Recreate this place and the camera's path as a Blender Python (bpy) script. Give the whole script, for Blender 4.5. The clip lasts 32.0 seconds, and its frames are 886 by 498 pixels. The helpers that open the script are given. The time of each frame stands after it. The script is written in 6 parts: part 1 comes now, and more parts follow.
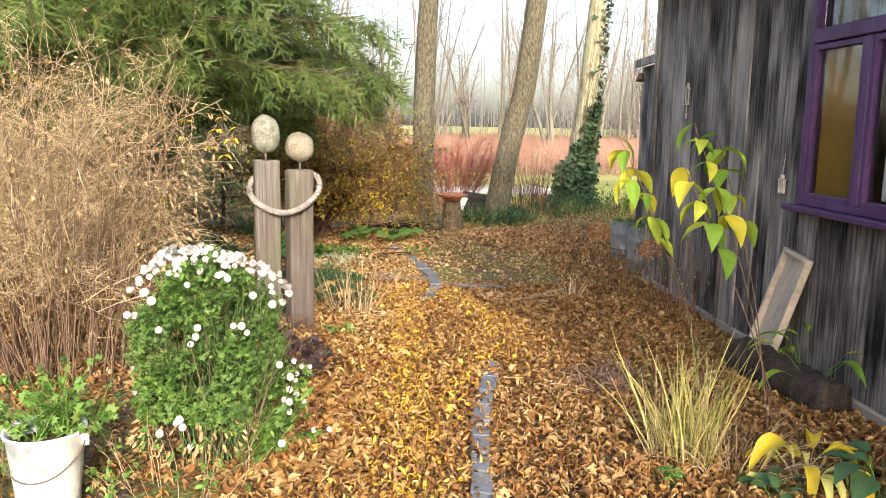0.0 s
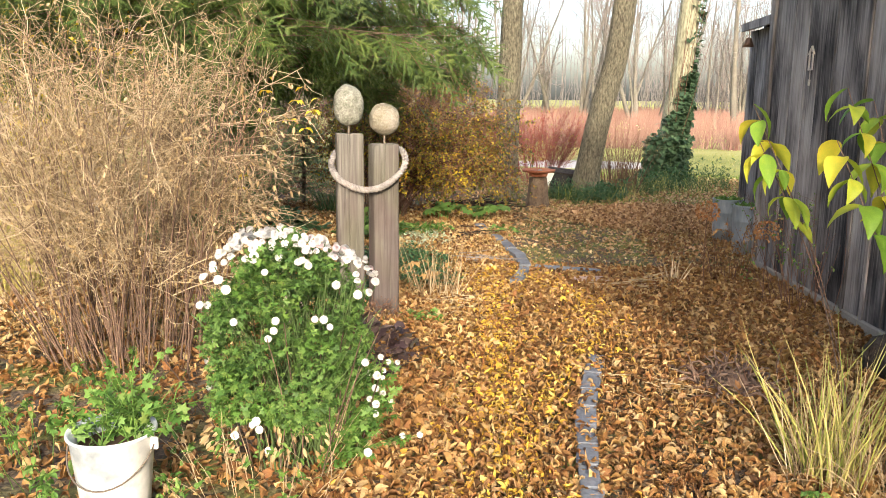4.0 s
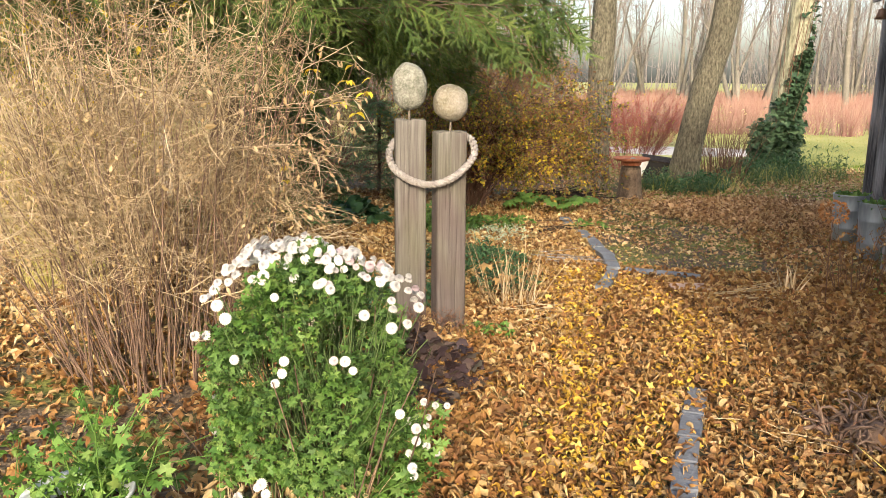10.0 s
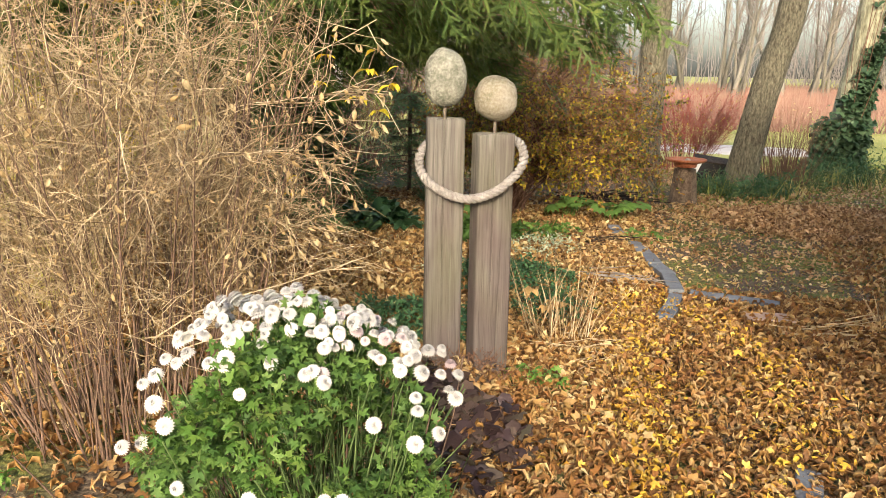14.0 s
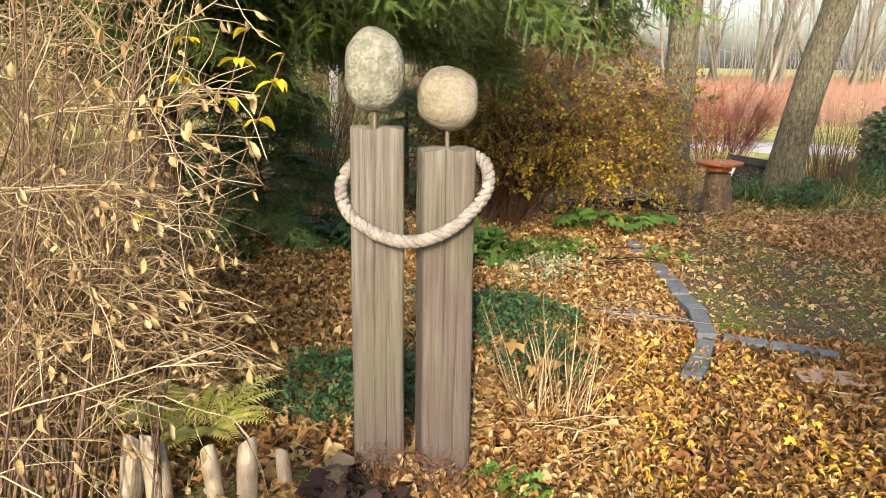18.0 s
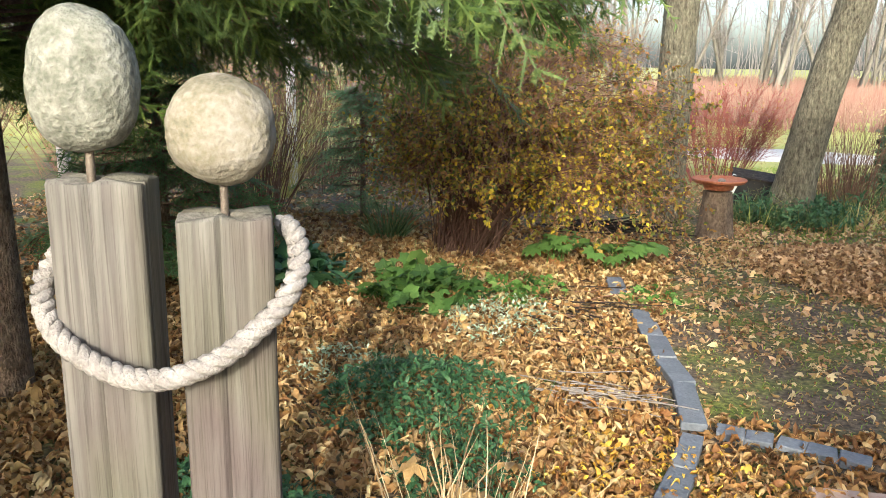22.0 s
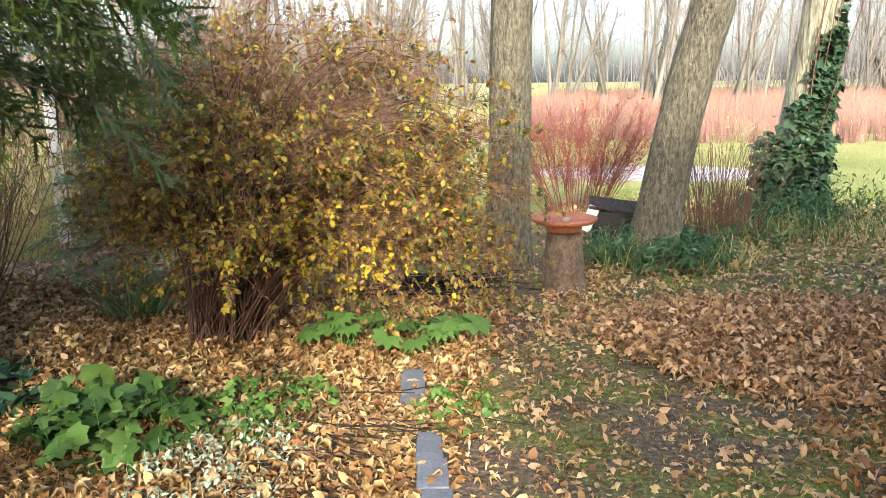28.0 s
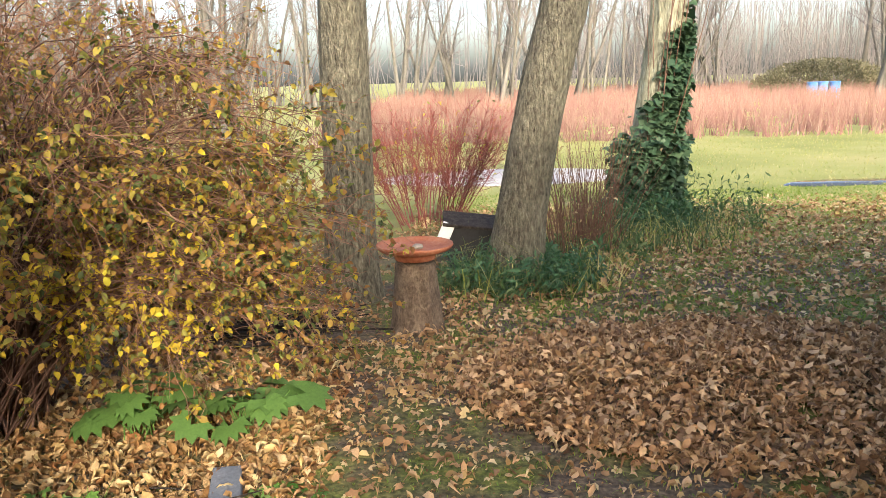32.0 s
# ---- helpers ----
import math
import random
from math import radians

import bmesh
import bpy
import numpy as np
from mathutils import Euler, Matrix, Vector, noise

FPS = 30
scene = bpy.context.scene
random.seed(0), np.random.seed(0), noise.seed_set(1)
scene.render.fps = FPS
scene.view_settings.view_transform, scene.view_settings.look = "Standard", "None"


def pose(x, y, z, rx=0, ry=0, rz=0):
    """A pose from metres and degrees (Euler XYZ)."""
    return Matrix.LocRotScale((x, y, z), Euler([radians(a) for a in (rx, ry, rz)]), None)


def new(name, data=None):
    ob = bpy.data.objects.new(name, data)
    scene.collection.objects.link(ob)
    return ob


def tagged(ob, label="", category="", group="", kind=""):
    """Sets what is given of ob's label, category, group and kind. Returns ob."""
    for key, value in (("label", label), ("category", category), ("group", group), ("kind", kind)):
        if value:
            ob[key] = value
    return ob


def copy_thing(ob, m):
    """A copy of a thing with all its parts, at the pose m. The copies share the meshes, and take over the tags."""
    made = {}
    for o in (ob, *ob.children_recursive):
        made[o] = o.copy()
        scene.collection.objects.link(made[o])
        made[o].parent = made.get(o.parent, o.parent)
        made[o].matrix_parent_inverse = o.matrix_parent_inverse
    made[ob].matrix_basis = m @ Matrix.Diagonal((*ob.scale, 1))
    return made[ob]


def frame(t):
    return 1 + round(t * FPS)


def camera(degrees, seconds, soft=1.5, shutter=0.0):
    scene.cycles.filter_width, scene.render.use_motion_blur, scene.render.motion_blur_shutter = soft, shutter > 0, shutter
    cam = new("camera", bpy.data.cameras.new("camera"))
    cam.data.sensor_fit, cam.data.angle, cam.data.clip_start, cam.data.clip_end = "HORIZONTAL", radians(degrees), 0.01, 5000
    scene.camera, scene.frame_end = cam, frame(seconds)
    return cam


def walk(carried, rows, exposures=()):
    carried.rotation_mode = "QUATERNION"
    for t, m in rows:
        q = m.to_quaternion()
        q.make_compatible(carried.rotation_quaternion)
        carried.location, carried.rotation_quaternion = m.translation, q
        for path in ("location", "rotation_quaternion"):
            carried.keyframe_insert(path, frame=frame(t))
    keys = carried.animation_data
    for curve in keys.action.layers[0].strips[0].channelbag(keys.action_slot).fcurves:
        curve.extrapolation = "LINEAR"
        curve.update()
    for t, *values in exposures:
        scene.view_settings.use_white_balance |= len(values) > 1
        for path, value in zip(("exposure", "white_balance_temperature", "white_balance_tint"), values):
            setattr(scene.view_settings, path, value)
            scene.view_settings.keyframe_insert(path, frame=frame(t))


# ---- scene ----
cam = camera(58.22, 32.0, soft=0.5)
# seconds, eye x y z, turn to the left, tilt up, lean to the left
ROWS = [
    (0, -0.000, -0.000, 1.540, 0.00, -8.85, 1.09),
    (0.5, -0.027, 0.082, 1.527, 1.11, -9.61, 1.00),
    (1, -0.077, 0.212, 1.526, 2.25, -9.95, 1.03),
    (1.5, -0.090, 0.314, 1.520, 2.97, -9.83, 1.04),
    (2, -0.089, 0.339, 1.513, 3.58, -9.94, 0.85),
    (2.5, -0.098, 0.368, 1.500, 4.17, -10.06, 0.83),
    (3, -0.104, 0.389, 1.507, 4.72, -10.40, 0.81),
    (3.5, -0.111, 0.399, 1.510, 5.15, -10.57, 0.67),
    (5.5, -0.203, 0.637, 1.516, 6.28, -11.36, 1.01),
    (6, -0.260, 0.725, 1.524, 6.05, -11.39, 0.99),
    (6.5, -0.303, 0.771, 1.526, 5.69, -11.38, 0.83),
    (7, -0.324, 0.792, 1.519, 5.08, -11.52, 0.69),
    (7.5, -0.332, 0.794, 1.526, 4.29, -11.64, 0.57),
    (8, -0.307, 0.850, 1.515, 4.02, -11.63, 0.41),
    (8.5, -0.249, 0.932, 1.519, 5.70, -11.68, 0.06),
    (9, -0.159, 1.028, 1.512, 8.80, -11.66, -0.67),
    (9.5, -0.132, 1.085, 1.501, 10.59, -11.80, -0.24),
    (10, -0.106, 1.145, 1.495, 12.01, -12.00, 0.52),
    (10.5, -0.101, 1.117, 1.514, 12.98, -12.22, 1.01),
    (11, -0.096, 1.156, 1.492, 13.60, -12.19, 1.24),
    (11.5, -0.121, 1.157, 1.504, 14.29, -12.58, 1.37),
    (12, -0.170, 1.295, 1.482, 14.51, -12.44, 1.41),
    (12.5, -0.278, 1.453, 1.495, 14.43, -12.37, 1.47),
    (13, -0.307, 1.555, 1.483, 14.45, -12.27, 0.90),
    (13.5, -0.339, 1.738, 1.459, 14.26, -12.56, 1.34),
    (14, -0.328, 1.953, 1.489, 14.21, -12.65, 1.19),
    (14.5, -0.314, 2.106, 1.477, 14.60, -12.74, 1.36),
    (16.5, -0.364, 2.633, 1.481, 15.01, -12.73, 0.97),
    (17, -0.341, 2.833, 1.485, 15.35, -12.79, 0.63),
    (17.5, -0.308, 2.972, 1.486, 15.80, -12.65, 0.55),
    (18, -0.290, 3.082, 1.480, 16.37, -13.13, 0.80),
    (18.5, -0.305, 3.251, 1.478, 16.40, -13.30, 1.31),
    (19, -0.318, 3.438, 1.482, 16.55, -12.97, 1.24),
    (19.5, -0.332, 3.559, 1.472, 16.45, -12.95, 1.15),
    (20, -0.333, 3.655, 1.474, 16.44, -13.11, 1.08),
    (20.5, -0.265, 3.824, 1.496, 16.77, -13.01, 0.86),
    (21, -0.200, 3.981, 1.490, 16.79, -12.96, 1.19),
    (21.5, -0.159, 4.089, 1.497, 16.92, -13.16, 0.80),
    (22, -0.190, 4.274, 1.496, 16.78, -13.14, 0.92),
    (22.5, -0.205, 4.421, 1.508, 16.75, -13.14, 0.73),
    (23, -0.185, 4.546, 1.507, 16.74, -13.25, 0.28),
    (23.5, -0.120, 4.746, 1.496, 16.85, -12.85, 0.13),
    (24, 0.005, 4.821, 1.515, 17.55, -12.47, -0.66),
    (24.5, 0.004, 4.948, 1.521, 15.07, -12.75, 0.00),
    (26.5, 0.249, 5.512, 1.435, 16.18, -11.06, -0.85),
    (27, 0.285, 5.652, 1.451, 15.07, -11.69, -0.88),
    (27.5, 0.230, 5.882, 1.486, 11.65, -11.54, 0.04),
    (28, 0.223, 6.035, 1.488, 9.83, -11.80, -0.67),
    (28.5, 0.256, 6.225, 1.482, 9.56, -12.14, -1.63),
    (29, 0.330, 6.436, 1.505, 9.24, -12.13, -1.58),
    (29.5, 0.366, 6.528, 1.495, 9.15, -12.12, -1.67),
    (30, 0.325, 6.674, 1.491, 7.07, -12.27, -0.90),
    (30.5, 0.250, 6.839, 1.504, 4.56, -12.26, -0.32),
    (31, 0.218, 6.919, 1.504, 2.35, -12.16, -0.56),
    (31.5, 0.230, 6.935, 1.503, 0.94, -11.97, -1.17),
    (32, 0.240, 6.940, 1.505, -0.64, -11.91, -1.55),
]
walk(cam, [(t, pose(x, y, z, 90 + up, 0, turn) @ pose(0, 0, 0, 0, 0, lean)) for t, x, y, z, turn, up, lean in ROWS],
     [(0, 1.82, 6750, 10), (9, 1.67, 6950, 10), (13, 1.59, 7050, 9), (17, 1.63, 7150, 8), (20, 1.8, 6600, 6), (22, 1.9, 6200, 4), (24, 2.08, 6250, 6), (28, 2.1, 6200, 8), (32, 1.84, 6500, 10)])

# ---- light: low autumn sun from behind the walker, hazy bright sky ----
SUN_UP, SUN_TURN = 23.0, -13.0
world = bpy.data.worlds.new("world")
scene.world = world
world.use_nodes = True
wt = world.node_tree
sky = wt.nodes.new("ShaderNodeTexSky")
sky.sky_type, sky.sun_disc = "NISHITA", False
sky.sun_elevation, sky.sun_rotation = radians(SUN_UP), radians(180 + SUN_TURN)
sky.air_density, sky.dust_density, sky.ozone_density = 0.85, 4.0, 0.8
wt.links.new(sky.outputs[0], wt.nodes["Background"].inputs[0])
wt.nodes["Background"].inputs[1].default_value = 0.142
sun = new("sun", bpy.data.lights.new("sun", "SUN"))
sun.data.energy, sun.data.angle, sun.data.color = 1.42, radians(1.0), (1.0, 0.89, 0.73)
sun.matrix_world = pose(0, 0, 30, 90 - SUN_UP, 0, -SUN_TURN)

rng = np.random.default_rng(7)


# ---- materials ----
def material(name, cols, rough=0.7, scale=6.0, bump=0.25, island=0.0, piece=0.0, metal=0.0, through_light=0.0,
             stretch=(1, 1, 1), spec=0.3, fine=8.0, depth=0.01):
    """Colour from two sizes of noise, and chance by island or by object; relief from the finer one."""
    m = bpy.data.materials.new(name)
    m.use_nodes = True
    t = m.node_tree
    p = t.nodes["Principled BSDF"]
    co = t.nodes.new("ShaderNodeTexCoord")
    mp = t.nodes.new("ShaderNodeMapping")
    mp.inputs["Scale"].default_value = stretch
    t.links.new(co.outputs["Object"], mp.inputs[0])
    a, b = t.nodes.new("ShaderNodeTexNoise"), t.nodes.new("ShaderNodeTexNoise")
    for n, s in ((a, scale), (b, scale * fine)):
        n.inputs["Scale"].default_value, n.inputs["Detail"].default_value = s, 4
        t.links.new(mp.outputs[0], n.inputs["Vector"])
    mix = t.nodes.new("ShaderNodeMix")
    mix.inputs[0].default_value = 0.4
    t.links.new(a.outputs["Fac"], mix.inputs[2])
    t.links.new(b.outputs["Fac"], mix.inputs[3])
    fac = mix.outputs[0]
    spread = t.nodes.new("ShaderNodeMapRange")
    spread.inputs["From Min"].default_value, spread.inputs["From Max"].default_value = 0.3, 0.7
    t.links.new(fac, spread.inputs["Value"])
    fac = spread.outputs[0]
    for part_of, node, out in ((island, "ShaderNodeNewGeometry", "Random Per Island"), (piece, "ShaderNodeObjectInfo", "Random")):
        if part_of:
            g, k = t.nodes.new(node), t.nodes.new("ShaderNodeMix")
            k.inputs[0].default_value = part_of
            t.links.new(fac, k.inputs[2])
            t.links.new(g.outputs[out], k.inputs[3])
            fac = k.outputs[0]
    ramp = t.nodes.new("ShaderNodeValToRGB")
    e = ramp.color_ramp.elements
    e[0].color, e[1].color = (*cols[0], 1), (*cols[-1], 1)
    for i, c in enumerate(cols[1:-1], 1):
        e.new(i / (len(cols) - 1)).color = (*c, 1)
    t.links.new(fac, ramp.inputs[0])
    t.links.new(ramp.outputs[0], p.inputs["Base Color"])
    p.inputs["Roughness"].default_value, p.inputs["Metallic"].default_value = rough, metal
    p.inputs["Specular IOR Level"].default_value = spec
    if bump:
        bn = t.nodes.new("ShaderNodeBump")
        bn.inputs["Strength"].default_value, bn.inputs["Distance"].default_value = bump, depth
        t.links.new(b.outputs["Fac"], bn.inputs["Height"])
        t.links.new(bn.outputs[0], p.inputs["Normal"])
    if through_light:
        tr, ms = t.nodes.new("ShaderNodeBsdfTranslucent"), t.nodes.new("ShaderNodeMixShader")
        ms.inputs[0].default_value = through_light
        t.links.new(ramp.outputs[0], tr.inputs[0])
        t.links.new(p.outputs[0], ms.inputs[1])
        t.links.new(tr.outputs[0], ms.inputs[2])
        t.links.new(ms.outputs[0], t.nodes["Material Output"].inputs[0])
    return m


M_LITTER = material("leaf litter", [(0.075, 0.036, 0.017), (0.19, 0.092, 0.035), (0.30, 0.155, 0.053), (0.40, 0.233, 0.082), (0.56, 0.40, 0.2), (0.235, 0.10, 0.037), (0.35, 0.18, 0.06)], 0.6, 20, 0.2, island=0.85, through_light=0.15)
M_LITTER_T = material("tan leaf litter", [(0.08, 0.04, 0.018), (0.21, 0.115, 0.047), (0.33, 0.195, 0.08), (0.42, 0.27, 0.122), (0.55, 0.41, 0.22), (0.27, 0.13, 0.05)], 0.6, 20, 0.2, island=0.85, through_light=0.15)
M_LITTER_SUN = material("sunlit yellow leaf litter", [(0.40, 0.205, 0.04), (0.55, 0.325, 0.05), (0.64, 0.44, 0.07), (0.68, 0.53, 0.19)], 0.6, 20, 0.2, island=0.85, through_light=0.15)
M_LITTER_B = material("brown leaf heap", [(0.10, 0.048, 0.023), (0.28, 0.155, 0.073), (0.46, 0.275, 0.135), (0.66, 0.46, 0.265), (0.26, 0.13, 0.06)], 0.6, 20, 0.2, island=0.85, through_light=0.1)
M_LITTER_P = material("pale fallen leaf", [(0.24, 0.135, 0.055), (0.42, 0.27, 0.105), (0.57, 0.42, 0.19), (0.70, 0.58, 0.34), (0.33, 0.18, 0.07)], 0.55, 20, 0.2, island=0.85, through_light=0.15)
M_SOIL = material("dark soil", [(0.03, 0.02, 0.013), (0.07, 0.045, 0.028), (0.12, 0.08, 0.045)], 0.9, 3, 0.8)
M_SLATE = material("slate", [(0.10, 0.112, 0.135), (0.16, 0.178, 0.21), (0.24, 0.26, 0.30)], 0.65, 9, 0.4, piece=0.3)
M_STONE = material("pitted pale stone", [(0.11, 0.10, 0.072), (0.20, 0.182, 0.135), (0.285, 0.263, 0.225), (0.34, 0.32, 0.295)], 0.85, 9, 0.9, fine=9, depth=0.006)
M_STONE_GREY = material("rough grey-green stone", [(0.10, 0.103, 0.082), (0.20, 0.205, 0.175), (0.33, 0.335, 0.30)], 0.9, 22, 1.0, fine=4, depth=0.008)
M_ROPE = material("natural rope", [(0.167, 0.151, 0.144), (0.265, 0.248, 0.242), (0.378, 0.36, 0.355)], 0.9, 20, 0.6)
M_RUST = material("rusty rod", [(0.16, 0.08, 0.05), (0.28, 0.17, 0.11)], 0.6, 30, 0.3, metal=0.5)
M_ROD = material("dull steel rod", [(0.11, 0.09, 0.075), (0.21, 0.18, 0.15)], 0.55, 30, 0.3, metal=0.4)
M_PURPLE = material("purple paint", [(0.05, 0.022, 0.075), (0.085, 0.038, 0.12), (0.13, 0.065, 0.175)], 0.45, 8, 0.2, stretch=(1, 1, 0.3))
M_AMBER = material("amber curtain", [(0.22, 0.12, 0.02), (0.30, 0.17, 0.03)], 0.6, 3, 0.1)
M_FELT = material("roofing felt", [(0.02, 0.02, 0.022), (0.05, 0.05, 0.05)], 0.9, 20, 0.5)
M_CONC = material("mossy concrete", [(0.20, 0.18, 0.15), (0.34, 0.31, 0.27)], 0.9, 6, 0.6)
M_ZINC = material("dull zinc", [(0.24, 0.28, 0.33), (0.36, 0.41, 0.46), (0.48, 0.52, 0.56)], 0.5, 4, 0.15, metal=0.55, stretch=(1, 1, 0.3))
M_TERRA = material("terracotta", [(0.235, 0.07, 0.034), (0.36, 0.125, 0.065), (0.42, 0.2, 0.125)], 0.75, 6, 0.35)
M_BARK = material("furrowed bark", [(0.04, 0.035, 0.026), (0.125, 0.113, 0.08), (0.22, 0.203, 0.145), (0.35, 0.33, 0.24)], 0.95, 13, 1.0, stretch=(3, 3, 1.0), fine=2.6, depth=0.05)
# Lighter bark copy: the sun on the ivy-clad trunk is put into its colour.
M_BARK_SUNLIT = material("pale greenish bark with sunlit tone", [(0.10, 0.095, 0.06), (0.26, 0.25, 0.17), (0.42, 0.41, 0.29), (0.55, 0.53, 0.39)], 0.95, 10, 0.8, stretch=(3, 3, 0.5), fine=3, depth=0.03)
M_BARK_DK = material("dark bark", [(0.014, 0.011, 0.010), (0.04, 0.031, 0.026), (0.09, 0.073, 0.06)], 0.95, 8, 1.0, stretch=(3, 3, 0.8))
M_TRUNK = material("flaking brown bark", [(0.07, 0.05, 0.036), (0.17, 0.125, 0.09), (0.27, 0.21, 0.155)], 0.95, 14, 1.0, stretch=(1.5, 1.5, 0.8), fine=4, depth=0.03)
M_BARK_FAR = material("pale bark", [(0.085, 0.077, 0.065), (0.17, 0.159, 0.137), (0.272, 0.258, 0.225)], 0.95, 2, 0.3, island=0.4)
# Grey lightened so that the haze of distance is part of the colour.
M_TWIG_HAZE = material("haze-pale grey twigs", [(0.17, 0.15, 0.14), (0.31, 0.28, 0.265)], 0.9, 2, 0.0, island=0.7)
M_STRAW = material("dry straw twig", [(0.10, 0.062, 0.034), (0.28, 0.20, 0.115), (0.49, 0.39, 0.25), (0.70, 0.60, 0.44)], 0.7, 6, 0.2, island=0.75)
M_STEM_RED = material("red brown stem", [(0.07, 0.035, 0.025), (0.16, 0.085, 0.055), (0.28, 0.17, 0.11)], 0.7, 9, 0.3, island=0.6)
M_STEM_DK = material("dark red brown stem", [(0.035, 0.02, 0.015), (0.085, 0.045, 0.032), (0.17, 0.10, 0.07)], 0.75, 9, 0.3, island=0.6)
M_DEADSTEM = material("dead brown stem", [(0.055, 0.034, 0.026), (0.15, 0.098, 0.074), (0.31, 0.215, 0.165)], 0.8, 30, 0.4, island=0.5)
M_TWIG_RUSSET = material("russet twig", [(0.13, 0.065, 0.045), (0.24, 0.13, 0.085), (0.36, 0.21, 0.14)], 0.7, 9, 0.2, island=0.7)
M_DRYLEAF = material("dry pale leaf", [(0.384, 0.272, 0.136), (0.512, 0.384, 0.208), (0.592, 0.496, 0.32)], 0.7, 9, 0.2, island=0.8, through_light=0.3)
M_GREEN = material("fresh green leaf", [(0.04, 0.10, 0.02), (0.085, 0.19, 0.035), (0.15, 0.27, 0.06), (0.24, 0.31, 0.09)], 0.5, 14, 0.2, island=0.7, through_light=0.25)
M_MUM = material("chrysanthemum leaf", [(0.03, 0.07, 0.02), (0.065, 0.14, 0.033), (0.115, 0.215, 0.05), (0.18, 0.26, 0.075)], 0.55, 14, 0.2, island=0.7, through_light=0.2)
M_DARKGREEN = material("dark green leaf", [(0.025, 0.075, 0.032), (0.055, 0.13, 0.056), (0.10, 0.20, 0.09)], 0.4, 14, 0.15, island=0.7, through_light=0.15)
M_IVY = material("ivy leaf", [(0.010, 0.03, 0.016), (0.024, 0.058, 0.03), (0.046, 0.09, 0.046), (0.12, 0.165, 0.08)], 0.5, 14, 0.15, piece=0.6, island=0.3, spec=0.2)
M_VARIEG = material("white edged leaf", [(0.10, 0.20, 0.09), (0.42, 0.52, 0.38), (0.62, 0.68, 0.56)], 0.5, 60, 0.1, island=0.5, through_light=0.2)
M_WHITE = material("white petal", [(0.58, 0.565, 0.57), (0.66, 0.65, 0.645), (0.72, 0.71, 0.70)], 0.6, 30, 0.1, piece=0.4, through_light=0.2)
M_PINKISH = material("fading pink petal", [(0.541, 0.41, 0.451), (0.656, 0.607, 0.615)], 0.7, 30, 0.1, piece=0.6, through_light=0.2)
M_YLEAF = material("yellow leaf", [(0.62, 0.52, 0.05), (0.78, 0.62, 0.06), (0.82, 0.64, 0.07), (0.60, 0.58, 0.08)], 0.5, 6, 0.15, piece=0.7, through_light=0.4)
M_YGLEAF = material("green turning yellow leaf", [(0.11, 0.25, 0.03), (0.22, 0.38, 0.05), (0.45, 0.50, 0.06), (0.74, 0.60, 0.06)], 0.5, 5, 0.15, piece=0.75, through_light=0.4)
M_SHRUB = material("autumn shrub leaf", [(0.045, 0.065, 0.022), (0.115, 0.145, 0.04), (0.23, 0.225, 0.052), (0.42, 0.34, 0.055), (0.36, 0.21, 0.055), (0.25, 0.115, 0.045), (0.14, 0.10, 0.055)], 0.6, 14, 0.2, island=0.9, through_light=0.4)
M_SHRUB_Y = material("bright yellow shrub leaf", [(0.425, 0.374, 0.034), (0.629, 0.493, 0.043), (0.595, 0.391, 0.043)], 0.6, 14, 0.2, island=0.9, through_light=0.35)
M_REDTWIG = material("red dogwood twig", [(0.13, 0.03, 0.026), (0.23, 0.06, 0.05), (0.32, 0.115, 0.088)], 0.6, 9, 0.1, island=0.8)
M_REDFIELD = material("far red twigs", [(0.15, 0.065, 0.056), (0.235, 0.12, 0.10), (0.29, 0.185, 0.148), (0.36, 0.30, 0.21)], 0.8, 0.9, 0.0, island=0.35)
M_NEEDLE = material("spruce needle", [(0.028, 0.062, 0.018), (0.062, 0.112, 0.028), (0.12, 0.178, 0.042), (0.24, 0.275, 0.068)], 0.5, 3, 0.0, island=0.45, through_light=0.24)
M_NEEDLE_DK = material("dark conifer needle", [(0.05, 0.115, 0.045), (0.105, 0.20, 0.075), (0.19, 0.30, 0.105)], 0.55, 3, 0.0, island=0.5, through_light=0.2)
M_GRASS = material("lawn grass", [(0.10, 0.19, 0.025), (0.20, 0.30, 0.04), (0.37, 0.42, 0.08)], 0.6, 0.9, 0.0, island=0.5, through_light=0.25)
M_GRASS_DRY = material("yellowing grass", [(0.16, 0.24, 0.05), (0.34, 0.36, 0.09), (0.52, 0.46, 0.17), (0.62, 0.54, 0.28)], 0.6, 3, 0.0, island=0.8, through_light=0.25)
M_GRASS_GREY = material("tall grey green grass", [(0.045, 0.095, 0.035), (0.10, 0.165, 0.06), (0.21, 0.26, 0.11)], 0.6, 3, 0.0, island=0.8, through_light=0.2)
M_FADED = material("faded orange floret", [(0.32, 0.12, 0.04), (0.50, 0.24, 0.09), (0.60, 0.36, 0.18)], 0.7, 14, 0.1, island=0.8, through_light=0.3)
M_HEUCH = material("dark bronze leaf", [(0.02, 0.013, 0.015), (0.05, 0.03, 0.033), (0.095, 0.065, 0.055), (0.12, 0.115, 0.075)], 0.45, 14, 0.3, island=0.8, through_light=0.1)
M_FERN = material("pale fern", [(0.48, 0.52, 0.10), (0.68, 0.66, 0.20), (0.78, 0.74, 0.36)], 0.6, 9, 0.1, island=0.8, through_light=0.35)
M_ENAMEL = material("chipped white enamel", [(0.20, 0.24, 0.29), (0.36, 0.41, 0.47), (0.66, 0.69, 0.72), (0.80, 0.81, 0.83), (0.83, 0.84, 0.85)], 0.4, 4, 0.1, fine=5)
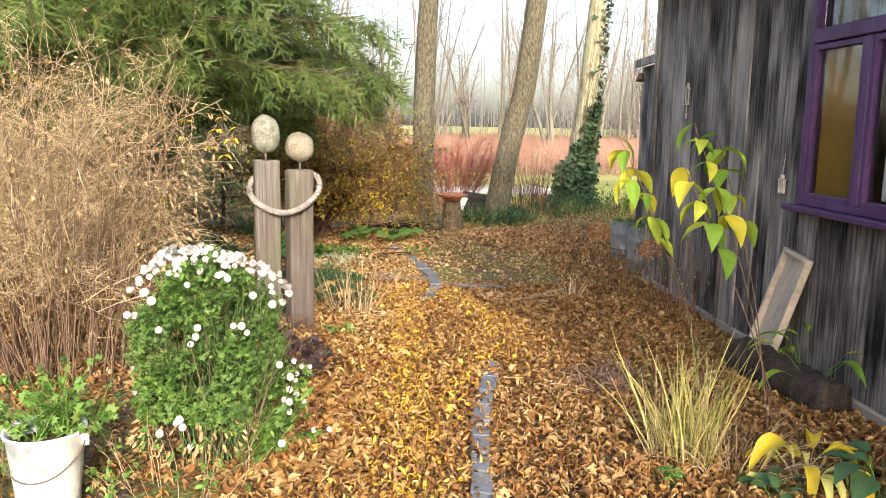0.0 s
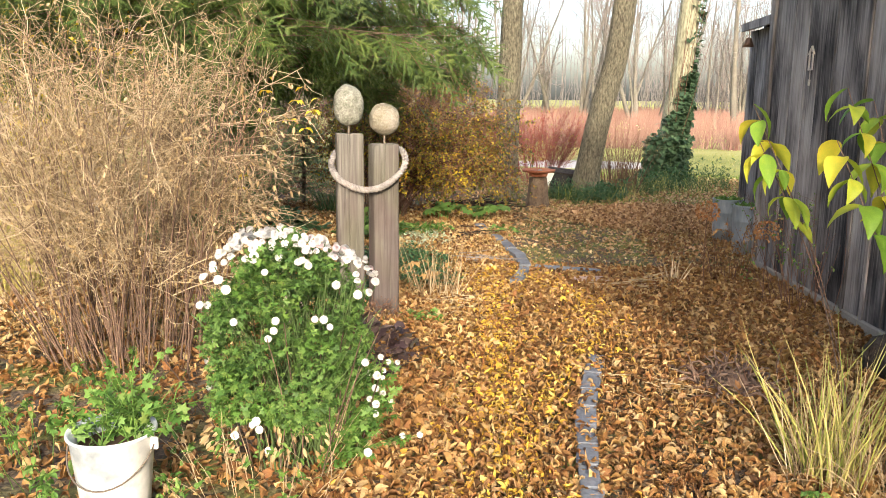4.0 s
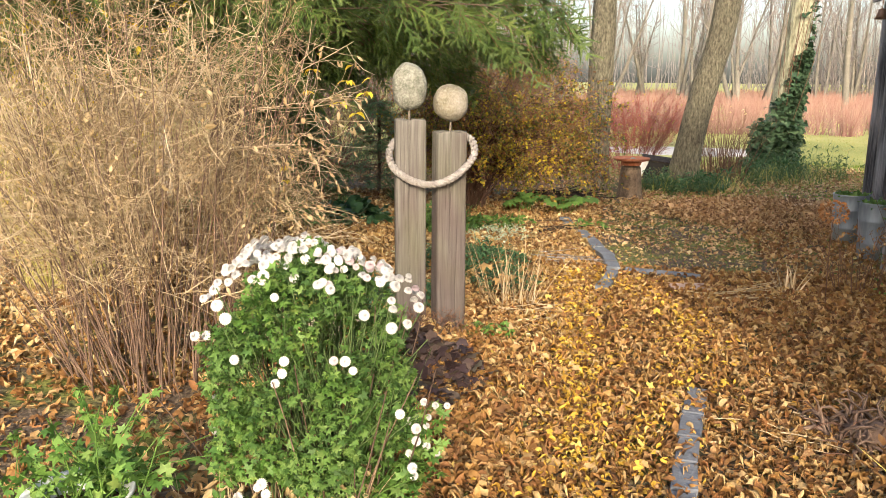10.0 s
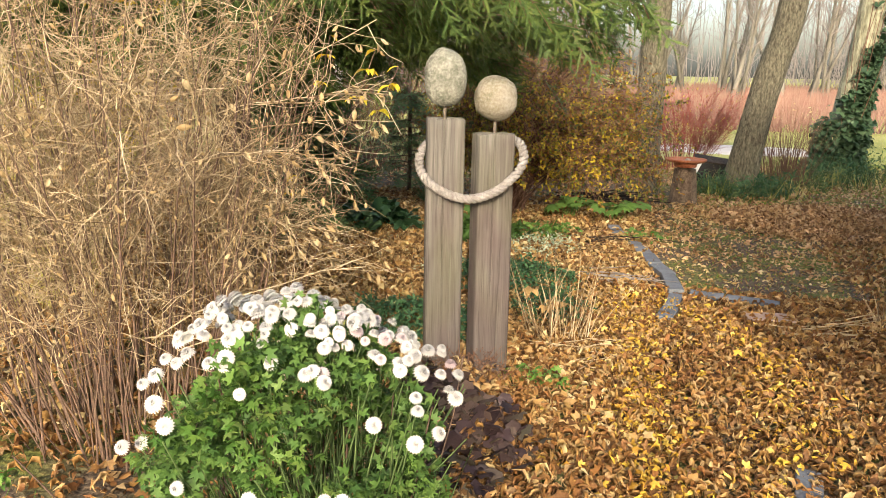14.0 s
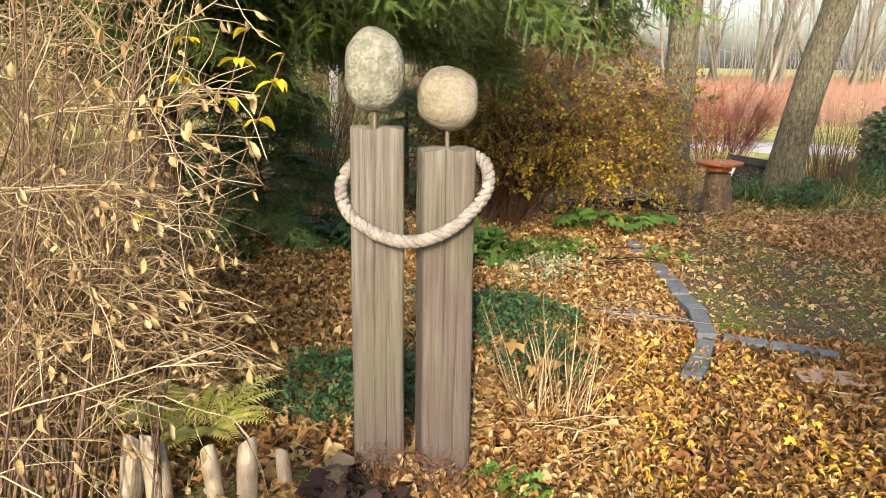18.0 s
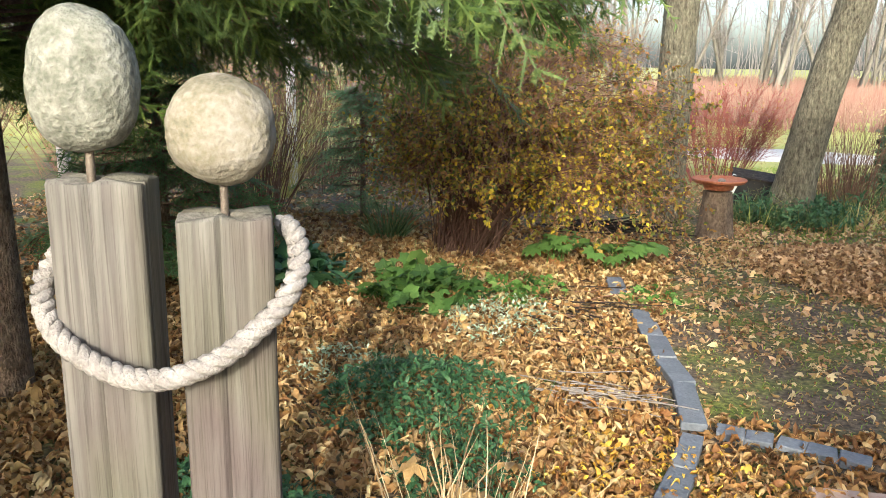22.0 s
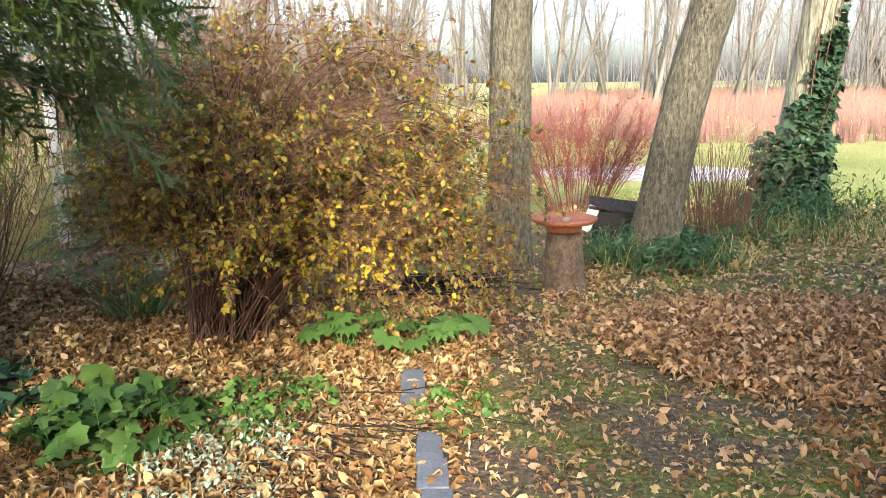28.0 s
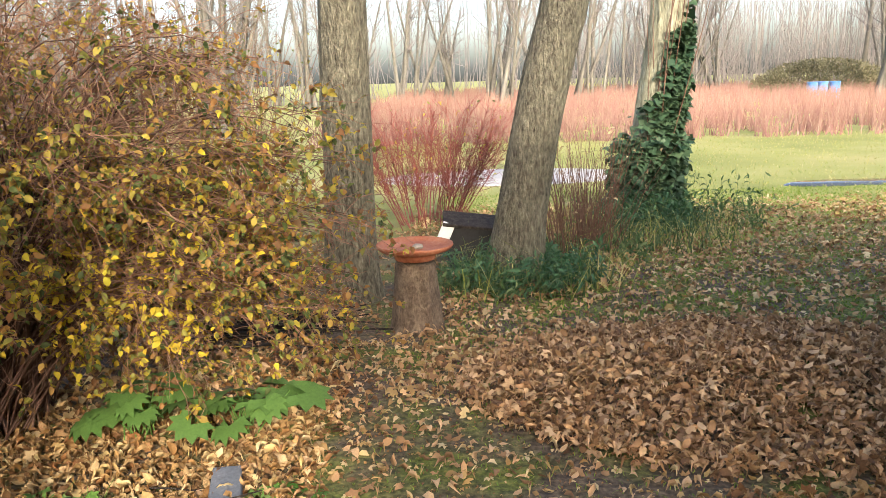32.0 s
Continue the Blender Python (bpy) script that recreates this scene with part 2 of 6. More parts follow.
M_BRASS = material("pale ornament metal", [(0.42, 0.38, 0.32), (0.62, 0.58, 0.50)], 0.5, 20, 0.2)
M_BOARD = material("bleached board", [(0.30, 0.25, 0.20), (0.46, 0.40, 0.33), (0.58, 0.52, 0.44)], 0.8, 4, 0.5, stretch=(5, 1, 1))
M_BLACK = material("black tarp", [(0.012, 0.012, 0.012), (0.03, 0.03, 0.032)], 0.6, 5, 0.4)
M_WHITEPAINT = material("white sheet", [(0.66, 0.68, 0.68), (0.80, 0.81, 0.80)], 0.6, 5, 0.2)
M_BLUE = material("blue plastic", [(0.06, 0.20, 0.50), (0.14, 0.34, 0.66)], 0.4, 3, 0.1)
M_PALEWALL = material("pale render", [(0.55, 0.52, 0.47), (0.66, 0.63, 0.57)], 0.9, 2, 0.3)
M_WATER = material("still water", [(0.05, 0.06, 0.07), (0.10, 0.11, 0.12)], 0.06, 2, 0.05, spec=0.6)
M_GRAVEL = material("pale gravel", [(0.40, 0.38, 0.37), (0.55, 0.53, 0.52)], 0.9, 5, 0.4)


def plank_material():
    """Tarred planks worn to grey: streaks along the grain, dark blotches, algae in places."""
    m = bpy.data.materials.new("black weathered plank")
    m.use_nodes = True
    t = m.node_tree
    p = t.nodes["Principled BSDF"]
    co, ob = t.nodes.new("ShaderNodeTexCoord"), t.nodes.new("ShaderNodeObjectInfo")
    shift = t.nodes.new("ShaderNodeVectorMath")
    shift.operation = "MULTIPLY_ADD"
    t.links.new(ob.outputs["Location"], shift.inputs[0])
    shift.inputs[1].default_value = (1.7, 2.3, 0.9)
    t.links.new(co.outputs["Object"], shift.inputs[2])

    def grain(stretch, scale, detail):
        mp, n = t.nodes.new("ShaderNodeMapping"), t.nodes.new("ShaderNodeTexNoise")
        mp.inputs["Scale"].default_value = stretch
        n.inputs["Scale"].default_value, n.inputs["Detail"].default_value = scale, detail
        t.links.new(shift.outputs[0], mp.inputs[0])
        t.links.new(mp.outputs[0], n.inputs["Vector"])
        return n.outputs[0]

    def maths(op, a, b):
        n = t.nodes.new("ShaderNodeMath")
        n.operation = op
        for k, v in enumerate((a, b)):
            if isinstance(v, float):
                n.inputs[k].default_value = v
            else:
                t.links.new(v, n.inputs[k])
        return n.outputs[0]

    streak, hair, blotch = grain((1, 1, 0.05), 42, 5), grain((1, 1, 0.02), 150, 3), grain((1, 1, 0.5), 2.6, 3)
    mixed = maths("ADD", maths("MULTIPLY", streak, 0.36), maths("ADD", maths("MULTIPLY", hair, 0.13), maths("MULTIPLY", blotch, 0.74)))
    mixed = maths("ADD", mixed, maths("MULTIPLY", ob.outputs["Random"], 0.10))
    ramp = t.nodes.new("ShaderNodeValToRGB")
    e = ramp.color_ramp.elements
    e[0].position, e[0].color = 0.50, (0.006, 0.006, 0.007, 1)
    e[1].position, e[1].color = 0.88, (0.46, 0.43, 0.40, 1)
    for at, c in ((0.60, (0.075, 0.068, 0.066, 1)), (0.70, (0.22, 0.20, 0.19, 1)), (0.78, (0.35, 0.32, 0.30, 1))):
        e.new(at).color = c
    t.links.new(mixed, ramp.inputs[0])
    t.links.new(ramp.outputs[0], p.inputs["Base Color"])
    p.inputs["Roughness"].default_value = 0.8
    p.inputs["Specular IOR Level"].default_value = 0.25
    bn = t.nodes.new("ShaderNodeBump")
    bn.inputs["Strength"].default_value, bn.inputs["Distance"].default_value = 0.9, 0.01
    t.links.new(streak, bn.inputs["Height"])
    t.links.new(bn.outputs[0], p.inputs["Normal"])
    return m


M_PLANK = plank_material()


def post_material():
    """Silvered timber: fine grain, mauve-brown blotches, denser towards the foot, and a little green algae."""
    m = bpy.data.materials.new("weathered post wood")
    m.use_nodes = True
    t = m.node_tree
    p = t.nodes["Principled BSDF"]
    co, ob = t.nodes.new("ShaderNodeTexCoord"), t.nodes.new("ShaderNodeObjectInfo")
    shift = t.nodes.new("ShaderNodeVectorMath")
    shift.operation = "MULTIPLY_ADD"
    t.links.new(ob.outputs["Location"], shift.inputs[0])
    shift.inputs[1].default_value = (1.7, 2.3, 0.9)
    t.links.new(co.outputs["Object"], shift.inputs[2])

    def layer(stretch, scale, detail, cols, lo, hi):
        mp, n, r = (t.nodes.new(k) for k in ("ShaderNodeMapping", "ShaderNodeTexNoise", "ShaderNodeValToRGB"))
        mp.inputs["Scale"].default_value = stretch
        n.inputs["Scale"].default_value, n.inputs["Detail"].default_value = scale, detail
        t.links.new(shift.outputs[0], mp.inputs[0])
        t.links.new(mp.outputs[0], n.inputs["Vector"])
        t.links.new(n.outputs[0], r.inputs[0])
        e = r.color_ramp.elements
        e[0].position, e[1].position = lo, hi
        e[0].color, e[1].color = (*cols[0], 1), (*cols[1], 1)
        return n.outputs[0], r.outputs[0]

    def blend(fac, a, b, kind="MIX"):
        k = t.nodes.new("ShaderNodeMix")
        k.data_type, k.blend_type = "RGBA", kind
        if isinstance(fac, float):
            k.inputs[0].default_value = fac
        else:
            t.links.new(fac, k.inputs[0])
        for q, v in ((6, a), (7, b)):
            if isinstance(v, tuple):
                k.inputs[q].default_value = (*v, 1)
            else:
                t.links.new(v, k.inputs[q])
        return k.outputs[2]

    grain, wood = layer((1, 1, 0.035), 75, 4, ((0.105, 0.099, 0.094), (0.20, 0.19, 0.178)), 0.3, 0.7)
    _, hair = layer((1, 1, 0.015), 260, 2, ((0.5, 0.48, 0.46), (1.0, 1.0, 1.0)), 0.36, 0.44)
    _, brownish = layer((1, 1, 0.35), 4.5, 3, ((0, 0, 0), (1, 1, 1)), 0.4, 0.6)
    _, algae = layer((1, 1, 0.4), 3.6, 2, ((0, 0, 0), (0.75, 0.75, 0.75)), 0.47, 0.66)
    # the mauve-brown tone gains on the wood towards the foot
    sep, low = t.nodes.new("ShaderNodeSeparateXYZ"), t.nodes.new("ShaderNodeMapRange")
    t.links.new(co.outputs["Object"], sep.inputs[0])
    low.inputs["From Min"].default_value, low.inputs["From Max"].default_value = 1.25, 0.2
    low.inputs["To Max"].default_value = 0.6
    t.links.new(sep.outputs[2], low.inputs["Value"])
    brownish = blend(low.outputs[0], brownish, (1.0, 1.0, 1.0))
    col = blend(brownish, wood, blend(0.65, wood, (0.085, 0.058, 0.06)))
    col = blend(algae, col, blend(0.6, wood, (0.115, 0.12, 0.065)))
    col = blend(0.5, col, hair, "MULTIPLY")
    t.links.new(col, p.inputs["Base Color"])
    p.inputs["Roughness"].default_value, p.inputs["Specular IOR Level"].default_value = 0.85, 0.2
    bn = t.nodes.new("ShaderNodeBump")
    bn.inputs["Strength"].default_value, bn.inputs["Distance"].default_value = 0.8, 0.006
    t.links.new(grain, bn.inputs["Height"])
    t.links.new(bn.outputs[0], p.inputs["Normal"])
    return m


M_POST = post_material()


def glass_material():
    m = bpy.data.materials.new("window glass")
    m.use_nodes = True
    p = m.node_tree.nodes["Principled BSDF"]
    p.inputs["Base Color"].default_value = (0.9, 0.93, 0.92, 1)
    p.inputs["Roughness"].default_value, p.inputs["Transmission Weight"].default_value = 0.02, 1.0
    return m


M_GLASS = glass_material()


def ground_material():
    """Soil and moss near, meadow beyond the trees, by place and noise."""
    m = bpy.data.materials.new("garden ground")
    m.use_nodes = True
    t = m.node_tree
    p = t.nodes["Principled BSDF"]
    co, sep = t.nodes.new("ShaderNodeTexCoord"), t.nodes.new("ShaderNodeSeparateXYZ")
    t.links.new(co.outputs["Object"], sep.inputs[0])

    def noise_node(scale):
        n = t.nodes.new("ShaderNodeTexNoise")
        n.inputs["Scale"].default_value, n.inputs["Detail"].default_value = scale, 6
        t.links.new(co.outputs["Object"], n.inputs["Vector"])
        return n

    def ramp_of(fac, cols, lo=0.3, hi=0.7):
        r = t.nodes.new("ShaderNodeValToRGB")
        e = r.color_ramp.elements
        e[0].position, e[1].position = lo, hi
        e[0].color, e[1].color = (*cols[0], 1), (*cols[-1], 1)
        for i, c in enumerate(cols[1:-1], 1):
            e.new(lo + (hi - lo) * i / (len(cols) - 1)).color = (*c, 1)
        t.links.new(fac, r.inputs[0])
        return r.outputs[0]

    big, mid, fine_n = noise_node(0.35), noise_node(2.2), noise_node(38)
    soil = ramp_of(fine_n.outputs[0], [(0.045, 0.033, 0.023), (0.12, 0.087, 0.058), (0.21, 0.155, 0.10)])
    moss = ramp_of(fine_n.outputs[0], [(0.055, 0.07, 0.014), (0.13, 0.15, 0.028), (0.24, 0.245, 0.055)])
    meadow = ramp_of(big.outputs[0], [(0.22, 0.25, 0.06), (0.33, 0.34, 0.10), (0.45, 0.41, 0.17)])
    patch = ramp_of(mid.outputs[0], [(0, 0, 0), (1, 1, 1)], 0.45, 0.62)
    near = t.nodes.new("ShaderNodeMix")
    near.data_type = "RGBA"
    t.links.new(patch, near.inputs[0])
    t.links.new(soil, near.inputs[6])
    t.links.new(moss, near.inputs[7])
    far = t.nodes.new("ShaderNodeMapRange")
    far.inputs["From Min"].default_value, far.inputs["From Max"].default_value = 15.0, 18.5
    wob = t.nodes.new("ShaderNodeMath")
    wob.operation = "MULTIPLY_ADD"
    wob.inputs[1].default_value = 4.0
    t.links.new(mid.outputs[0], wob.inputs[0])
    t.links.new(sep.outputs[1], wob.inputs[2])
    t.links.new(wob.outputs[0], far.inputs["Value"])
    both = t.nodes.new("ShaderNodeMix")
    both.data_type = "RGBA"
    t.links.new(far.outputs[0], both.inputs[0])
    t.links.new(near.outputs[2], both.inputs[6])
    t.links.new(meadow, both.inputs[7])
    t.links.new(both.outputs[2], p.inputs["Base Color"])
    p.inputs["Roughness"].default_value = 0.95
    bn = t.nodes.new("ShaderNodeBump")
    bn.inputs["Strength"].default_value, bn.inputs["Distance"].default_value = 0.8, 0.03
    t.links.new(fine_n.outputs[0], bn.inputs["Height"])
    t.links.new(bn.outputs[0], p.inputs["Normal"])
    return m


M_GROUND = ground_material()


# ---- building helpers ----
def height(x, y):
    """Lie of the land: flat, a low mound under the posts and a raked heap of leaves."""
    x, y = np.asarray(x, float), np.asarray(y, float)
    z = 0.012 * np.sin(1.7 * x + 0.6) * np.sin(1.3 * y + 1.1)
    z = z + 0.11 * np.exp(-(((x + 1.25) / 0.55) ** 2 + ((y - 5.35) / 0.55) ** 2))
    z = z + 0.12 * np.exp(-(((x - 1.75) / 0.95) ** 2 + ((y - 10.6) / 0.6) ** 2) ** 1.4)
    return z


def mesh_of(name, chunks, mat, smooth=False):
    """One mesh from (vertices, faces) chunks."""
    vs, loops, starts, totals, at, ls = [], [], [], [], 0, 0
    for v, f in chunks:
        v, f = np.asarray(v, np.float32).reshape(-1, 3), np.asarray(f, np.int32)
        if len(f) == 0:
            continue
        vs.append(v)
        loops.append((f + at).ravel())
        starts.append(ls + np.arange(len(f)) * f.shape[1])
        totals.append(np.full(len(f), f.shape[1]))
        at += len(v)
        ls += f.size
    me = bpy.data.meshes.new(name)
    v, l, s, n = (np.concatenate(q) for q in (vs, loops, starts, totals))
    me.vertices.add(len(v))
    me.loops.add(len(l))
    me.polygons.add(len(s))
    me.vertices.foreach_set("co", v.ravel())
    me.loops.foreach_set("vertex_index", l.astype(np.int32))
    me.polygons.foreach_set("loop_start", s.astype(np.int32))
    me.polygons.foreach_set("loop_total", n.astype(np.int32))
    if smooth:
        me.polygons.foreach_set("use_smooth", np.ones(len(s), bool))
    me.update(calc_edges=True)
    me.materials.append(mat)
    return me


MANY = set("twig_mass foliage branch_mass side_branch_mass dry_foliage dead_foliage hanging_foliage shoot_foliage bright_foliage yellow_foliage low_bough_mass bough_foliage side_twig_mass needle_foliage small_foliage blade_mass dry_stem_mass".split())


def part(name, shape, mat, parent=None, label="", smooth=False):
    """Links a bmesh, a mesh or chunks as one mesh object under a thing or a part."""
    if isinstance(shape, bmesh.types.BMesh):
        me = bpy.data.meshes.new(name)
        bmesh.ops.recalc_face_normals(shape, faces=shape.faces)
        shape.to_mesh(me)
        shape.free()
        me.materials.append(mat)
        if smooth:
            for q in me.polygons:
                q.use_smooth = True
    elif isinstance(shape, bpy.types.Mesh):
        me = shape
    else:
        me = mesh_of(name, shape, mat, smooth)
    ob = new(name, me)
    ob.parent = parent
    if parent is not None and name in MANY:
        tagged(ob, kind="stuff")
    return tagged(ob, label)


def each_tube(name, P, R, sides, mat, parent, label=""):
    """Every polyline as a part of its own."""
    for q in range(len(P)):
        part(name, [tubes(P[q:q + 1], R[q:q + 1], sides)], mat, parent, label)


def thing(name, label, category, at=(0, 0, 0), turn=0, group="", kind=""):
    ob = new(name)
    ob.empty_display_size = 0.1
    ob.matrix_world = pose(*at, 0, 0, turn)
    return tagged(ob, label, category, group, kind)


def box(size, at=(0, 0, 0), bevel=0.004, turn=(0, 0, 0), bm=None):
    bm = bm or bmesh.new()
    vs = bmesh.ops.create_cube(bm, size=1.0)["verts"]
    for v in vs:
        v.co = Vector((v.co.x * size[0], v.co.y * size[1], v.co.z * size[2]))
    if bevel:
        es = list({e for v in vs for e in v.link_edges})
        vs = list({v for v in bmesh.ops.bevel(bm, geom=es, offset=bevel, segments=1, affect="EDGES")["verts"]} | {v for v in vs if v.is_valid})
    bmesh.ops.transform(bm, matrix=pose(*at, *turn), verts=vs)
    return bm


def lathe(profile, sides=32):
    """A turned shape from (radius, height) pairs."""
    a = np.linspace(0, 2 * math.pi, sides, endpoint=False)
    v = np.array([[(r * math.cos(b), r * math.sin(b), h) for b in a] for r, h in profile])
    k, n = np.meshgrid(np.arange(len(profile) - 1), np.arange(sides), indexing="ij")
    k, n = k.ravel(), n.ravel()
    m = (n + 1) % sides
    f = np.stack([k * sides + n, k * sides + m, (k + 1) * sides + m, (k + 1) * sides + n], 1)
    return [(v.reshape(-1, 3), f)]


def tubes(P, R, sides=5):
    """Tubes along n polylines of k points, with a radius at each point."""
    P, R = np.asarray(P, float), np.asarray(R, float)
    n, k, _ = P.shape
    tan = np.gradient(P, axis=1)
    tan /= np.linalg.norm(tan, axis=2, keepdims=True) + 1e-9
    ref = np.where(np.abs(tan[..., 2:3]) > 0.9, np.array([1.0, 0, 0]), np.array([0, 0, 1.0]))
    u = np.cross(tan, ref)
    u /= np.linalg.norm(u, axis=2, keepdims=True) + 1e-9
    w = np.cross(tan, u)
    a = np.linspace(0, 2 * math.pi, sides, endpoint=False)
    V = P[:, :, None] + R[:, :, None, None] * (np.cos(a)[:, None] * u[:, :, None] + np.sin(a)[:, None] * w[:, :, None])
    i, j, s = np.meshgrid(np.arange(n), np.arange(k - 1), np.arange(sides), indexing="ij")
    i, j, s = i.ravel(), j.ravel(), s.ravel()
    base, s2 = (i * k + j) * sides, (s + 1) % sides
    F = np.stack([base + s, base + s2, base + sides + s2, base + sides + s], 1)
    return V.reshape(-1, 3), F


def unit(v):
    return v / (np.linalg.norm(v, axis=-1, keepdims=True) + 1e-9)


def strands(base, way, length, k=5, droop=0.0, wiggle=0.15):
    """n bending polylines from base along way."""
    base, way = np.asarray(base, float), unit(np.asarray(way, float))
    n = len(base)
    length = np.broadcast_to(length, (n,))
    P = np.zeros((n, k, 3))
    P[:, 0] = base
    d = way
    for j in range(1, k):
        P[:, j] = P[:, j - 1] + d * (length / (k - 1))[:, None]
        d = unit(d + rng.normal(0, wiggle, (n, 3)) + np.array([0, 0, -droop]))
    return P


def along(P, n, lo=0.2, hi=1.0):
    """n chance points on polylines: places, directions and the line's number."""
    i, u = rng.integers(0, len(P), n), rng.uniform(lo, hi, n) * (P.shape[1] - 1.001)
    j = u.astype(int)
    a, b = P[i, j], P[i, j + 1]
    return a + (b - a) * (u - j)[:, None], unit(b - a), i


def twigs_on(P, n, length, spread=0.8, k=4, droop=0.0, wiggle=0.2, lo=0.25, hi=1.0):
    at, way, _ = along(P, n, lo, hi)
    return strands(at, way + rng.normal(0, spread, (n, 3)), rng.uniform(0.5, 1.0, n) * length, k, droop, wiggle)


def taper(P, r0, r1):
    n, k, _ = P.shape
    r = np.linspace(0, 1, k)[None]
    return np.broadcast_to(np.asarray(r0), (n,))[:, None] * (1 - r) + r1 * r


def leaf_shape(width=0.5, fold=0.15, curl=0.2):
    """A pointed leaf one unit long along y: folded along the rib and curled."""
    v = [(0, 0, 0)]
    for y, w in ((0.3, 0.85), (0.68, 0.8)):
        z = curl * (y - y * y) * 2
        v += [(-w * width / 2, y, z + fold * w), (0, y, z), (w * width / 2, y, z + fold * w)]
    v.append((0, 1, -curl * 0.4))
    f = [(0, 2, 1), (0, 3, 2), (1, 2, 5), (1, 5, 4), (2, 3, 6), (2, 6, 5), (4, 5, 7), (5, 6, 7)]
    return np.array(v, float), np.array(f)


def broad_leaf(width=0.5, fold=0.12, curl=0.3, tip=1.6):
    """A large leaf with a rounded, drawn-out outline and a raised rib."""
    v, rows = [(0, 0, 0)], (0.06, 0.16, 0.3, 0.45, 0.6, 0.74, 0.86, 0.95)
    for y in rows:
        w = width / 2 * math.sin(math.pi * y ** 0.8) ** 0.8 * (1 - 0.25 * y ** tip)
        z = curl * (y - y * y) * 1.6 - curl * 0.5 * y ** 3
        v += [(-w, y, z + fold * w * 2 + 0.012 * math.sin(y * 21)), (-w * 0.5, y, z + fold * w * 0.7), (0, y, z), (w * 0.5, y, z + fold * w * 0.7), (w, y, z + fold * w * 2 - 0.012 * math.sin(y * 19))]
    v.append((0, 1, -curl * 0.5))
    f = [(0, k + 2, k + 1) for k in range(4)]
    for r in range(len(rows) - 1):
        for k in range(4):
            a = 1 + r * 5 + k
            f += [(a, a + 1, a + 6), (a, a + 6, a + 5)]
    a = 1 + (len(rows) - 1) * 5
    f += [(a + k, a + k + 1, len(v) - 1) for k in range(4)]
    return np.array(v, float), np.array(f)


def lobed_shape(lobes=5, deep=0.45, curl=0.15):
    """A lobed leaf one unit across, fanned from its stalk."""
    v, n = [(0, 0.35, 0.0)], lobes * 2 + 1
    for i in range(n):
        a = -2.5 + 5.0 * i / (n - 1)
        r = 0.62 if i % 2 else 0.62 * (1 - deep)
        v.append((r * math.sin(a), 0.35 + r * math.cos(a), -curl * (1 if i % 2 else 0.2) + 0.02 * (i % 3)))
    return np.array(v, float), np.array([(0, i + 2, i + 1) for i in range(n - 1)])


def turns(way, up_noise=0.6):
    """Frames whose y axis lies along way, with a chance roll."""
    y = unit(np.asarray(way, float))
    r = unit(np.cross(y, np.array([0, 0, 1.0]) + rng.normal(0, up_noise, y.shape)))
    return np.stack([r, y, np.cross(r, y)], 2)


def scatter(shape, at, frames, size):
    """Copies of a small shape at many places, in one chunk."""
    v, f = shape
    size = np.broadcast_to(size, (len(at),))
    V = np.einsum("nij,kj->nki", frames, v) * size[:, None, None] + np.asarray(at)[:, None]
    F = f[None] + (np.arange(len(at)) * len(v))[:, None, None]
    return V.reshape(-1, 3), F.reshape(-1, f.shape[1])


def leaves_on(P, n, size, shape=None, lo=0.3, droop=0.4, spread=0.9, hi=1.0):
    at, way, _ = along(P, n, lo, hi)
    w = way * 0.6 + rng.normal(0, spread, (n, 3)) + np.array([0, 0, -droop])
    return scatter(shape or leaf_shape(), at, turns(w), rng.uniform(0.6, 1.15, n) * size)


def blob(at, radii, mat_seed, bumps=0.06, sub=4, power=2.0):
    """A rounded stone-like body with an uneven skin."""
    bm = bmesh.new()
    bmesh.ops.create_icosphere(bm, subdivisions=sub, radius=1.0)
    for v in bm.verts:
        c = v.co
        s = (abs(c.x) ** power + abs(c.y) ** power + abs(c.z) ** power) ** (-1 / power)
        k = s * (1 + bumps * noise.noise(c * 1.6 + Vector((mat_seed, 0, 0))) + bumps * 0.3 * noise.noise(c * 6 + Vector((0, mat_seed, 0))))
        v.co = Vector((c.x * radii[0] * k + at[0], c.y * radii[1] * k + at[1], c.z * radii[2] * k + at[2]))
    return bm


# ---- ground, one sheet to the horizon ----
def graded(lo, hi, step, reach):
    mid = np.arange(lo, hi + step / 2, step)
    out = np.geomspace(step * 2, reach, 26)
    return np.concatenate([lo - out[::-1], mid, hi + out])


gx, gy = graded(-6, 6, 0.16, 900), graded(1, 18, 0.16, 1200)
X, Y = np.meshgrid(gx, gy, indexing="ij")
V = np.stack([X, Y, height(X, Y)], 2).reshape(-1, 3)
i, j = np.meshgrid(np.arange(len(gx) - 1), np.arange(len(gy) - 1), indexing="ij")
i, j, w = i.ravel(), j.ravel(), len(gy)
ground = part("ground", [(V, np.stack([i * w + j, (i + 1) * w + j, (i + 1) * w + j + 1, i * w + j + 1], 1))], M_GROUND, None,
              "dark garden soil with moss, turning to meadow grass", True)
tagged(ground, category="ground", kind="structure")


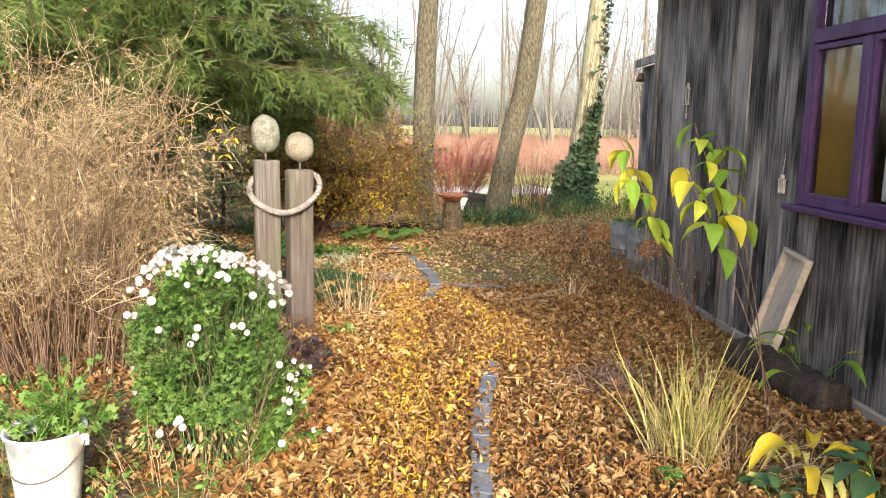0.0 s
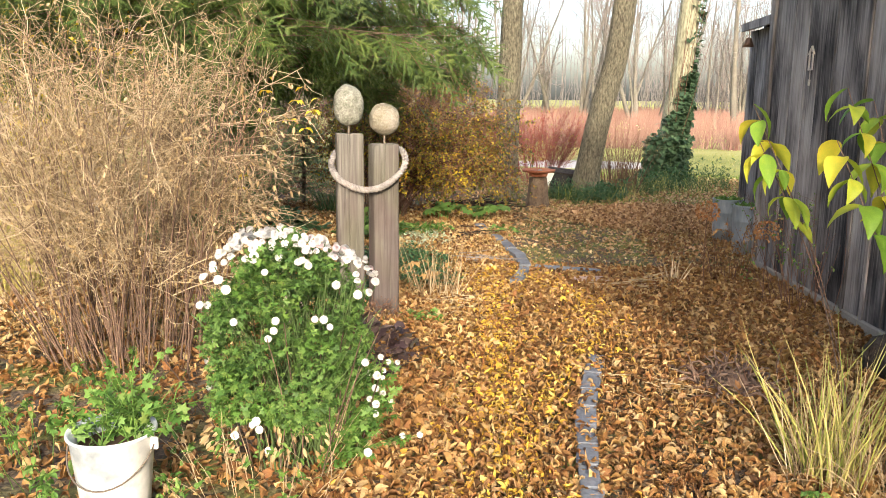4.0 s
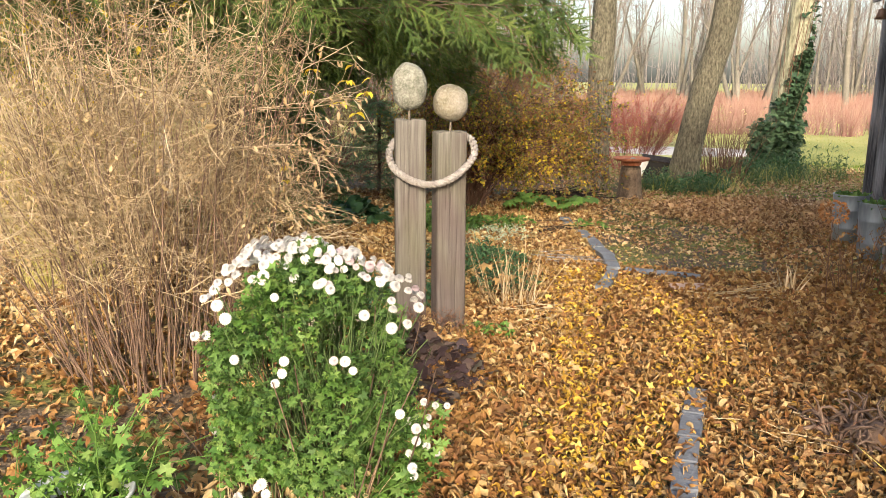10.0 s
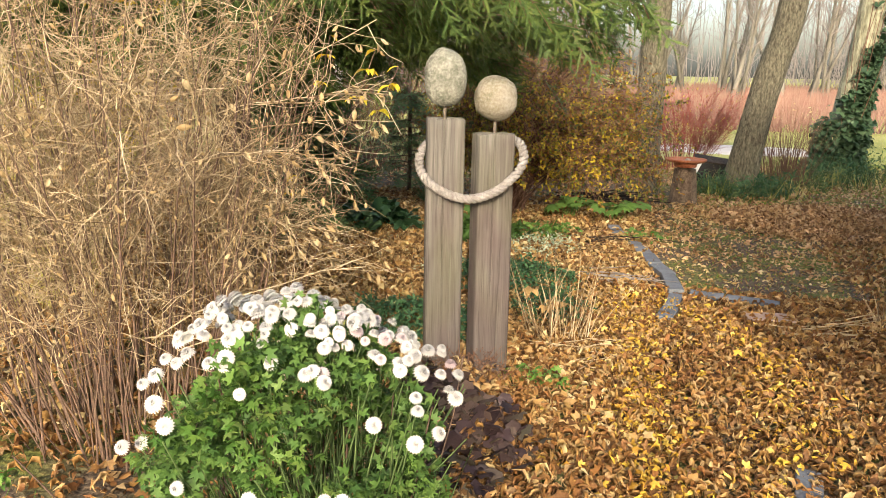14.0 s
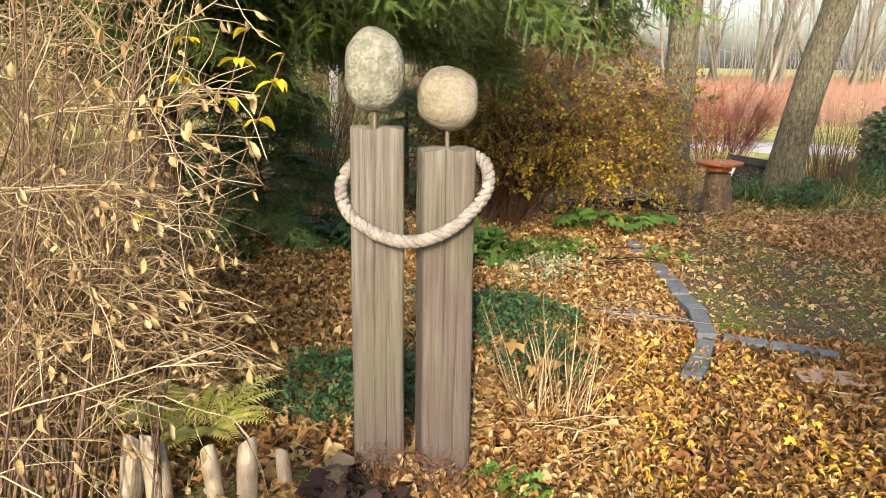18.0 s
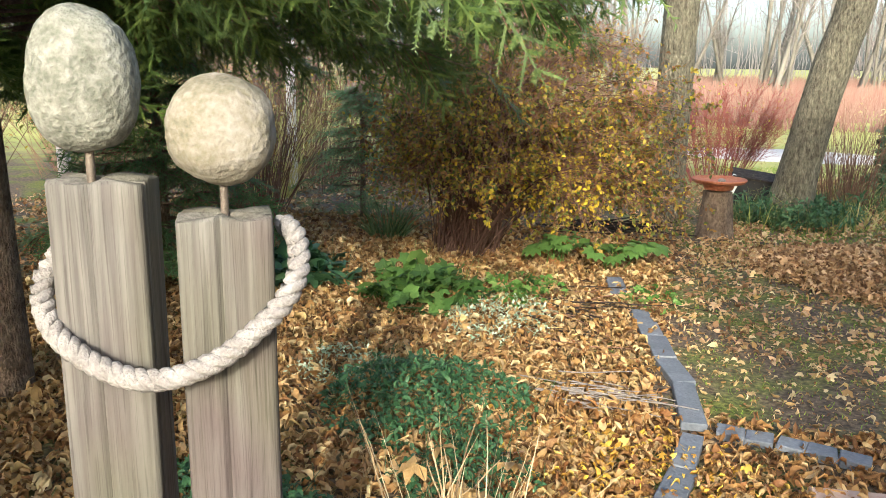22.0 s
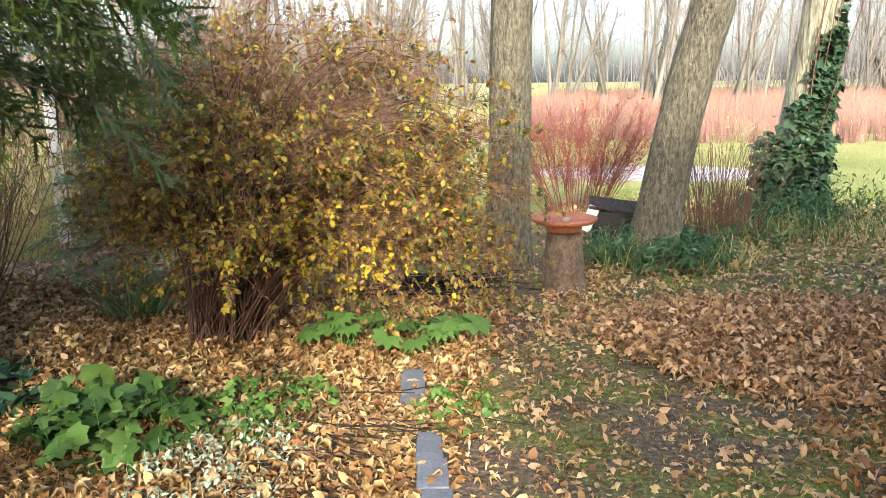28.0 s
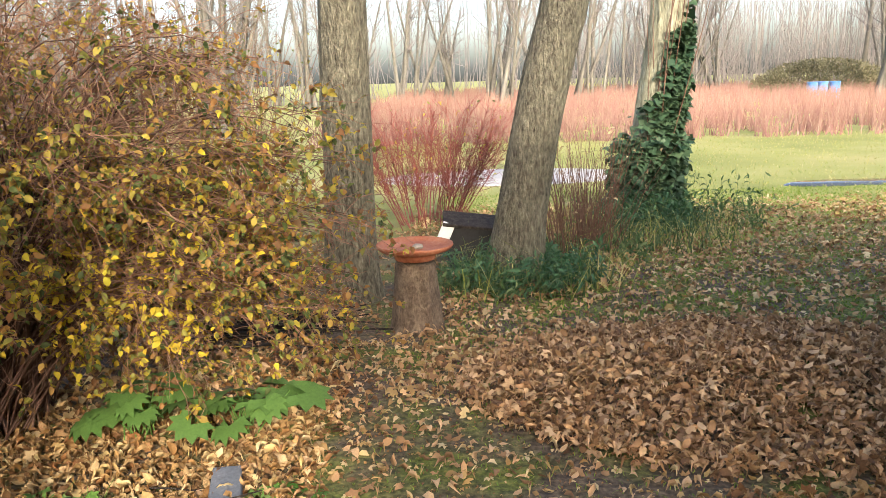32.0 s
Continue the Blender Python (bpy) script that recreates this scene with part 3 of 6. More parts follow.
# ---- fallen leaves ----
def fallen(name, label, n, area, mat, size=(0.04, 0.075), tilt=0.35, lift=0.012, width=0.62):
    """Leaves lying about: area gives places for n leaves."""
    xy = area(n)
    z = height(xy[:, 0], xy[:, 1]) + rng.uniform(0.002, lift, len(xy))
    way = np.concatenate([rng.normal(0, 1, (len(xy), 2)), rng.normal(0, tilt, (len(xy), 1))], 1)
    kinds = [leaf_shape(width, 0.16, 0.4), leaf_shape(width * 0.7, 0.35, -0.5), lobed_shape(5, 0.3, 0.3), leaf_shape(width * 0.45, 0.4, 0.8), leaf_shape(width * 1.1, 0.1, -0.25)]
    pick = rng.integers(0, 5, len(xy))
    chunks = []
    for k, s in enumerate(kinds):
        q = pick == k
        chunks.append(scatter(s, np.column_stack([xy[q], z[q]]), turns(way[q], 0.25 + tilt * 0.5), rng.uniform(*size, q.sum())))
    return tagged(part(name, chunks, mat, None, label), category="fallen leaves", kind="stuff")


def rect(x0, x1, y0, y1):
    return lambda n: np.column_stack([rng.uniform(x0, x1, n), rng.uniform(y0, y1, n)])


def disc(cx, cy, rx, ry):
    def f(n):
        a, r = rng.uniform(0, 2 * math.pi, n), np.sqrt(rng.uniform(0, 1, n))
        return np.column_stack([cx + rx * r * np.cos(a), cy + ry * r * np.sin(a)])
    return f


def keep(area, test):
    def f(n):
        xy = area(int(n * 4))
        return xy[test(xy[:, 0], xy[:, 1])][:n]
    return f


RUNS = [[(-0.61, 9.86), (-0.52, 9.47)], [(-0.385, 9.13), (-0.275, 8.66), (-0.11, 8.02), (-0.06, 7.56)], [(-0.06, 7.47), (-0.15, 6.86)]]


def on_run(x, y, half=0.065):
    hit = np.zeros(len(x), bool)
    for run in RUNS:
        ys, xs = [q[1] for q in run[::-1]], [q[0] for q in run[::-1]]
        hit |= (np.abs(x - np.interp(y, ys, xs)) < half) & (y > ys[0]) & (y < ys[-1])
    return hit & (rng.random(len(x)) > 0.1)


bare = lambda x, y: ~((x > -0.15) & (x < 2.9) & (y > 7.62) & (y < 10.4)) & ~on_run(x, y)
EDGE = [(0.18, 2.9), (0.19, 3.35), (0.21, 3.95), (0.3, 4.65), (0.35, 5.0)]
off_slate = lambda x, y: (np.abs(x - np.interp(y, [q[1] for q in EDGE], [q[0] for q in EDGE])) > 0.05) | (y > 5.05) | (rng.random(len(x)) < 0.38)
off_cross = lambda x, y: (np.abs(y - 7.53 + 0.15 * np.clip(x - 0.1, 0, 1)) > 0.07) | (x > 0.65) | (x < -0.15) | (rng.random(len(x)) < 0.15)
# Sun streaks along the path, put into the colour of narrow yellow leaves.
streak = lambda x, y: np.minimum(np.abs(x + 0.12 + 0.06 * (y - 3)), np.abs(x - 0.37 + 0.3 * np.maximum(5.3 - y, 0) + 0.5 * np.maximum(y - 6.3, 0)) + 0.05) < 0.02 + rng.exponential(0.10, len(x))
fallen("leaf_litter", "russet and tan fallen leaves covering the path", 42000, keep(rect(-0.95, 2.3, 2.4, 7.7), lambda x, y: off_slate(x, y) & off_cross(x, y) & ~on_run(x, y)), M_LITTER, (0.03, 0.066), 0.42, 0.028, 0.52)
fallen("leaf_litter", "bright yellow narrow leaves giving the path its sun streaks", 4200, keep(rect(-0.9, 0.8, 2.4, 7.4), lambda x, y: streak(x, y) & off_slate(x, y)), M_LITTER_SUN, (0.02, 0.046), 0.5, 0.055, 0.5)
fallen("leaf_litter", "tan fallen leaves round the garden beds", 30000, keep(rect(-5.5, -0.2, 3.2, 11.5), bare), M_LITTER, (0.03, 0.07), 0.5, 0.03, 0.55)
fallen("leaf_litter", "thick layer of tan leaves under the spruce", 26000, keep(rect(-4.2, -0.25, 5.6, 10.6), bare), M_LITTER_T, (0.028, 0.06), 0.55, 0.035)
fallen("leaf_litter", "tan and pale fallen leaves in the beds", 8000, keep(rect(-4.5, -0.3, 4.5, 11.0), bare), M_LITTER_P, (0.04, 0.085), 0.4)
fallen("leaf_litter", "brown fallen leaves under the shrubs", 9000, keep(rect(-7, 0.6, 10.3, 15), bare), M_LITTER_B, (0.03, 0.06), 0.6)
fallen("leaf_litter", "pale yellow leaves strewn on mossy ground", 3000, keep(rect(-0.4, 3.4, 7.65, 11.5), lambda x, y: ~on_run(x, y)), M_LITTER_P, (0.022, 0.05), 0.3)
fallen("leaf_litter", "dark crumbled leaf bits on the mossy ground", 7000, rect(-0.3, 3.4, 7.65, 11.5), M_LITTER, (0.008, 0.02), 0.5, 0.008)
fallen("leaf_litter", "pale yellow leaves strewn on the lawn", 5500, rect(0.0, 7.0, 10.4, 16.5), M_LITTER_P, (0.032, 0.065), 0.3, 0.05)
fallen("leaf_litter", "brown leaves strewn on the lawn", 9000, rect(0.0, 7.0, 10.6, 16.0), M_LITTER_B, (0.03, 0.065), 0.35, 0.05)
fallen("leaf_heap", "raked heap of dry brown leaves on the lawn", 13000, disc(1.75, 10.6, 1.4, 0.95), M_LITTER_B, (0.028, 0.06), 0.6, 0.08)
fallen("leaf_litter", "brown leaves thinning out round the heap", 2400, disc(1.5, 9.9, 2.2, 1.7), M_LITTER_B, (0.035, 0.065), 0.4)
fallen("leaf_litter", "brown leaves along the shed", 3000, rect(1.2, 2.4, 6.2, 9.6), M_LITTER, (0.035, 0.065), 0.6)
fallen("leaf_litter", "leaves thinning out where the path begins", 7000, keep(rect(-7.5, 1.85, -0.5, 3.3), lambda x, y: rng.random(len(x)) < np.exp((y - 2.6) / 0.8)), M_LITTER, (0.03, 0.066), 0.42, 0.02)
fallen("leaf_litter", "leaves thinning out beyond the beds", 3500, keep(rect(-8.5, -5.3, 2.5, 11.5), lambda x, y: rng.random(len(x)) < np.exp((x + 5.4) / 0.8)), M_LITTER, (0.03, 0.066), 0.42, 0.02)

# ---- slate edging ----
edging = thing("slate_edging", "low edging of blue-grey slate blocks set in the ground", "edging", kind="structure")


def slab(length, width, seed):
    bm = box((width, length, 0.09), (0, 0, 0), 0.004)
    for v in bm.verts:
        v.co += Vector((noise.noise(v.co * 9 + Vector((seed, 0, 0))) * 0.012, noise.noise(v.co * 7 + Vector((0, seed, 0))) * 0.012, 0))
    return bm


def lay(points, width, piece_len, gap=0.005, sink=-0.008):
    n = 0
    for (x0, y0), (x1, y1) in zip(points, points[1:]):
        d = math.hypot(x1 - x0, y1 - y0)
        k = max(1, round(d / piece_len))
        for q in range(k):
            u = (q + 0.5) / k
            x, y = x0 + (x1 - x0) * u, y0 + (y1 - y0) * u
            ob = part("slate_block", slab(d / k - gap, width * rng.uniform(0.88, 1.08), n * 3.7 + x), M_SLATE, edging)
            ob.matrix_local = pose(x, y, float(height(x, y)) - 0.02 - sink + rng.uniform(-0.004, 0.004), rng.uniform(-2, 2), rng.uniform(-2, 2), -math.degrees(math.atan2(x1 - x0, y1 - y0)) + rng.uniform(-3, 3))
            n += 1


for run, wide, long in zip(RUNS, (0.125, 0.115, 0.1), (0.4, 0.31, 0.3)):
    lay(run, wide, long)
lay([(0.03, 7.57), (0.26, 7.54), (0.6, 7.45)], 0.1, 0.115)
lay(EDGE, 0.095, 0.24, 0.012, -0.004)
part("flat_stone", slab(0.17, 0.3, 5.5), material("pinkish flagstone", [(0.34, 0.24, 0.20), (0.46, 0.35, 0.30)], 0.8, 8, 0.3), edging, "pinkish flat stone").matrix_local = pose(0.5, 7.1, -0.02, 0, 0, 8)


# ---- the two posts with stones ----
def old_post(width, depth, tall, seed):
    """A square old pile: flat worn faces, a few long cracks and a saw-cut head."""
    n, m = 168, 44
    a = np.linspace(0, 2 * math.pi, n, endpoint=False)
    p = 9.0
    r = (np.abs(np.cos(a)) ** p + np.abs(np.sin(a)) ** p) ** (-1 / p)
    fibre = np.array([noise.noise(Vector((math.cos(b) * 16, math.sin(b) * 16, seed))) for b in a]) * 0.012
    cracks = [(int((0.75 + off) * n) % n, cut, z0, z1) for off, cut, z0, z1 in ((-0.018, 0.22, 0.45, 2.0), (0.055, 0.12, 0.0, 0.7), (-0.065, 0.10, 0.75, 1.15), (0.02 * seed - 0.04, 0.1, 0.1, 0.5), (0.17, 0.2, 0.5, 2.0), (0.3, 0.15, 0.2, 1.0))]
    rings = []
    for h in np.linspace(-0.05, tall, m):
        wob = np.array([noise.noise(Vector((math.cos(b) * 1.2, math.sin(b) * 1.2, h * 1.6 + seed))) for b in a]) * 0.03
        k = r * (1 + fibre + wob)
        for at, cut, z0, z1 in cracks:
            if z0 < h < z1:
                k[(at + np.array([0, 1])) % n] *= 1 - 1.3 * cut * min(1, 6 * (h - z0), 6 * (z1 - h) + 0.1)
        rings.append(np.column_stack([k * np.cos(a) * width / 2, k * np.sin(a) * depth / 2, np.full(n, h)]))
    top = rings[-1].copy()
    top[:, 2] += 0.004 * np.sin(a * 5 + seed)
    for s, up in ((0.965, 0.005), (0.6, 0.006), (0.05, 0.005)):
        q = top.copy()
        q[:, :2] *= s
        q[:, 2] += up
        rings.append(q)
    v = np.concatenate(rings)
    k, q = np.meshgrid(np.arange(len(rings) - 1), np.arange(n), indexing="ij")
    k, q = k.ravel(), q.ravel()
    f = np.stack([k * n + q, k * n + (q + 1) % n, (k + 1) * n + (q + 1) % n, (k + 1) * n + q], 1)
    return [(v, f)]


def post_with_stone(at, turn, tall, width, depth, stone, seed, label, rock):
    t = thing("post_ornament", label, "garden ornament", at, turn, "pair of posts")
    part("post", old_post(width, depth, tall, seed), M_POST, t, "grey weathered timber with long cracks", True)
    rx, rz, low, off, fore = stone
    part("rod", [tubes(np.array([[(off, fore, tall - 0.03), (off, fore, tall + low + 0.05)]]), np.full((1, 2), 0.008), 10)], M_ROD, t, "thin dull steel rod", True)
    part("stone", blob((off, fore, tall + low + rz), (rx, rx * 0.9, rz), seed, 0.07, 5, 2.25), rock, t, "pitted pale round stone", True)
    return t


post_with_stone((-1.228, 5.505, 0.0), 20, 1.272, 0.174, 0.13, (0.0945, 0.128, 0.057, -0.008, -0.035), 1.3, "tall weathered wooden post topped with an upright oval stone", M_STONE_GREY)
post_with_stone((-1.018, 5.580, 0.0), 30, 1.206, 0.176, 0.13, (0.0965, 0.099, 0.066, 0.0, -0.015), 4.1, "shorter weathered wooden post topped with a round stone", M_STONE)


def smooth_path(pts, n):
    pts = np.array(pts, float)
    u = np.linspace(0, len(pts) - 1, n)
    out = []
    for t in u:
        i = min(int(t), len(pts) - 2)
        f = t - i
        p0, p1, p2, p3 = pts[max(i - 1, 0)], pts[i], pts[i + 1], pts[min(i + 2, len(pts) - 1)]
        out.append(0.5 * (2 * p1 + (p2 - p0) * f + (2 * p0 - 5 * p1 + 4 * p2 - p3) * f * f + (3 * p1 - p0 - 3 * p2 + p3) * f ** 3))
    return np.array(out)


rope_line = smooth_path([(-1.27, 5.58, 1.175), (-1.325, 5.53, 1.15), (-1.335, 5.45, 1.085), (-1.29, 5.41, 1.005), (-1.19, 5.405, 0.945), (-1.075, 5.415, 0.928),
                         (-0.97, 5.46, 0.965), (-0.895, 5.535, 1.04), (-0.875, 5.59, 1.10), (-0.90, 5.64, 1.16), (-0.95, 5.68, 1.18)], 150)
tan = unit(np.gradient(rope_line, axis=0))
side = unit(np.cross(tan, np.array([0.2, 0.9, 0.3])))
other = np.cross(tan, side)
rope = thing("rope", "thick twisted natural rope slung round the two posts", "rope")
run = np.concatenate([[0], np.cumsum(np.linalg.norm(np.diff(rope_line, axis=0), axis=1))])
for s in range(3):
    ang = run * 2 * math.pi / 0.075 + s * 2 * math.pi / 3
    line = rope_line + 0.0105 * (np.cos(ang)[:, None] * side + np.sin(ang)[:, None] * other)
    part("strand", [tubes(line[None], np.full((1, 150), 0.0122), 9)], M_ROPE, rope, "", True)

# ---- shed ----
shed = thing("shed", "old dark shed of black weathered vertical planks with a purple window", "shed", (2.09, 7.86, 0), -86)
# local x runs along the wall towards the walker, local y away from the garden
WIN0, WIN1, SILL, TOP = 2.84, 4.78, 1.09, 2.55
u = -0.02
while u < 7.4:
    wd = rng.uniform(0.19, 0.30)
    for edge in (WIN0, WIN1):
        if u < edge - 0.03 < u + wd:
            wd = edge - u
    spans = [(0.06, 3.0)] if u + wd < WIN0 + 0.01 or u > WIN1 - 0.01 else [(0.06, SILL - 0.05), (TOP + 0.04, 3.0)]
    for z0, z1 in spans:
        lip = rng.uniform(0.018, 0.03)
        bm = box((wd - 0.006, lip, z1 - z0), (0, 0, 0), 0.004)
        ob = part("plank", bm, M_PLANK, shed)
        ob.matrix_local = pose(u + wd / 2, -lip / 2 - 0.01 - rng.uniform(0, 0.008), (z0 + z1) / 2, 0, rng.uniform(-0.3, 0.3), rng.uniform(-1, 1))
    if rng.random() < 0.3 and len(spans) == 1:
        part("batten", box((0.045, 0.02, 2.9), (u + wd, -0.048, 1.52), 0.004), M_PLANK, shed)
    u += wd
part("wall_core", box((WIN0, 0.1, 3.0), (WIN0 / 2, 0.06, 1.5), 0), M_FELT, shed)
part("wall_core", box((7.4 - WIN1, 0.1, 3.0), ((7.4 + WIN1) / 2, 0.06, 1.5), 0), M_FELT, shed)
part("wall_core", box((WIN1 - WIN0, 0.1, SILL), ((WIN0 + WIN1) / 2, 0.06, SILL / 2), 0), M_FELT, shed)
part("wall_core", box((WIN1 - WIN0, 0.1, 3.0 - TOP), ((WIN0 + WIN1) / 2, 0.06, (3.0 + TOP) / 2), 0), M_FELT, shed)
for x, y, sx, sy in ((0.05, 1.8, 0.1, 3.4), (7.35, 1.8, 0.1, 3.4), (3.7, 3.5, 7.4, 0.1)):
    part("wall_core", box((sx, sy, 3.0), (x, y, 1.5), 0.01), M_PLANK, shed)
part("corner_post", box((0.09, 0.09, 2.96), (-0.03, -0.02, 1.5), 0.008), M_PLANK, shed)
part("footing", box((7.5, 0.12, 0.16), (3.7, 0.0, 0.0), 0.012), M_CONC, shed, "pale mossy concrete footing")
part("roof", box((7.9, 4.4, 0.1), (3.7, 1.6, 3.1), 0.01, (3, 0, 0)), M_FELT, shed, "black roofing felt")
part("floor_board", box((7.2, 3.4, 0.05), (3.7, 1.8, 0.1), 0), M_PLANK, shed)
win = part("window", box((WIN1 - WIN0 + 0.1, 0.12, 0.035), ((WIN0 + WIN1) / 2, -0.075, SILL - 0.02), 0.006), M_PURPLE, shed, "purple painted window with an amber curtain")
for nm, sz, at in (("frame", (0.06, 0.09, TOP - SILL), (WIN0 + 0.03, -0.02, (TOP + SILL) / 2)), ("frame", (0.06, 0.09, TOP - SILL), (WIN1 - 0.03, -0.02, (TOP + SILL) / 2)),
                   ("frame", (WIN1 - WIN0 - 0.124, 0.088, 0.07), ((WIN0 + WIN1) / 2, -0.02, TOP - 0.03)), ("frame", (WIN1 - WIN0 - 0.124, 0.088, 0.045), ((WIN0 + WIN1) / 2, -0.02, SILL + 0.022)),
                   ("transom", (WIN1 - WIN0 - 0.124, 0.1, 0.085), ((WIN0 + WIN1) / 2, -0.025, 2.11)), ("mullion", (0.06, 0.092, 0.93), (3.465, -0.02, 1.6)), ("mullion", (0.06, 0.092, 0.93), (4.13, -0.02, 1.6))):
    part(nm, box(sz, at, 0.006), M_PURPLE, win)
for a, b in ((2.902, 3.433), (3.497, 4.098), (4.162, 4.718)):
    for x in (a + 0.018, b - 0.018):
        part("casement", box((0.036, 0.05, 0.93), (x, -0.035, 1.6), 0.004), M_PURPLE, win)
    for z in (1.15, 2.045):
        part("casement", box((b - a - 0.074, 0.05, 0.036), ((a + b) / 2, -0.035, z), 0.004), M_PURPLE, win)
    g = part("pane", box((b - a - 0.07, 0.006, 0.87), ((a + b) / 2, -0.03, 1.6), 0), M_GLASS, win)
    g.visible_shadow = False
g = part("pane", box((WIN1 - WIN0 - 0.13, 0.006, 0.38), ((WIN0 + WIN1) / 2, -0.01, 2.33), 0), M_GLASS, win)
g.visible_shadow = False
part("curtain", box((0.5, 0.012, 0.9), (3.17, 0.02, 1.6), 0.003), M_AMBER, win, "plain amber curtain behind the glass")
part("reveal", box((0.05, 0.3, 0.85), (3.56, 0.2, 1.6), 0.003), M_WHITEPAINT, win, "white painted inner edge")

annex = thing("shed_annex", "low dark annex with a felt roof behind the shed", "shed", (2.47, 7.97, 0), 0)
for q in range(11):
    part("plank", box((0.025, 0.185, 2.25), (0.0 + 0.006 * (q % 2), 0.1 + 0.19 * q, 1.17), 0.004), M_PLANK, annex)
part("wall_core", box((0.1, 2.05, 2.25), (0.08, 1.03, 1.15), 0), M_FELT, annex)
part("wall_core", box((2.4, 0.1, 2.4), (1.3, 2.06, 1.2), 0.004), M_PLANK, annex)
part("corner_post", box((0.1, 0.1, 2.3), (0.03, 2.12, 1.15), 0.008), M_PLANK, annex)
part("roof", box((2.5, 2.2, 0.05), (1.1, 1.04, 2.66), 0.006, (0, -14, 0)), M_FELT, annex, "black felt roof")
part("eave_board", box((0.03, 2.22, 0.09), (-0.12, 1.04, 2.33), 0.004), M_PLANK, annex)

bell = thing("bell", "small dark metal bell hanging under the eave", "bell", (2.33, 9.75, 2.1))
part("bell_body", lathe([(0.002, 0.1), (0.03, 0.095), (0.04, 0.05), (0.062, 0.0), (0.055, 0.0)], 20), M_RUST, bell, "", True)
part("hanger", [tubes(np.array([[(0, 0, 0.09), (0, 0, 0.19)]]), np.full((1, 2), 0.004), 6)], M_RUST, bell)

# wall ornaments, hung a little off the planks
ORN = shed.matrix_world


def on_shed(u, z, out=-0.065):
    p = ORN @ Vector((u, out, z))
    return p.x, p.y, p.z


orn = thing("wall_ornament", "pale metal house-shaped ornament hanging on the planks", "ornament", on_shed(0.86, 1.80), -86)
part("rail", box((0.012, 0.012, 0.12), (-0.03, 0, 0.02), 0.002), M_BRASS, orn)
part("rail", box((0.012, 0.012, 0.12), (0.03, 0, 0.02), 0.002), M_BRASS, orn)
part("gable", box((0.012, 0.014, 0.08), (-0.022, 0, 0.105), 0.002, (0, 38, 0)), M_BRASS, orn)
part("gable", box((0.012, 0.014, 0.08), (0.022, 0, 0.105), 0.002, (0, -38, 0)), M_BRASS, orn)
part("base", box((0.075, 0.014, 0.014), (0, 0, -0.04), 0.002), M_BRASS, orn)
part("drop", box((0.02, 0.016, 0.05), (0, 0, -0.14), 0.004), M_BRASS, orn)
part("cord", [tubes(np.array([[(0, 0, -0.045), (0, 0, -0.12)]]), np.full((1, 2), 0.003), 5)], M_BRASS, orn)
lan = thing("lantern_ornament", "small pierced brass lantern ornament hanging by a cord", "ornament", on_shed(2.645, 1.18), -86)
part("frame", box((0.075, 0.02, 0.012), (0, 0, -0.035), 0.002), M_BRASS, lan)
for x in (-0.032, -0.011, 0.011, 0.032):
    part("bar", box((0.008, 0.018, 0.075), (x, 0, 0.005), 0.002), M_BRASS, lan)
part("roof", box((0.085, 0.022, 0.014), (0, 0, 0.048), 0.003), M_BRASS, lan)
part("cap", box((0.045, 0.02, 0.03), (0, 0, 0.068), 0.006), M_BRASS, lan)
part("cord", [tubes(np.array([[(0, 0, 0.08), (0, 0.01, 0.22)]]), np.full((1, 2), 0.003), 5)], M_BRASS, lan)

# leaning tray, log and zinc tubs beside the shed
tray = thing("wooden_tray", "bleached shallow wooden tray leaning against the shed wall", "tray", (2.05, 5.02, 0.06), -86)
lean_m = pose(0, 0, 0, -14, 0, 0) @ pose(0, 0, 0, 0, 7, 0)
for nm, sz, at in (("panel", (0.27, 0.015, 0.72), (0, 0.02, 0.38)), ("side", (0.025, 0.05, 0.74), (-0.145, 0, 0.38)), ("side", (0.025, 0.05, 0.74), (0.145, 0, 0.38)),
                   ("end", (0.265, 0.05, 0.028), (0, 0, 0.735)), ("end", (0.265, 0.05, 0.028), (0, 0, 0.024))):
    part(nm, box(sz, at, 0.004), M_BOARD, tray).matrix_local = lean_m


def log_shape(length, radius, seed):
    k, s = 26, 44
    rows = []
    for q in range(k):
        a = np.linspace(0, 2 * math.pi, s, endpoint=False)
        r = radius * np.array([1 + 0.22 * noise.noise(Vector((math.cos(b) * 2, math.sin(b) * 2, q * 0.4 + seed))) + 0.13 * noise.noise(Vector((math.cos(b) * 7, math.sin(b) * 7, q * 0.8 + seed))) for b in a])
        rows.append(np.column_stack([np.full(s, length * (q / (k - 1) - 0.5)), r * np.cos(a), r * np.sin(a)]))
    rows = [rows[0] * (1, 0.02, 0.02)] + rows + [rows[-1] * (1, 0.02, 0.02)]
    v = np.concatenate(rows)
    i, j = np.meshgrid(np.arange(len(rows) - 1), np.arange(s), indexing="ij")
    i, j = i.ravel(), j.ravel()
    return [(v, np.stack([i * s + j, i * s + (j + 1) % s, (i + 1) * s + (j + 1) % s, (i + 1) * s + j], 1))]


log = tagged(part("log", log_shape(0.85, 0.12, 2.2), M_BARK_DK, None, "dark rotting log lying in the leaves by the shed", True), category="log")
log.matrix_world = pose(2.05, 4.58, 0.09, 0, 3, -76)


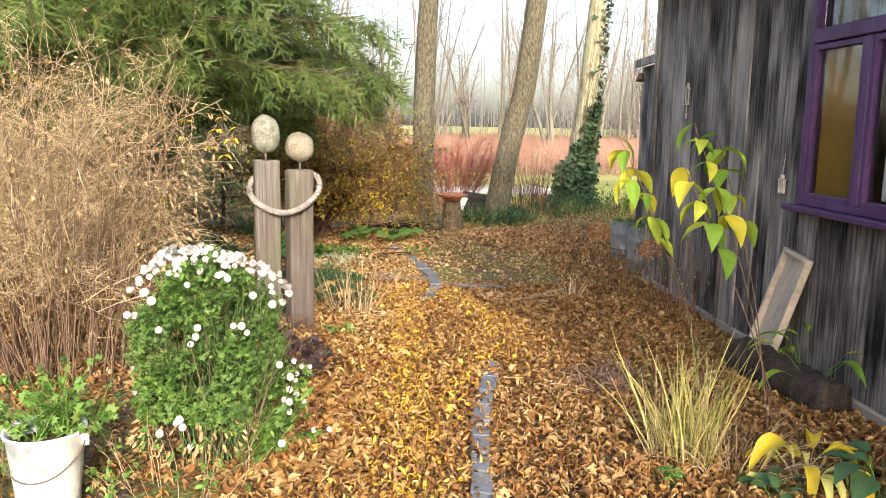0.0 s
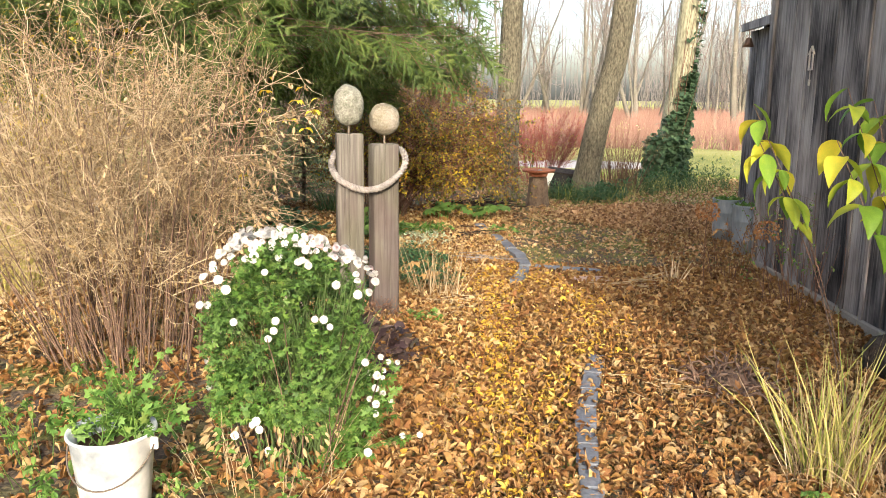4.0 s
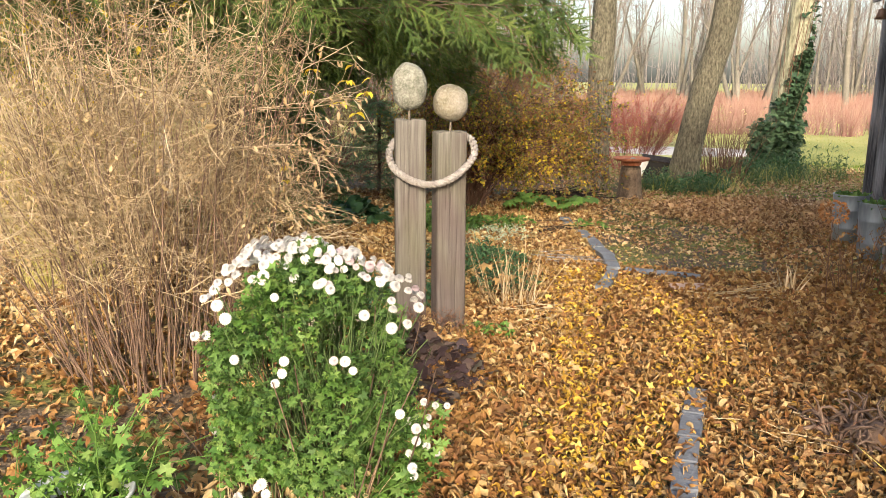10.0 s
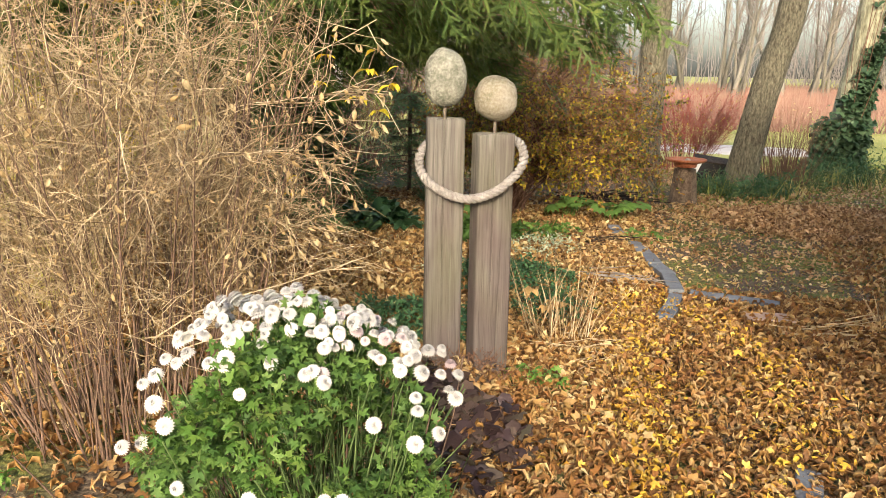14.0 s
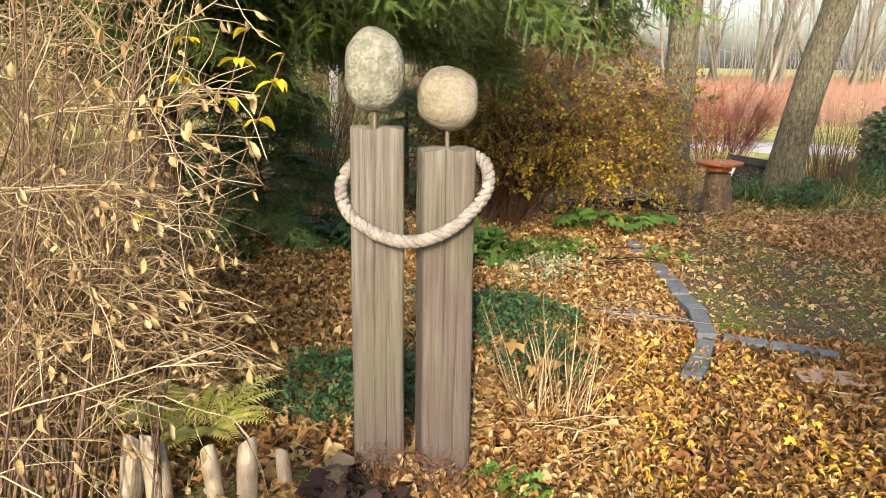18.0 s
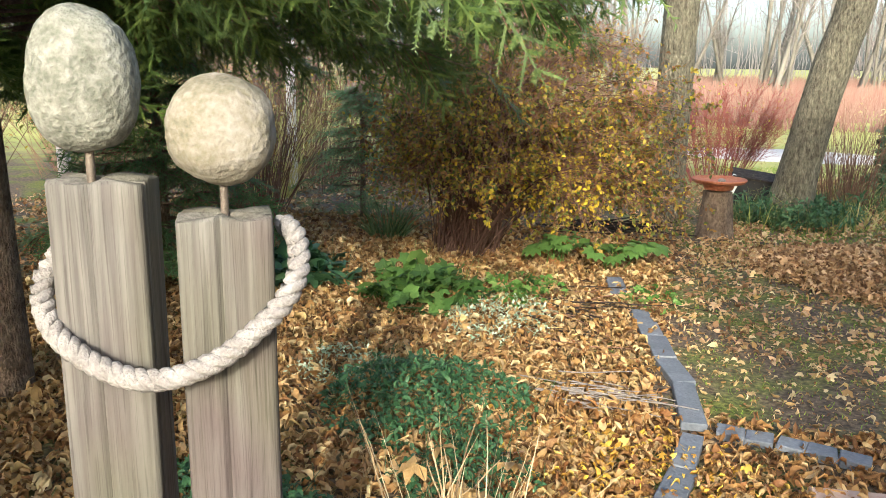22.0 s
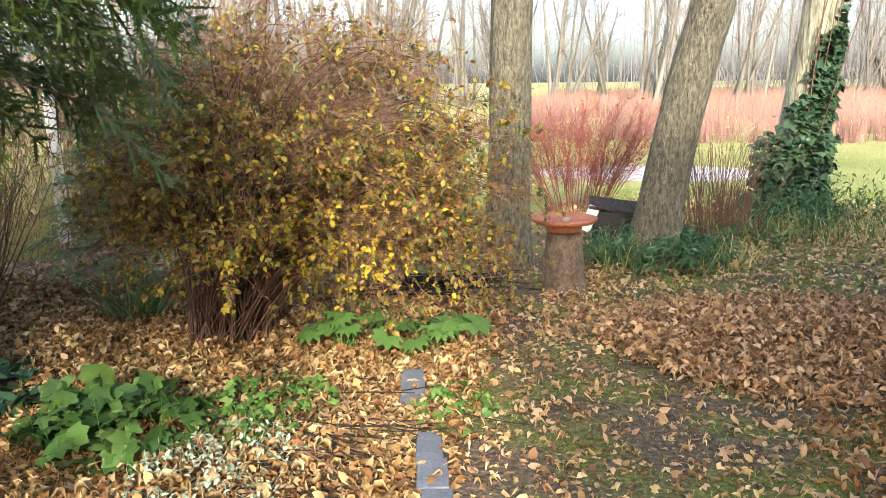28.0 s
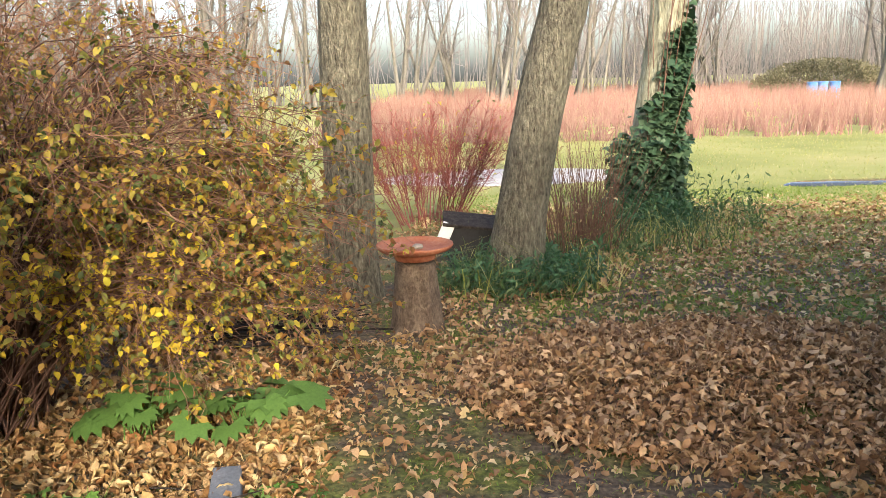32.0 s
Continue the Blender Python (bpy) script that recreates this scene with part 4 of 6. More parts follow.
def tub(at, r, h, label, tilt=0):
    t = thing("zinc_tub", label, "tub", at, rng.uniform(0, 90), "zinc tubs")
    prof = [(0.01, 0.01), (r * 0.86, 0.0), (r * 0.9, h * 0.3), (r * 0.915, h * 0.31), (r * 0.9, h * 0.33), (r * 0.96, h * 0.68), (r * 0.975, h * 0.69), (r * 0.96, h * 0.71), (r, h * 0.98),
            (r * 1.03, h), (r * 1.0, h * 1.01), (r * 0.96, h * 0.97), (r * 0.9, h * 0.9), (0.01, h * 0.9)]
    part("body", lathe(prof, 36), M_ZINC, t, "", True)
    part("soil", lathe([(0.005, h * 0.93), (r * 0.9, h * 0.905)], 24), M_SOIL, t, "dark soil")
    n = 160
    a, q = rng.uniform(0, 6.28, n), np.sqrt(rng.uniform(0, 1, n)) * r * 0.9
    at2 = np.column_stack([q * np.cos(a), q * np.sin(a), np.full(n, h * 0.93)])
    part("foliage", [scatter(leaf_shape(0.5), at2, turns(rng.normal(0, 0.7, (n, 3)) + (0, 0, 0.8)), rng.uniform(0.03, 0.08, n))], M_GREEN, t, "low green plants")
    return t


tub((2.14, 9.35, 0.0), 0.16, 0.46, "tall dull zinc tub with low plants beside the shed")
tub((2.14, 8.52, 0.0), 0.155, 0.5, "dull zinc tub beside the shed corner")

# ---- bird bath ----
bath = thing("bird_bath", "terracotta saucer bird bath on a rough tree stump", "bird bath", (0.12, 11.72, 0))
sp = []
for q in range(9):
    h = q * 0.055
    sp.append((0.18 - 0.06 * (q / 8) ** 0.7, h - 0.02))
v, f = lathe(sp + [(0.002, 0.425)], 40)[0]
for q in range(len(v)):
    r = 1 + 0.10 * noise.noise(Vector((v[q][0] * 16, v[q][1] * 16, v[q][2] * 2)))
    v[q][0] *= r
    v[q][1] *= r
part("stump", [(v, f)], M_TRUNK, bath, "grey-brown furrowed stump", True)
part("collar", lathe([(0.12, 0.44), (0.125, 0.445), (0.135, 0.485), (0.12, 0.49)], 36), M_TERRA, bath, "terracotta pot rim under the saucer", True)
part("saucer", lathe([(0.002, 0.494), (0.17, 0.494), (0.215, 0.502), (0.228, 0.512), (0.238, 0.528), (0.236, 0.537), (0.222, 0.537), (0.208, 0.522), (0.17, 0.513), (0.002, 0.51)], 56), M_TERRA, bath, "", True)
part("bottom", lathe([(0.002, 0.5135), (0.12, 0.5125)], 40), M_TERRA, bath, "damp terracotta bottom")
part("pebble", blob((0.02, -0.05, 0.527), (0.035, 0.025, 0.02), 9.0, 0.1, 2), M_STONE, bath, "dark pebble in the saucer", True)


# ---- plants ----
def ball_points(n, centre, radii, lo=0.0, skin=0.0):
    """Places in an ellipsoid, or near its skin, above the height share lo."""
    d = unit(rng.normal(0, 1, (n * 3, 3)))
    d = d[d[:, 2] > lo][:n]
    r = rng.uniform(skin, 1, len(d)) ** (1 / 3) if skin < 0.99 else np.full(len(d), 1.0)
    return np.array(centre) + d * np.array(radii) * r[:, None], d


def noise_at(pts, scale):
    return np.array([noise.noise(Vector(p) * scale + Vector((3, 7, 1))) for p in pts])


def chrysanthemum():
    """A waist-high clump: stems from the root, lobed leaves, double white flowers along the crest."""
    t = thing("chrysanthemum", "tall bushy chrysanthemum with double white flowers and green leaves", "flowering plant", (-1.03, 3.53, 0))
    n = 170
    a, r = rng.uniform(0, 6.28, n), rng.uniform(0, 0.2, n)
    base = np.column_stack([r * np.cos(a), r * np.sin(a), np.zeros(n)])
    tip, _ = ball_points(n, (-0.02, 0.0, 0.5), (0.34, 0.32, 0.45), 0.0, 0.5)
    P = strands(base, tip - base, np.linalg.norm(tip - base, axis=1) * 1.05, 6, 0.02, 0.06)
    each_tube("stem", P, taper(P, 0.004, 0.002), 4, M_GRASS_GREY, t, "thin green-grey stems")
    pts, d = ball_points(10500, (-0.02, 0, 0.5), (0.325, 0.34, 0.45), -0.72, 0.35)
    low = pts[:, 2] < 0.28
    pts[low, :2] *= 0.8
    lump = np.array([noise.noise(Vector(p) * 7.5) for p in pts])
    ok = (lump > -0.2) & ((pts[:, 2] > 0.2) | (rng.random(len(pts)) < 0.5))
    pts, d = (pts + d * (lump * 0.09)[:, None])[ok], d[ok]
    w = d + rng.normal(0, 0.6, d.shape) + (0, 0, -0.35)
    lime = (noise_at(pts, 3.1) + 0.45 * (0.45 - pts[:, 2]) - 0.3 * pts[:, 0] > 0.17) & (rng.random(len(pts)) < 0.8)
    for name, mat, q, label in (("foliage", M_MUM, ~lime, "lobed mid-green leaves"), ("bright_foliage", M_GREEN, lime, "paler yellowing leaves")):
        part(name, [scatter(lobed_shape(5, 0.5, 0.25), pts[q], turns(w[q], 0.6), rng.uniform(0.016, 0.037, q.sum()))], mat, t, label)
    # bare stems through and under the leaves
    n = 45
    a = rng.uniform(0, 6.28, n)
    b = np.column_stack([0.24 * np.cos(a), 0.24 * np.sin(a) - 0.03, np.zeros(n)]) * rng.uniform(0.4, 1.1, n)[:, None]
    P = strands(b, np.column_stack([b[:, 0] * 1.1 + rng.normal(0, 0.1, n), b[:, 1] * 1.1 + rng.normal(0, 0.1, n), np.ones(n)]), rng.uniform(0.3, 0.85, n), 6, 0.02, 0.06)
    part("dry_stem_mass", [tubes(P, taper(P, 0.0035, 0.002), 4)], M_DEADSTEM, t, "brown dry stems")
    pts, d = ball_points(170, (-0.08, -0.08, 0.16), (0.28, 0.2, 0.18), -0.3, 0.4)
    part("dead_foliage", [scatter(leaf_shape(0.35, 0.3, -0.4), pts, turns(d + (0, 0, -0.8), 0.6), rng.uniform(0.03, 0.06, len(pts)))], M_DRYLEAF, t, "withered tan leaves low down")
    # one flower: three whorls of petals
    chunks = []
    for k, (cnt, tilt, ln) in enumerate(((17, -0.2, 0.025), (17, 0.15, 0.026), (14, 0.5, 0.024), (11, 0.9, 0.021), (7, 1.25, 0.017))):
        ang = np.arange(cnt) * 2 * math.pi / cnt + k * 0.2
        w = np.column_stack([np.cos(ang) * math.cos(tilt), np.sin(ang) * math.cos(tilt), np.full(cnt, math.sin(tilt))])
        chunks.append(scatter(leaf_shape(0.55, 0.12, 0.35), w * 0.001 + (0, 0, 0.002 * k), turns(w, 0.0), ln))
    flower, faded = mesh_of("flower", chunks, M_WHITE), mesh_of("flower", chunks, M_PINKISH)

    def place(p, d, s, me):
        ob = part("flower_head", me, None, t)
        ob.matrix_local = Matrix.LocRotScale(Vector(p), Vector(d).to_track_quat("Z", "Y"), (s, s, s))

    count = 0
    while count < 165:
        x = rng.uniform(-0.33, 0.33)
        ridge = 0.965 - 0.35 * max(0.0, x + 0.02) - 1.3 * max(0.0, x - 0.26) - 0.9 * max(0.0, -0.2 - x)
        y = rng.normal(0.02, 0.12) if rng.random() < 0.85 else rng.uniform(-0.34, 0.25)
        z = ridge - 1.5 * (y - 0.02) ** 2 + rng.normal(0, 0.012)
        d = np.array([x * 1.2, y * 1.4 - 0.12, 0.55])
        if y < -0.2 and rng.random() < 0.5:
            continue
        place((x, y, z), d + rng.normal(0, 0.2, 3), rng.uniform(0.45, 0.78), faded if rng.random() < 0.16 and x > 0 else flower)
        count += 1
    for p in ((-0.14, -0.33, 0.68), (0.0, -0.36, 0.63), (0.02, -0.355, 0.66), (0.03, -0.36, 0.70), (-0.27, -0.25, 0.72),
              (-0.08, -0.34, 0.28), (-0.06, -0.35, 0.30), (-0.05, -0.345, 0.265), (-0.16, -0.31, 0.22), (-0.02, -0.34, 0.18), (0.33, -0.2, 0.5), (0.36, -0.12, 0.42),
              (-0.36, 0.0, 0.5), (-0.37, -0.04, 0.42), (-0.34, -0.1, 0.33), (0.2, -0.32, 0.7), (0.22, -0.31, 0.67)):
        place(p, (p[0], p[1] - 0.15, 0.1), rng.uniform(0.5, 0.75), flower)
    # side shoots with small flowers over the path
    n = 26
    base = np.column_stack([rng.uniform(0.1, 0.22, n), rng.uniform(-0.2, 0.1, n), np.full(n, 0.03)])
    P = strands(base, np.column_stack([rng.uniform(0.3, 0.75, n), rng.normal(0, 0.35, n), rng.uniform(0.5, 1.1, n)]), rng.uniform(0.25, 0.45, n), 5, 0.06, 0.1)
    each_tube("side_shoot", P, taper(P, 0.003, 0.0015), 4, M_GREEN, t, "thin leafy side shoots")
    part("shoot_foliage", [leaves_on(P, 420, 0.045, lobed_shape(5, 0.5, 0.2), 0.1)], M_GREEN, t, "small green leaves")
    for p in P[:15, -1]:
        place(p, (0.5, -0.4, 0.6), rng.uniform(0.45, 0.68), flower)


def dry_bush():
    """A leafless arching shrub, straw coloured, denser above."""
    t = thing("dry_shrub", "bare arching shrub of countless straw-coloured twigs", "shrub", (-2.27, 4.62, 0))
    n = 160
    a, r = rng.uniform(0, 6.28, n), np.sqrt(rng.uniform(0, 1, n))
    base = np.column_stack([0.48 * r * np.cos(a), 0.38 * r * np.sin(a), np.zeros(n)])
    way = np.column_stack([base[:, 0] * 0.75 + rng.normal(0, 0.16, n), base[:, 1] * 0.6 + rng.normal(0, 0.16, n), np.ones(n)])
    P = strands(base, way, rng.uniform(1.3, 2.0, n), 7, 0.035, 0.07)
    inside = lambda A: (A[:, :, 0] + 1.03 * A[:, :, 1]).max(1) < 1.35
    P = P[(P[:, :, 0].max(1) < 0.78) & inside(P)]
    each_tube("stem", P, taper(P, rng.uniform(0.0025, 0.007, len(P)), 0.0015), 5, M_DEADSTEM, t, "reddish brown upright stems")
    Q = twigs_on(P, 2500, 0.6, 0.95, 6, 0.07, 0.33, 0.35)
    Q = Q[(Q[:, :, 0].max(1) < 0.80) & inside(Q)]
    Q = Q[noise_at(Q[:, 2], 2.8) > -0.24]
    part("branch_mass", [tubes(Q, taper(Q, 0.002, 0.001), 3)], M_STRAW, t, "arching straw-coloured branches")
    S = twigs_on(Q, 6800, 0.22, 1.1, 5, 0.05, 0.45, 0.2)
    S = S[(S[:, :, 0].max(1) < 0.86) & inside(S)]
    S = S[noise_at(S[:, 1], 4.5) > -0.22]
    part("twig_mass", [tubes(S, taper(S, 0.0014, 0.0008), 3)], M_STRAW, t, "fine pale twigs")
    part("dry_foliage", [leaves_on(S, 2600, 0.023, leaf_shape(0.6, 0.3, -0.4), 0.2), leaves_on(Q, 140, 0.048, leaf_shape(0.5, 0.3, -0.4), 0.3)], M_DRYLEAF, t, "curled pale dry leaves")
    # long side branches reaching over the bed
    n = 44
    base = np.column_stack([rng.uniform(0.2, 0.5, n), rng.uniform(-0.3, 0.5, n), rng.uniform(0.4, 1.4, n)])
    P = strands(base, np.column_stack([rng.uniform(0.7, 1.2, n), rng.normal(0.1, 0.3, n), rng.uniform(-0.1, 0.6, n)]), rng.uniform(0.4, 0.85, n), 6, 0.10, 0.12)
    P = P[(P[:, :, 0].max(1) < 1.05) & inside(P)]
    Q = twigs_on(P, 330, 0.3, 0.7, 4, 0.08, 0.2)
    Q = Q[(Q[:, :, 0].max(1) < 1.1) & inside(Q)]
    part("side_branch_mass", [tubes(P, taper(P, 0.003, 0.0015), 4), tubes(Q, taper(Q, 0.0018, 0.001), 3)], M_STRAW, t, "long reaching pale branches")
    part("hanging_foliage", [leaves_on(Q, 190, 0.046, leaf_shape(0.42, 0.3, -0.5), 0.3, 0.9, 0.4)], M_DRYLEAF, t, "hanging withered leaves")


def wispy_shrub(at, n, tall, label, mat_stem, mat_leaf, leaf_n, spread=0.35, droop=0.09, size=0.05, name="shrub", thick=0.004, root=0.25, twig_n=0, leaf_mat2=None):
    t = thing(name, label, "shrub", at)
    a, r = rng.uniform(0, 6.28, n), np.sqrt(rng.uniform(0, 1, n)) * root
    base = np.column_stack([r * np.cos(a), r * np.sin(a), np.zeros(n)])
    P = strands(base, np.column_stack([base[:, 0] / root * spread + rng.normal(0, 0.12, n), base[:, 1] / root * spread + rng.normal(0, 0.12, n), np.ones(n)]),
                rng.uniform(0.65, 1.05, n) * tall, 7, droop, 0.07)
    each_tube("stem", P, taper(P, thick, thick * 0.35), 4, mat_stem, t, "")
    src = P
    if twig_n:
        Q = twigs_on(P, twig_n, tall * 0.22, 0.6, 4, droop * 0.5, 0.2, 0.3)
        part("twig_mass", [tubes(Q, taper(Q, thick * 0.4, thick * 0.2), 3)], mat_stem, t)
        src = Q
    if leaf_n:
        part("foliage", [leaves_on(src, leaf_n, size, leaf_shape(0.5), 0.15)], mat_leaf, t)
    if leaf_mat2:
        part("bright_foliage", [leaves_on(src, leaf_n // 5, size * 1.1, leaf_shape(0.55), 0.15)], leaf_mat2, t)
    return t


def autumn_shrub():
    """The big rounded shrub in autumn leaf beside the bird bath."""
    t = thing("autumn_shrub", "large rounded shrub with olive, yellow and russet autumn leaves", "shrub", (-1.85, 10.42, 0))

    def arching(n, centre, radii, low, root, lo=0.7):
        """Canes that rise from the root and arch over to the crown's skin."""
        d = unit(rng.normal(0, 1, (n * 4, 3)))
        d = d[d[:, 2] > low][:n]
        tip = np.array(centre) + d * np.array(radii) * rng.uniform(lo, 1.04, (n, 1))
        a, r = rng.uniform(0, 6.28, n), np.sqrt(rng.uniform(0, 1, n)) * root
        base = np.column_stack([r * np.cos(a), r * np.sin(a), np.zeros(n)])
        ctrl = np.column_stack([base[:, :2] + 0.42 * (tip[:, :2] - base[:, :2]), np.maximum(0.9, tip[:, 2] * 1.12 + 0.22)])
        u = np.linspace(0, 1, 10)[None, :, None]
        P = (1 - u) ** 2 * base[:, None] + 2 * u * (1 - u) * ctrl[:, None] + u ** 2 * tip[:, None]
        bend = np.cumsum(rng.normal(0, 0.012, P.shape), 1)
        return P + bend * u

    P = np.concatenate([arching(220, (0.45, 0.1, 0.92), (1.36, 0.86, 1.0), -0.5, 0.28), arching(55, (1.05, 0.12, 0.55), (0.75, 0.42, 0.5), -0.6, 0.3)])
    each_tube("stem", P, taper(P, rng.uniform(0.003, 0.0075, len(P)), 0.0015), 5, M_STEM_DK, t, "dark red-brown stems")
    Q = twigs_on(P, 3000, 0.42, 0.6, 5, 0.09, 0.18, 0.4)
    Q[:, :, 2] = np.maximum(Q[:, :, 2], 0.05)
    S = twigs_on(Q, 9000, 0.17, 0.75, 4, 0.06, 0.25, 0.2)
    S[:, :, 2] = np.maximum(S[:, :, 2], 0.04)
    part("twig_mass", [tubes(Q, taper(Q, 0.0024, 0.0011), 3), tubes(S, taper(S, 0.0015, 0.0008), 3)], M_TWIG_RUSSET, t, "russet twigs")
    clump = noise_at(S[:, 0], 2.6)
    full = S[(S[:, 0, 2] < 1.45 + rng.normal(0, 0.25, len(S))) & (clump > -0.22)]
    small = leaf_shape(0.66, 0.12, 0.2)
    part("foliage", [leaves_on(full, 24000, 0.042, small, 0.1), leaves_on(S, 5500, 0.033, small, 0.1), leaves_on(Q, 2500, 0.038, small, 0.3)], M_SHRUB, t, "small olive and brown leaves")
    low = S[np.exp(-((S[:, 0, 0] - 0.62) / 0.5) ** 2 - ((S[:, 0, 2] - 0.55) / 0.32) ** 2) > rng.uniform(0, 1, len(S))]
    low = low[low[:, 0, 1] < 0.0]
    part("yellow_foliage", [leaves_on(low, 1100, 0.042, small, 0.1), leaves_on(full, 1500, 0.038, small, 0.1)], M_SHRUB_Y, t, "bright yellow leaves")


def needled(base, way, flat, length, n, needle, half):
    """Needles to both sides along one twig."""
    u = np.linspace(0.02, 1, n)
    at = base + way * (u * length)[:, None] + np.array([0, 0, -0.25]) * ((u * length) ** 2)[:, None]
    sgn = np.where(np.arange(n) % 2, 1.0, -1.0)[:, None]
    up = np.array([0, 0, 1.0]) * ((np.arange(n) % 3) * 0.28 - 0.1)[:, None]
    tip = at + unit(way * 0.8 + flat * sgn + up) * (needle * (1.1 - 0.4 * u))[:, None]
    blades_v = np.stack([at - way * half, at + way * half + (0, 0, 0.0006), tip], 1).reshape(-1, 3)
    k = np.linspace(0, n - 1, 3).astype(int)
    c, s = at[k], flat * needle * 0.24 * np.array([0.7, 1.0, 0.1])[:, None]
    l, r = c - s - (0, 0, 0.001), c + s - (0, 0, 0.001)
    core = np.concatenate([np.stack([l[:-1], r[:-1], r[1:]], 1), np.stack([l[:-1], r[1:], l[1:]], 1)]).reshape(-1, 3)
    return np.concatenate([blades_v, core])


def frond(length=0.5, side=6, needle=0.022, half=0.0024, per=20):
    """A flat conifer frond: a rib with side twigs, all needled."""
    rows = [needled(np.zeros(3), np.array([0, 1.0, 0]), np.array([1.0, 0, 0]), length, per * 2, needle, half)]
    for q in range(side):
        u = 0.06 + 0.86 * q / side
        for sg in (-1, 1):
            way = unit(np.array([sg * (0.7 + 0.14 * math.sin(q * 2.3 + sg)), 0.7, 0.16 * math.sin(q * 4.1 + 2 * sg)]))
            at = np.array([0, u * length, -0.25 * (u * length) ** 2])
            rows.append(needled(at, way, np.array([0.66, -0.75 * sg, 0.0]), length * 0.42 * (1.05 - u) ** 0.5 * (0.75 + 0.4 * math.sin(q * 3 + 1.7 * sg)), per, needle, half))
    v = np.concatenate(rows)
    return v, np.arange(len(v)).reshape(-1, 3)


def conifer(at, tall, reach, label, low=1.0, boughs=110, fronds=1500, needle=None, name="spruce", trunk_r=0.12, sag=0.10, size=0.5, crowd=1.0, rise=0.1, per=20, clear=None, thick=0.0, hang=0.2, roll=0.3, fine_to=9.0, slim=1.0, dense=None):
    """A conifer: straight trunk, drooping boughs and flat needled fronds along them; crowd over 1 gathers boughs low."""
    t = thing(name, label, "tree", at)
    tr = np.array([[(0.02 * math.sin(h * 2), 0.02 * math.cos(h * 3), h) for h in np.linspace(-0.05, tall, 12)]])
    part("trunk", [tubes(tr, taper(tr, trunk_r, 0.02), 14)], M_TRUNK, t, "brown flaking trunk", True)
    u = np.linspace(0, 1, boughs) ** crowd
    if thick:
        k = int(boughs * thick)
        u = np.concatenate([np.linspace(0, 0.26, k), np.linspace(0.26, 1, boughs - k)])
    h = low + (tall * 0.95 - low) * u + rng.normal(0, 0.05, boughs)
    a = np.arange(boughs) * 2.39996 + rng.normal(0, 0.2, boughs)
    way = np.column_stack([np.cos(a), np.sin(a), rise + rng.normal(0, 0.08, boughs)])
    P = strands(np.column_stack([np.zeros((boughs, 2)), h]), way, reach * (0.12 + 0.88 * (1 - u) ** slim) * rng.uniform(0.75, 1.05, boughs), 9, sag, 0.04)
    if clear:
        for _ in range(5):
            bad = ~clear(P - (0, 0, 0.16)).all(1)
            P[bad] = P[bad, :1] + (P[bad] - P[bad, :1]) * 0.82
        P = P[clear(P - (0, 0, 0.16)).all(1)]
    p, w, i = along(P, fronds, 0.12, 1.0)
    if dense:
        ok = dense(p) | (rng.random(fronds) < 0.58)
        p, w, i, fronds = p[ok], w[ok], i[ok], int(ok.sum())
    side = unit(np.cross(w, np.array([0, 0, 1.0]))) * rng.choice([-1.0, 1.0], fronds)[:, None]
    w = w * 0.8 + side * rng.uniform(0, 1.1, fronds)[:, None] + rng.normal(0, 0.12, w.shape) + np.column_stack([np.zeros((fronds, 2)), -hang * rng.uniform(0.3, 1.8, fronds)])
    if clear:
        tip = p + unit(w) * size * 0.8
        ok = clear(tip)
        p, w, i, fronds = p[ok], w[ok], i[ok], int(ok.sum())
    P = P[np.bincount(i, minlength=len(P)) > 7]
    each_tube("bough", P, taper(P, 0.009, 0.002), 5, M_TRUNK, t, "drooping bough")
    low_fine, high = frond(size, 6, 0.052 * size, 0.0085 * size, per), frond(size, 5, 0.06 * size, 0.018 * size, max(8, per // 2))
    near = (p[:, 2] < fine_to) & (p[:, 0] > -0.7)
    chunks = [scatter(k, p[q], turns(w[q], roll), rng.uniform(0.6, 1.1, q.sum())) for k, q in ((low_fine, near), (high, ~near))]
    ribs = np.stack([p, p + unit(w) * size * 0.4 - (0, 0, 0.03)], 1)[near]
    part("needle_foliage", chunks, needle or M_NEEDLE, t, "flat green needled fronds")
    part("twig_mass", [tubes(ribs, np.full((len(ribs), 2), 0.0025), 3)], M_STEM_RED, t, "thin brown twigs")
    return t


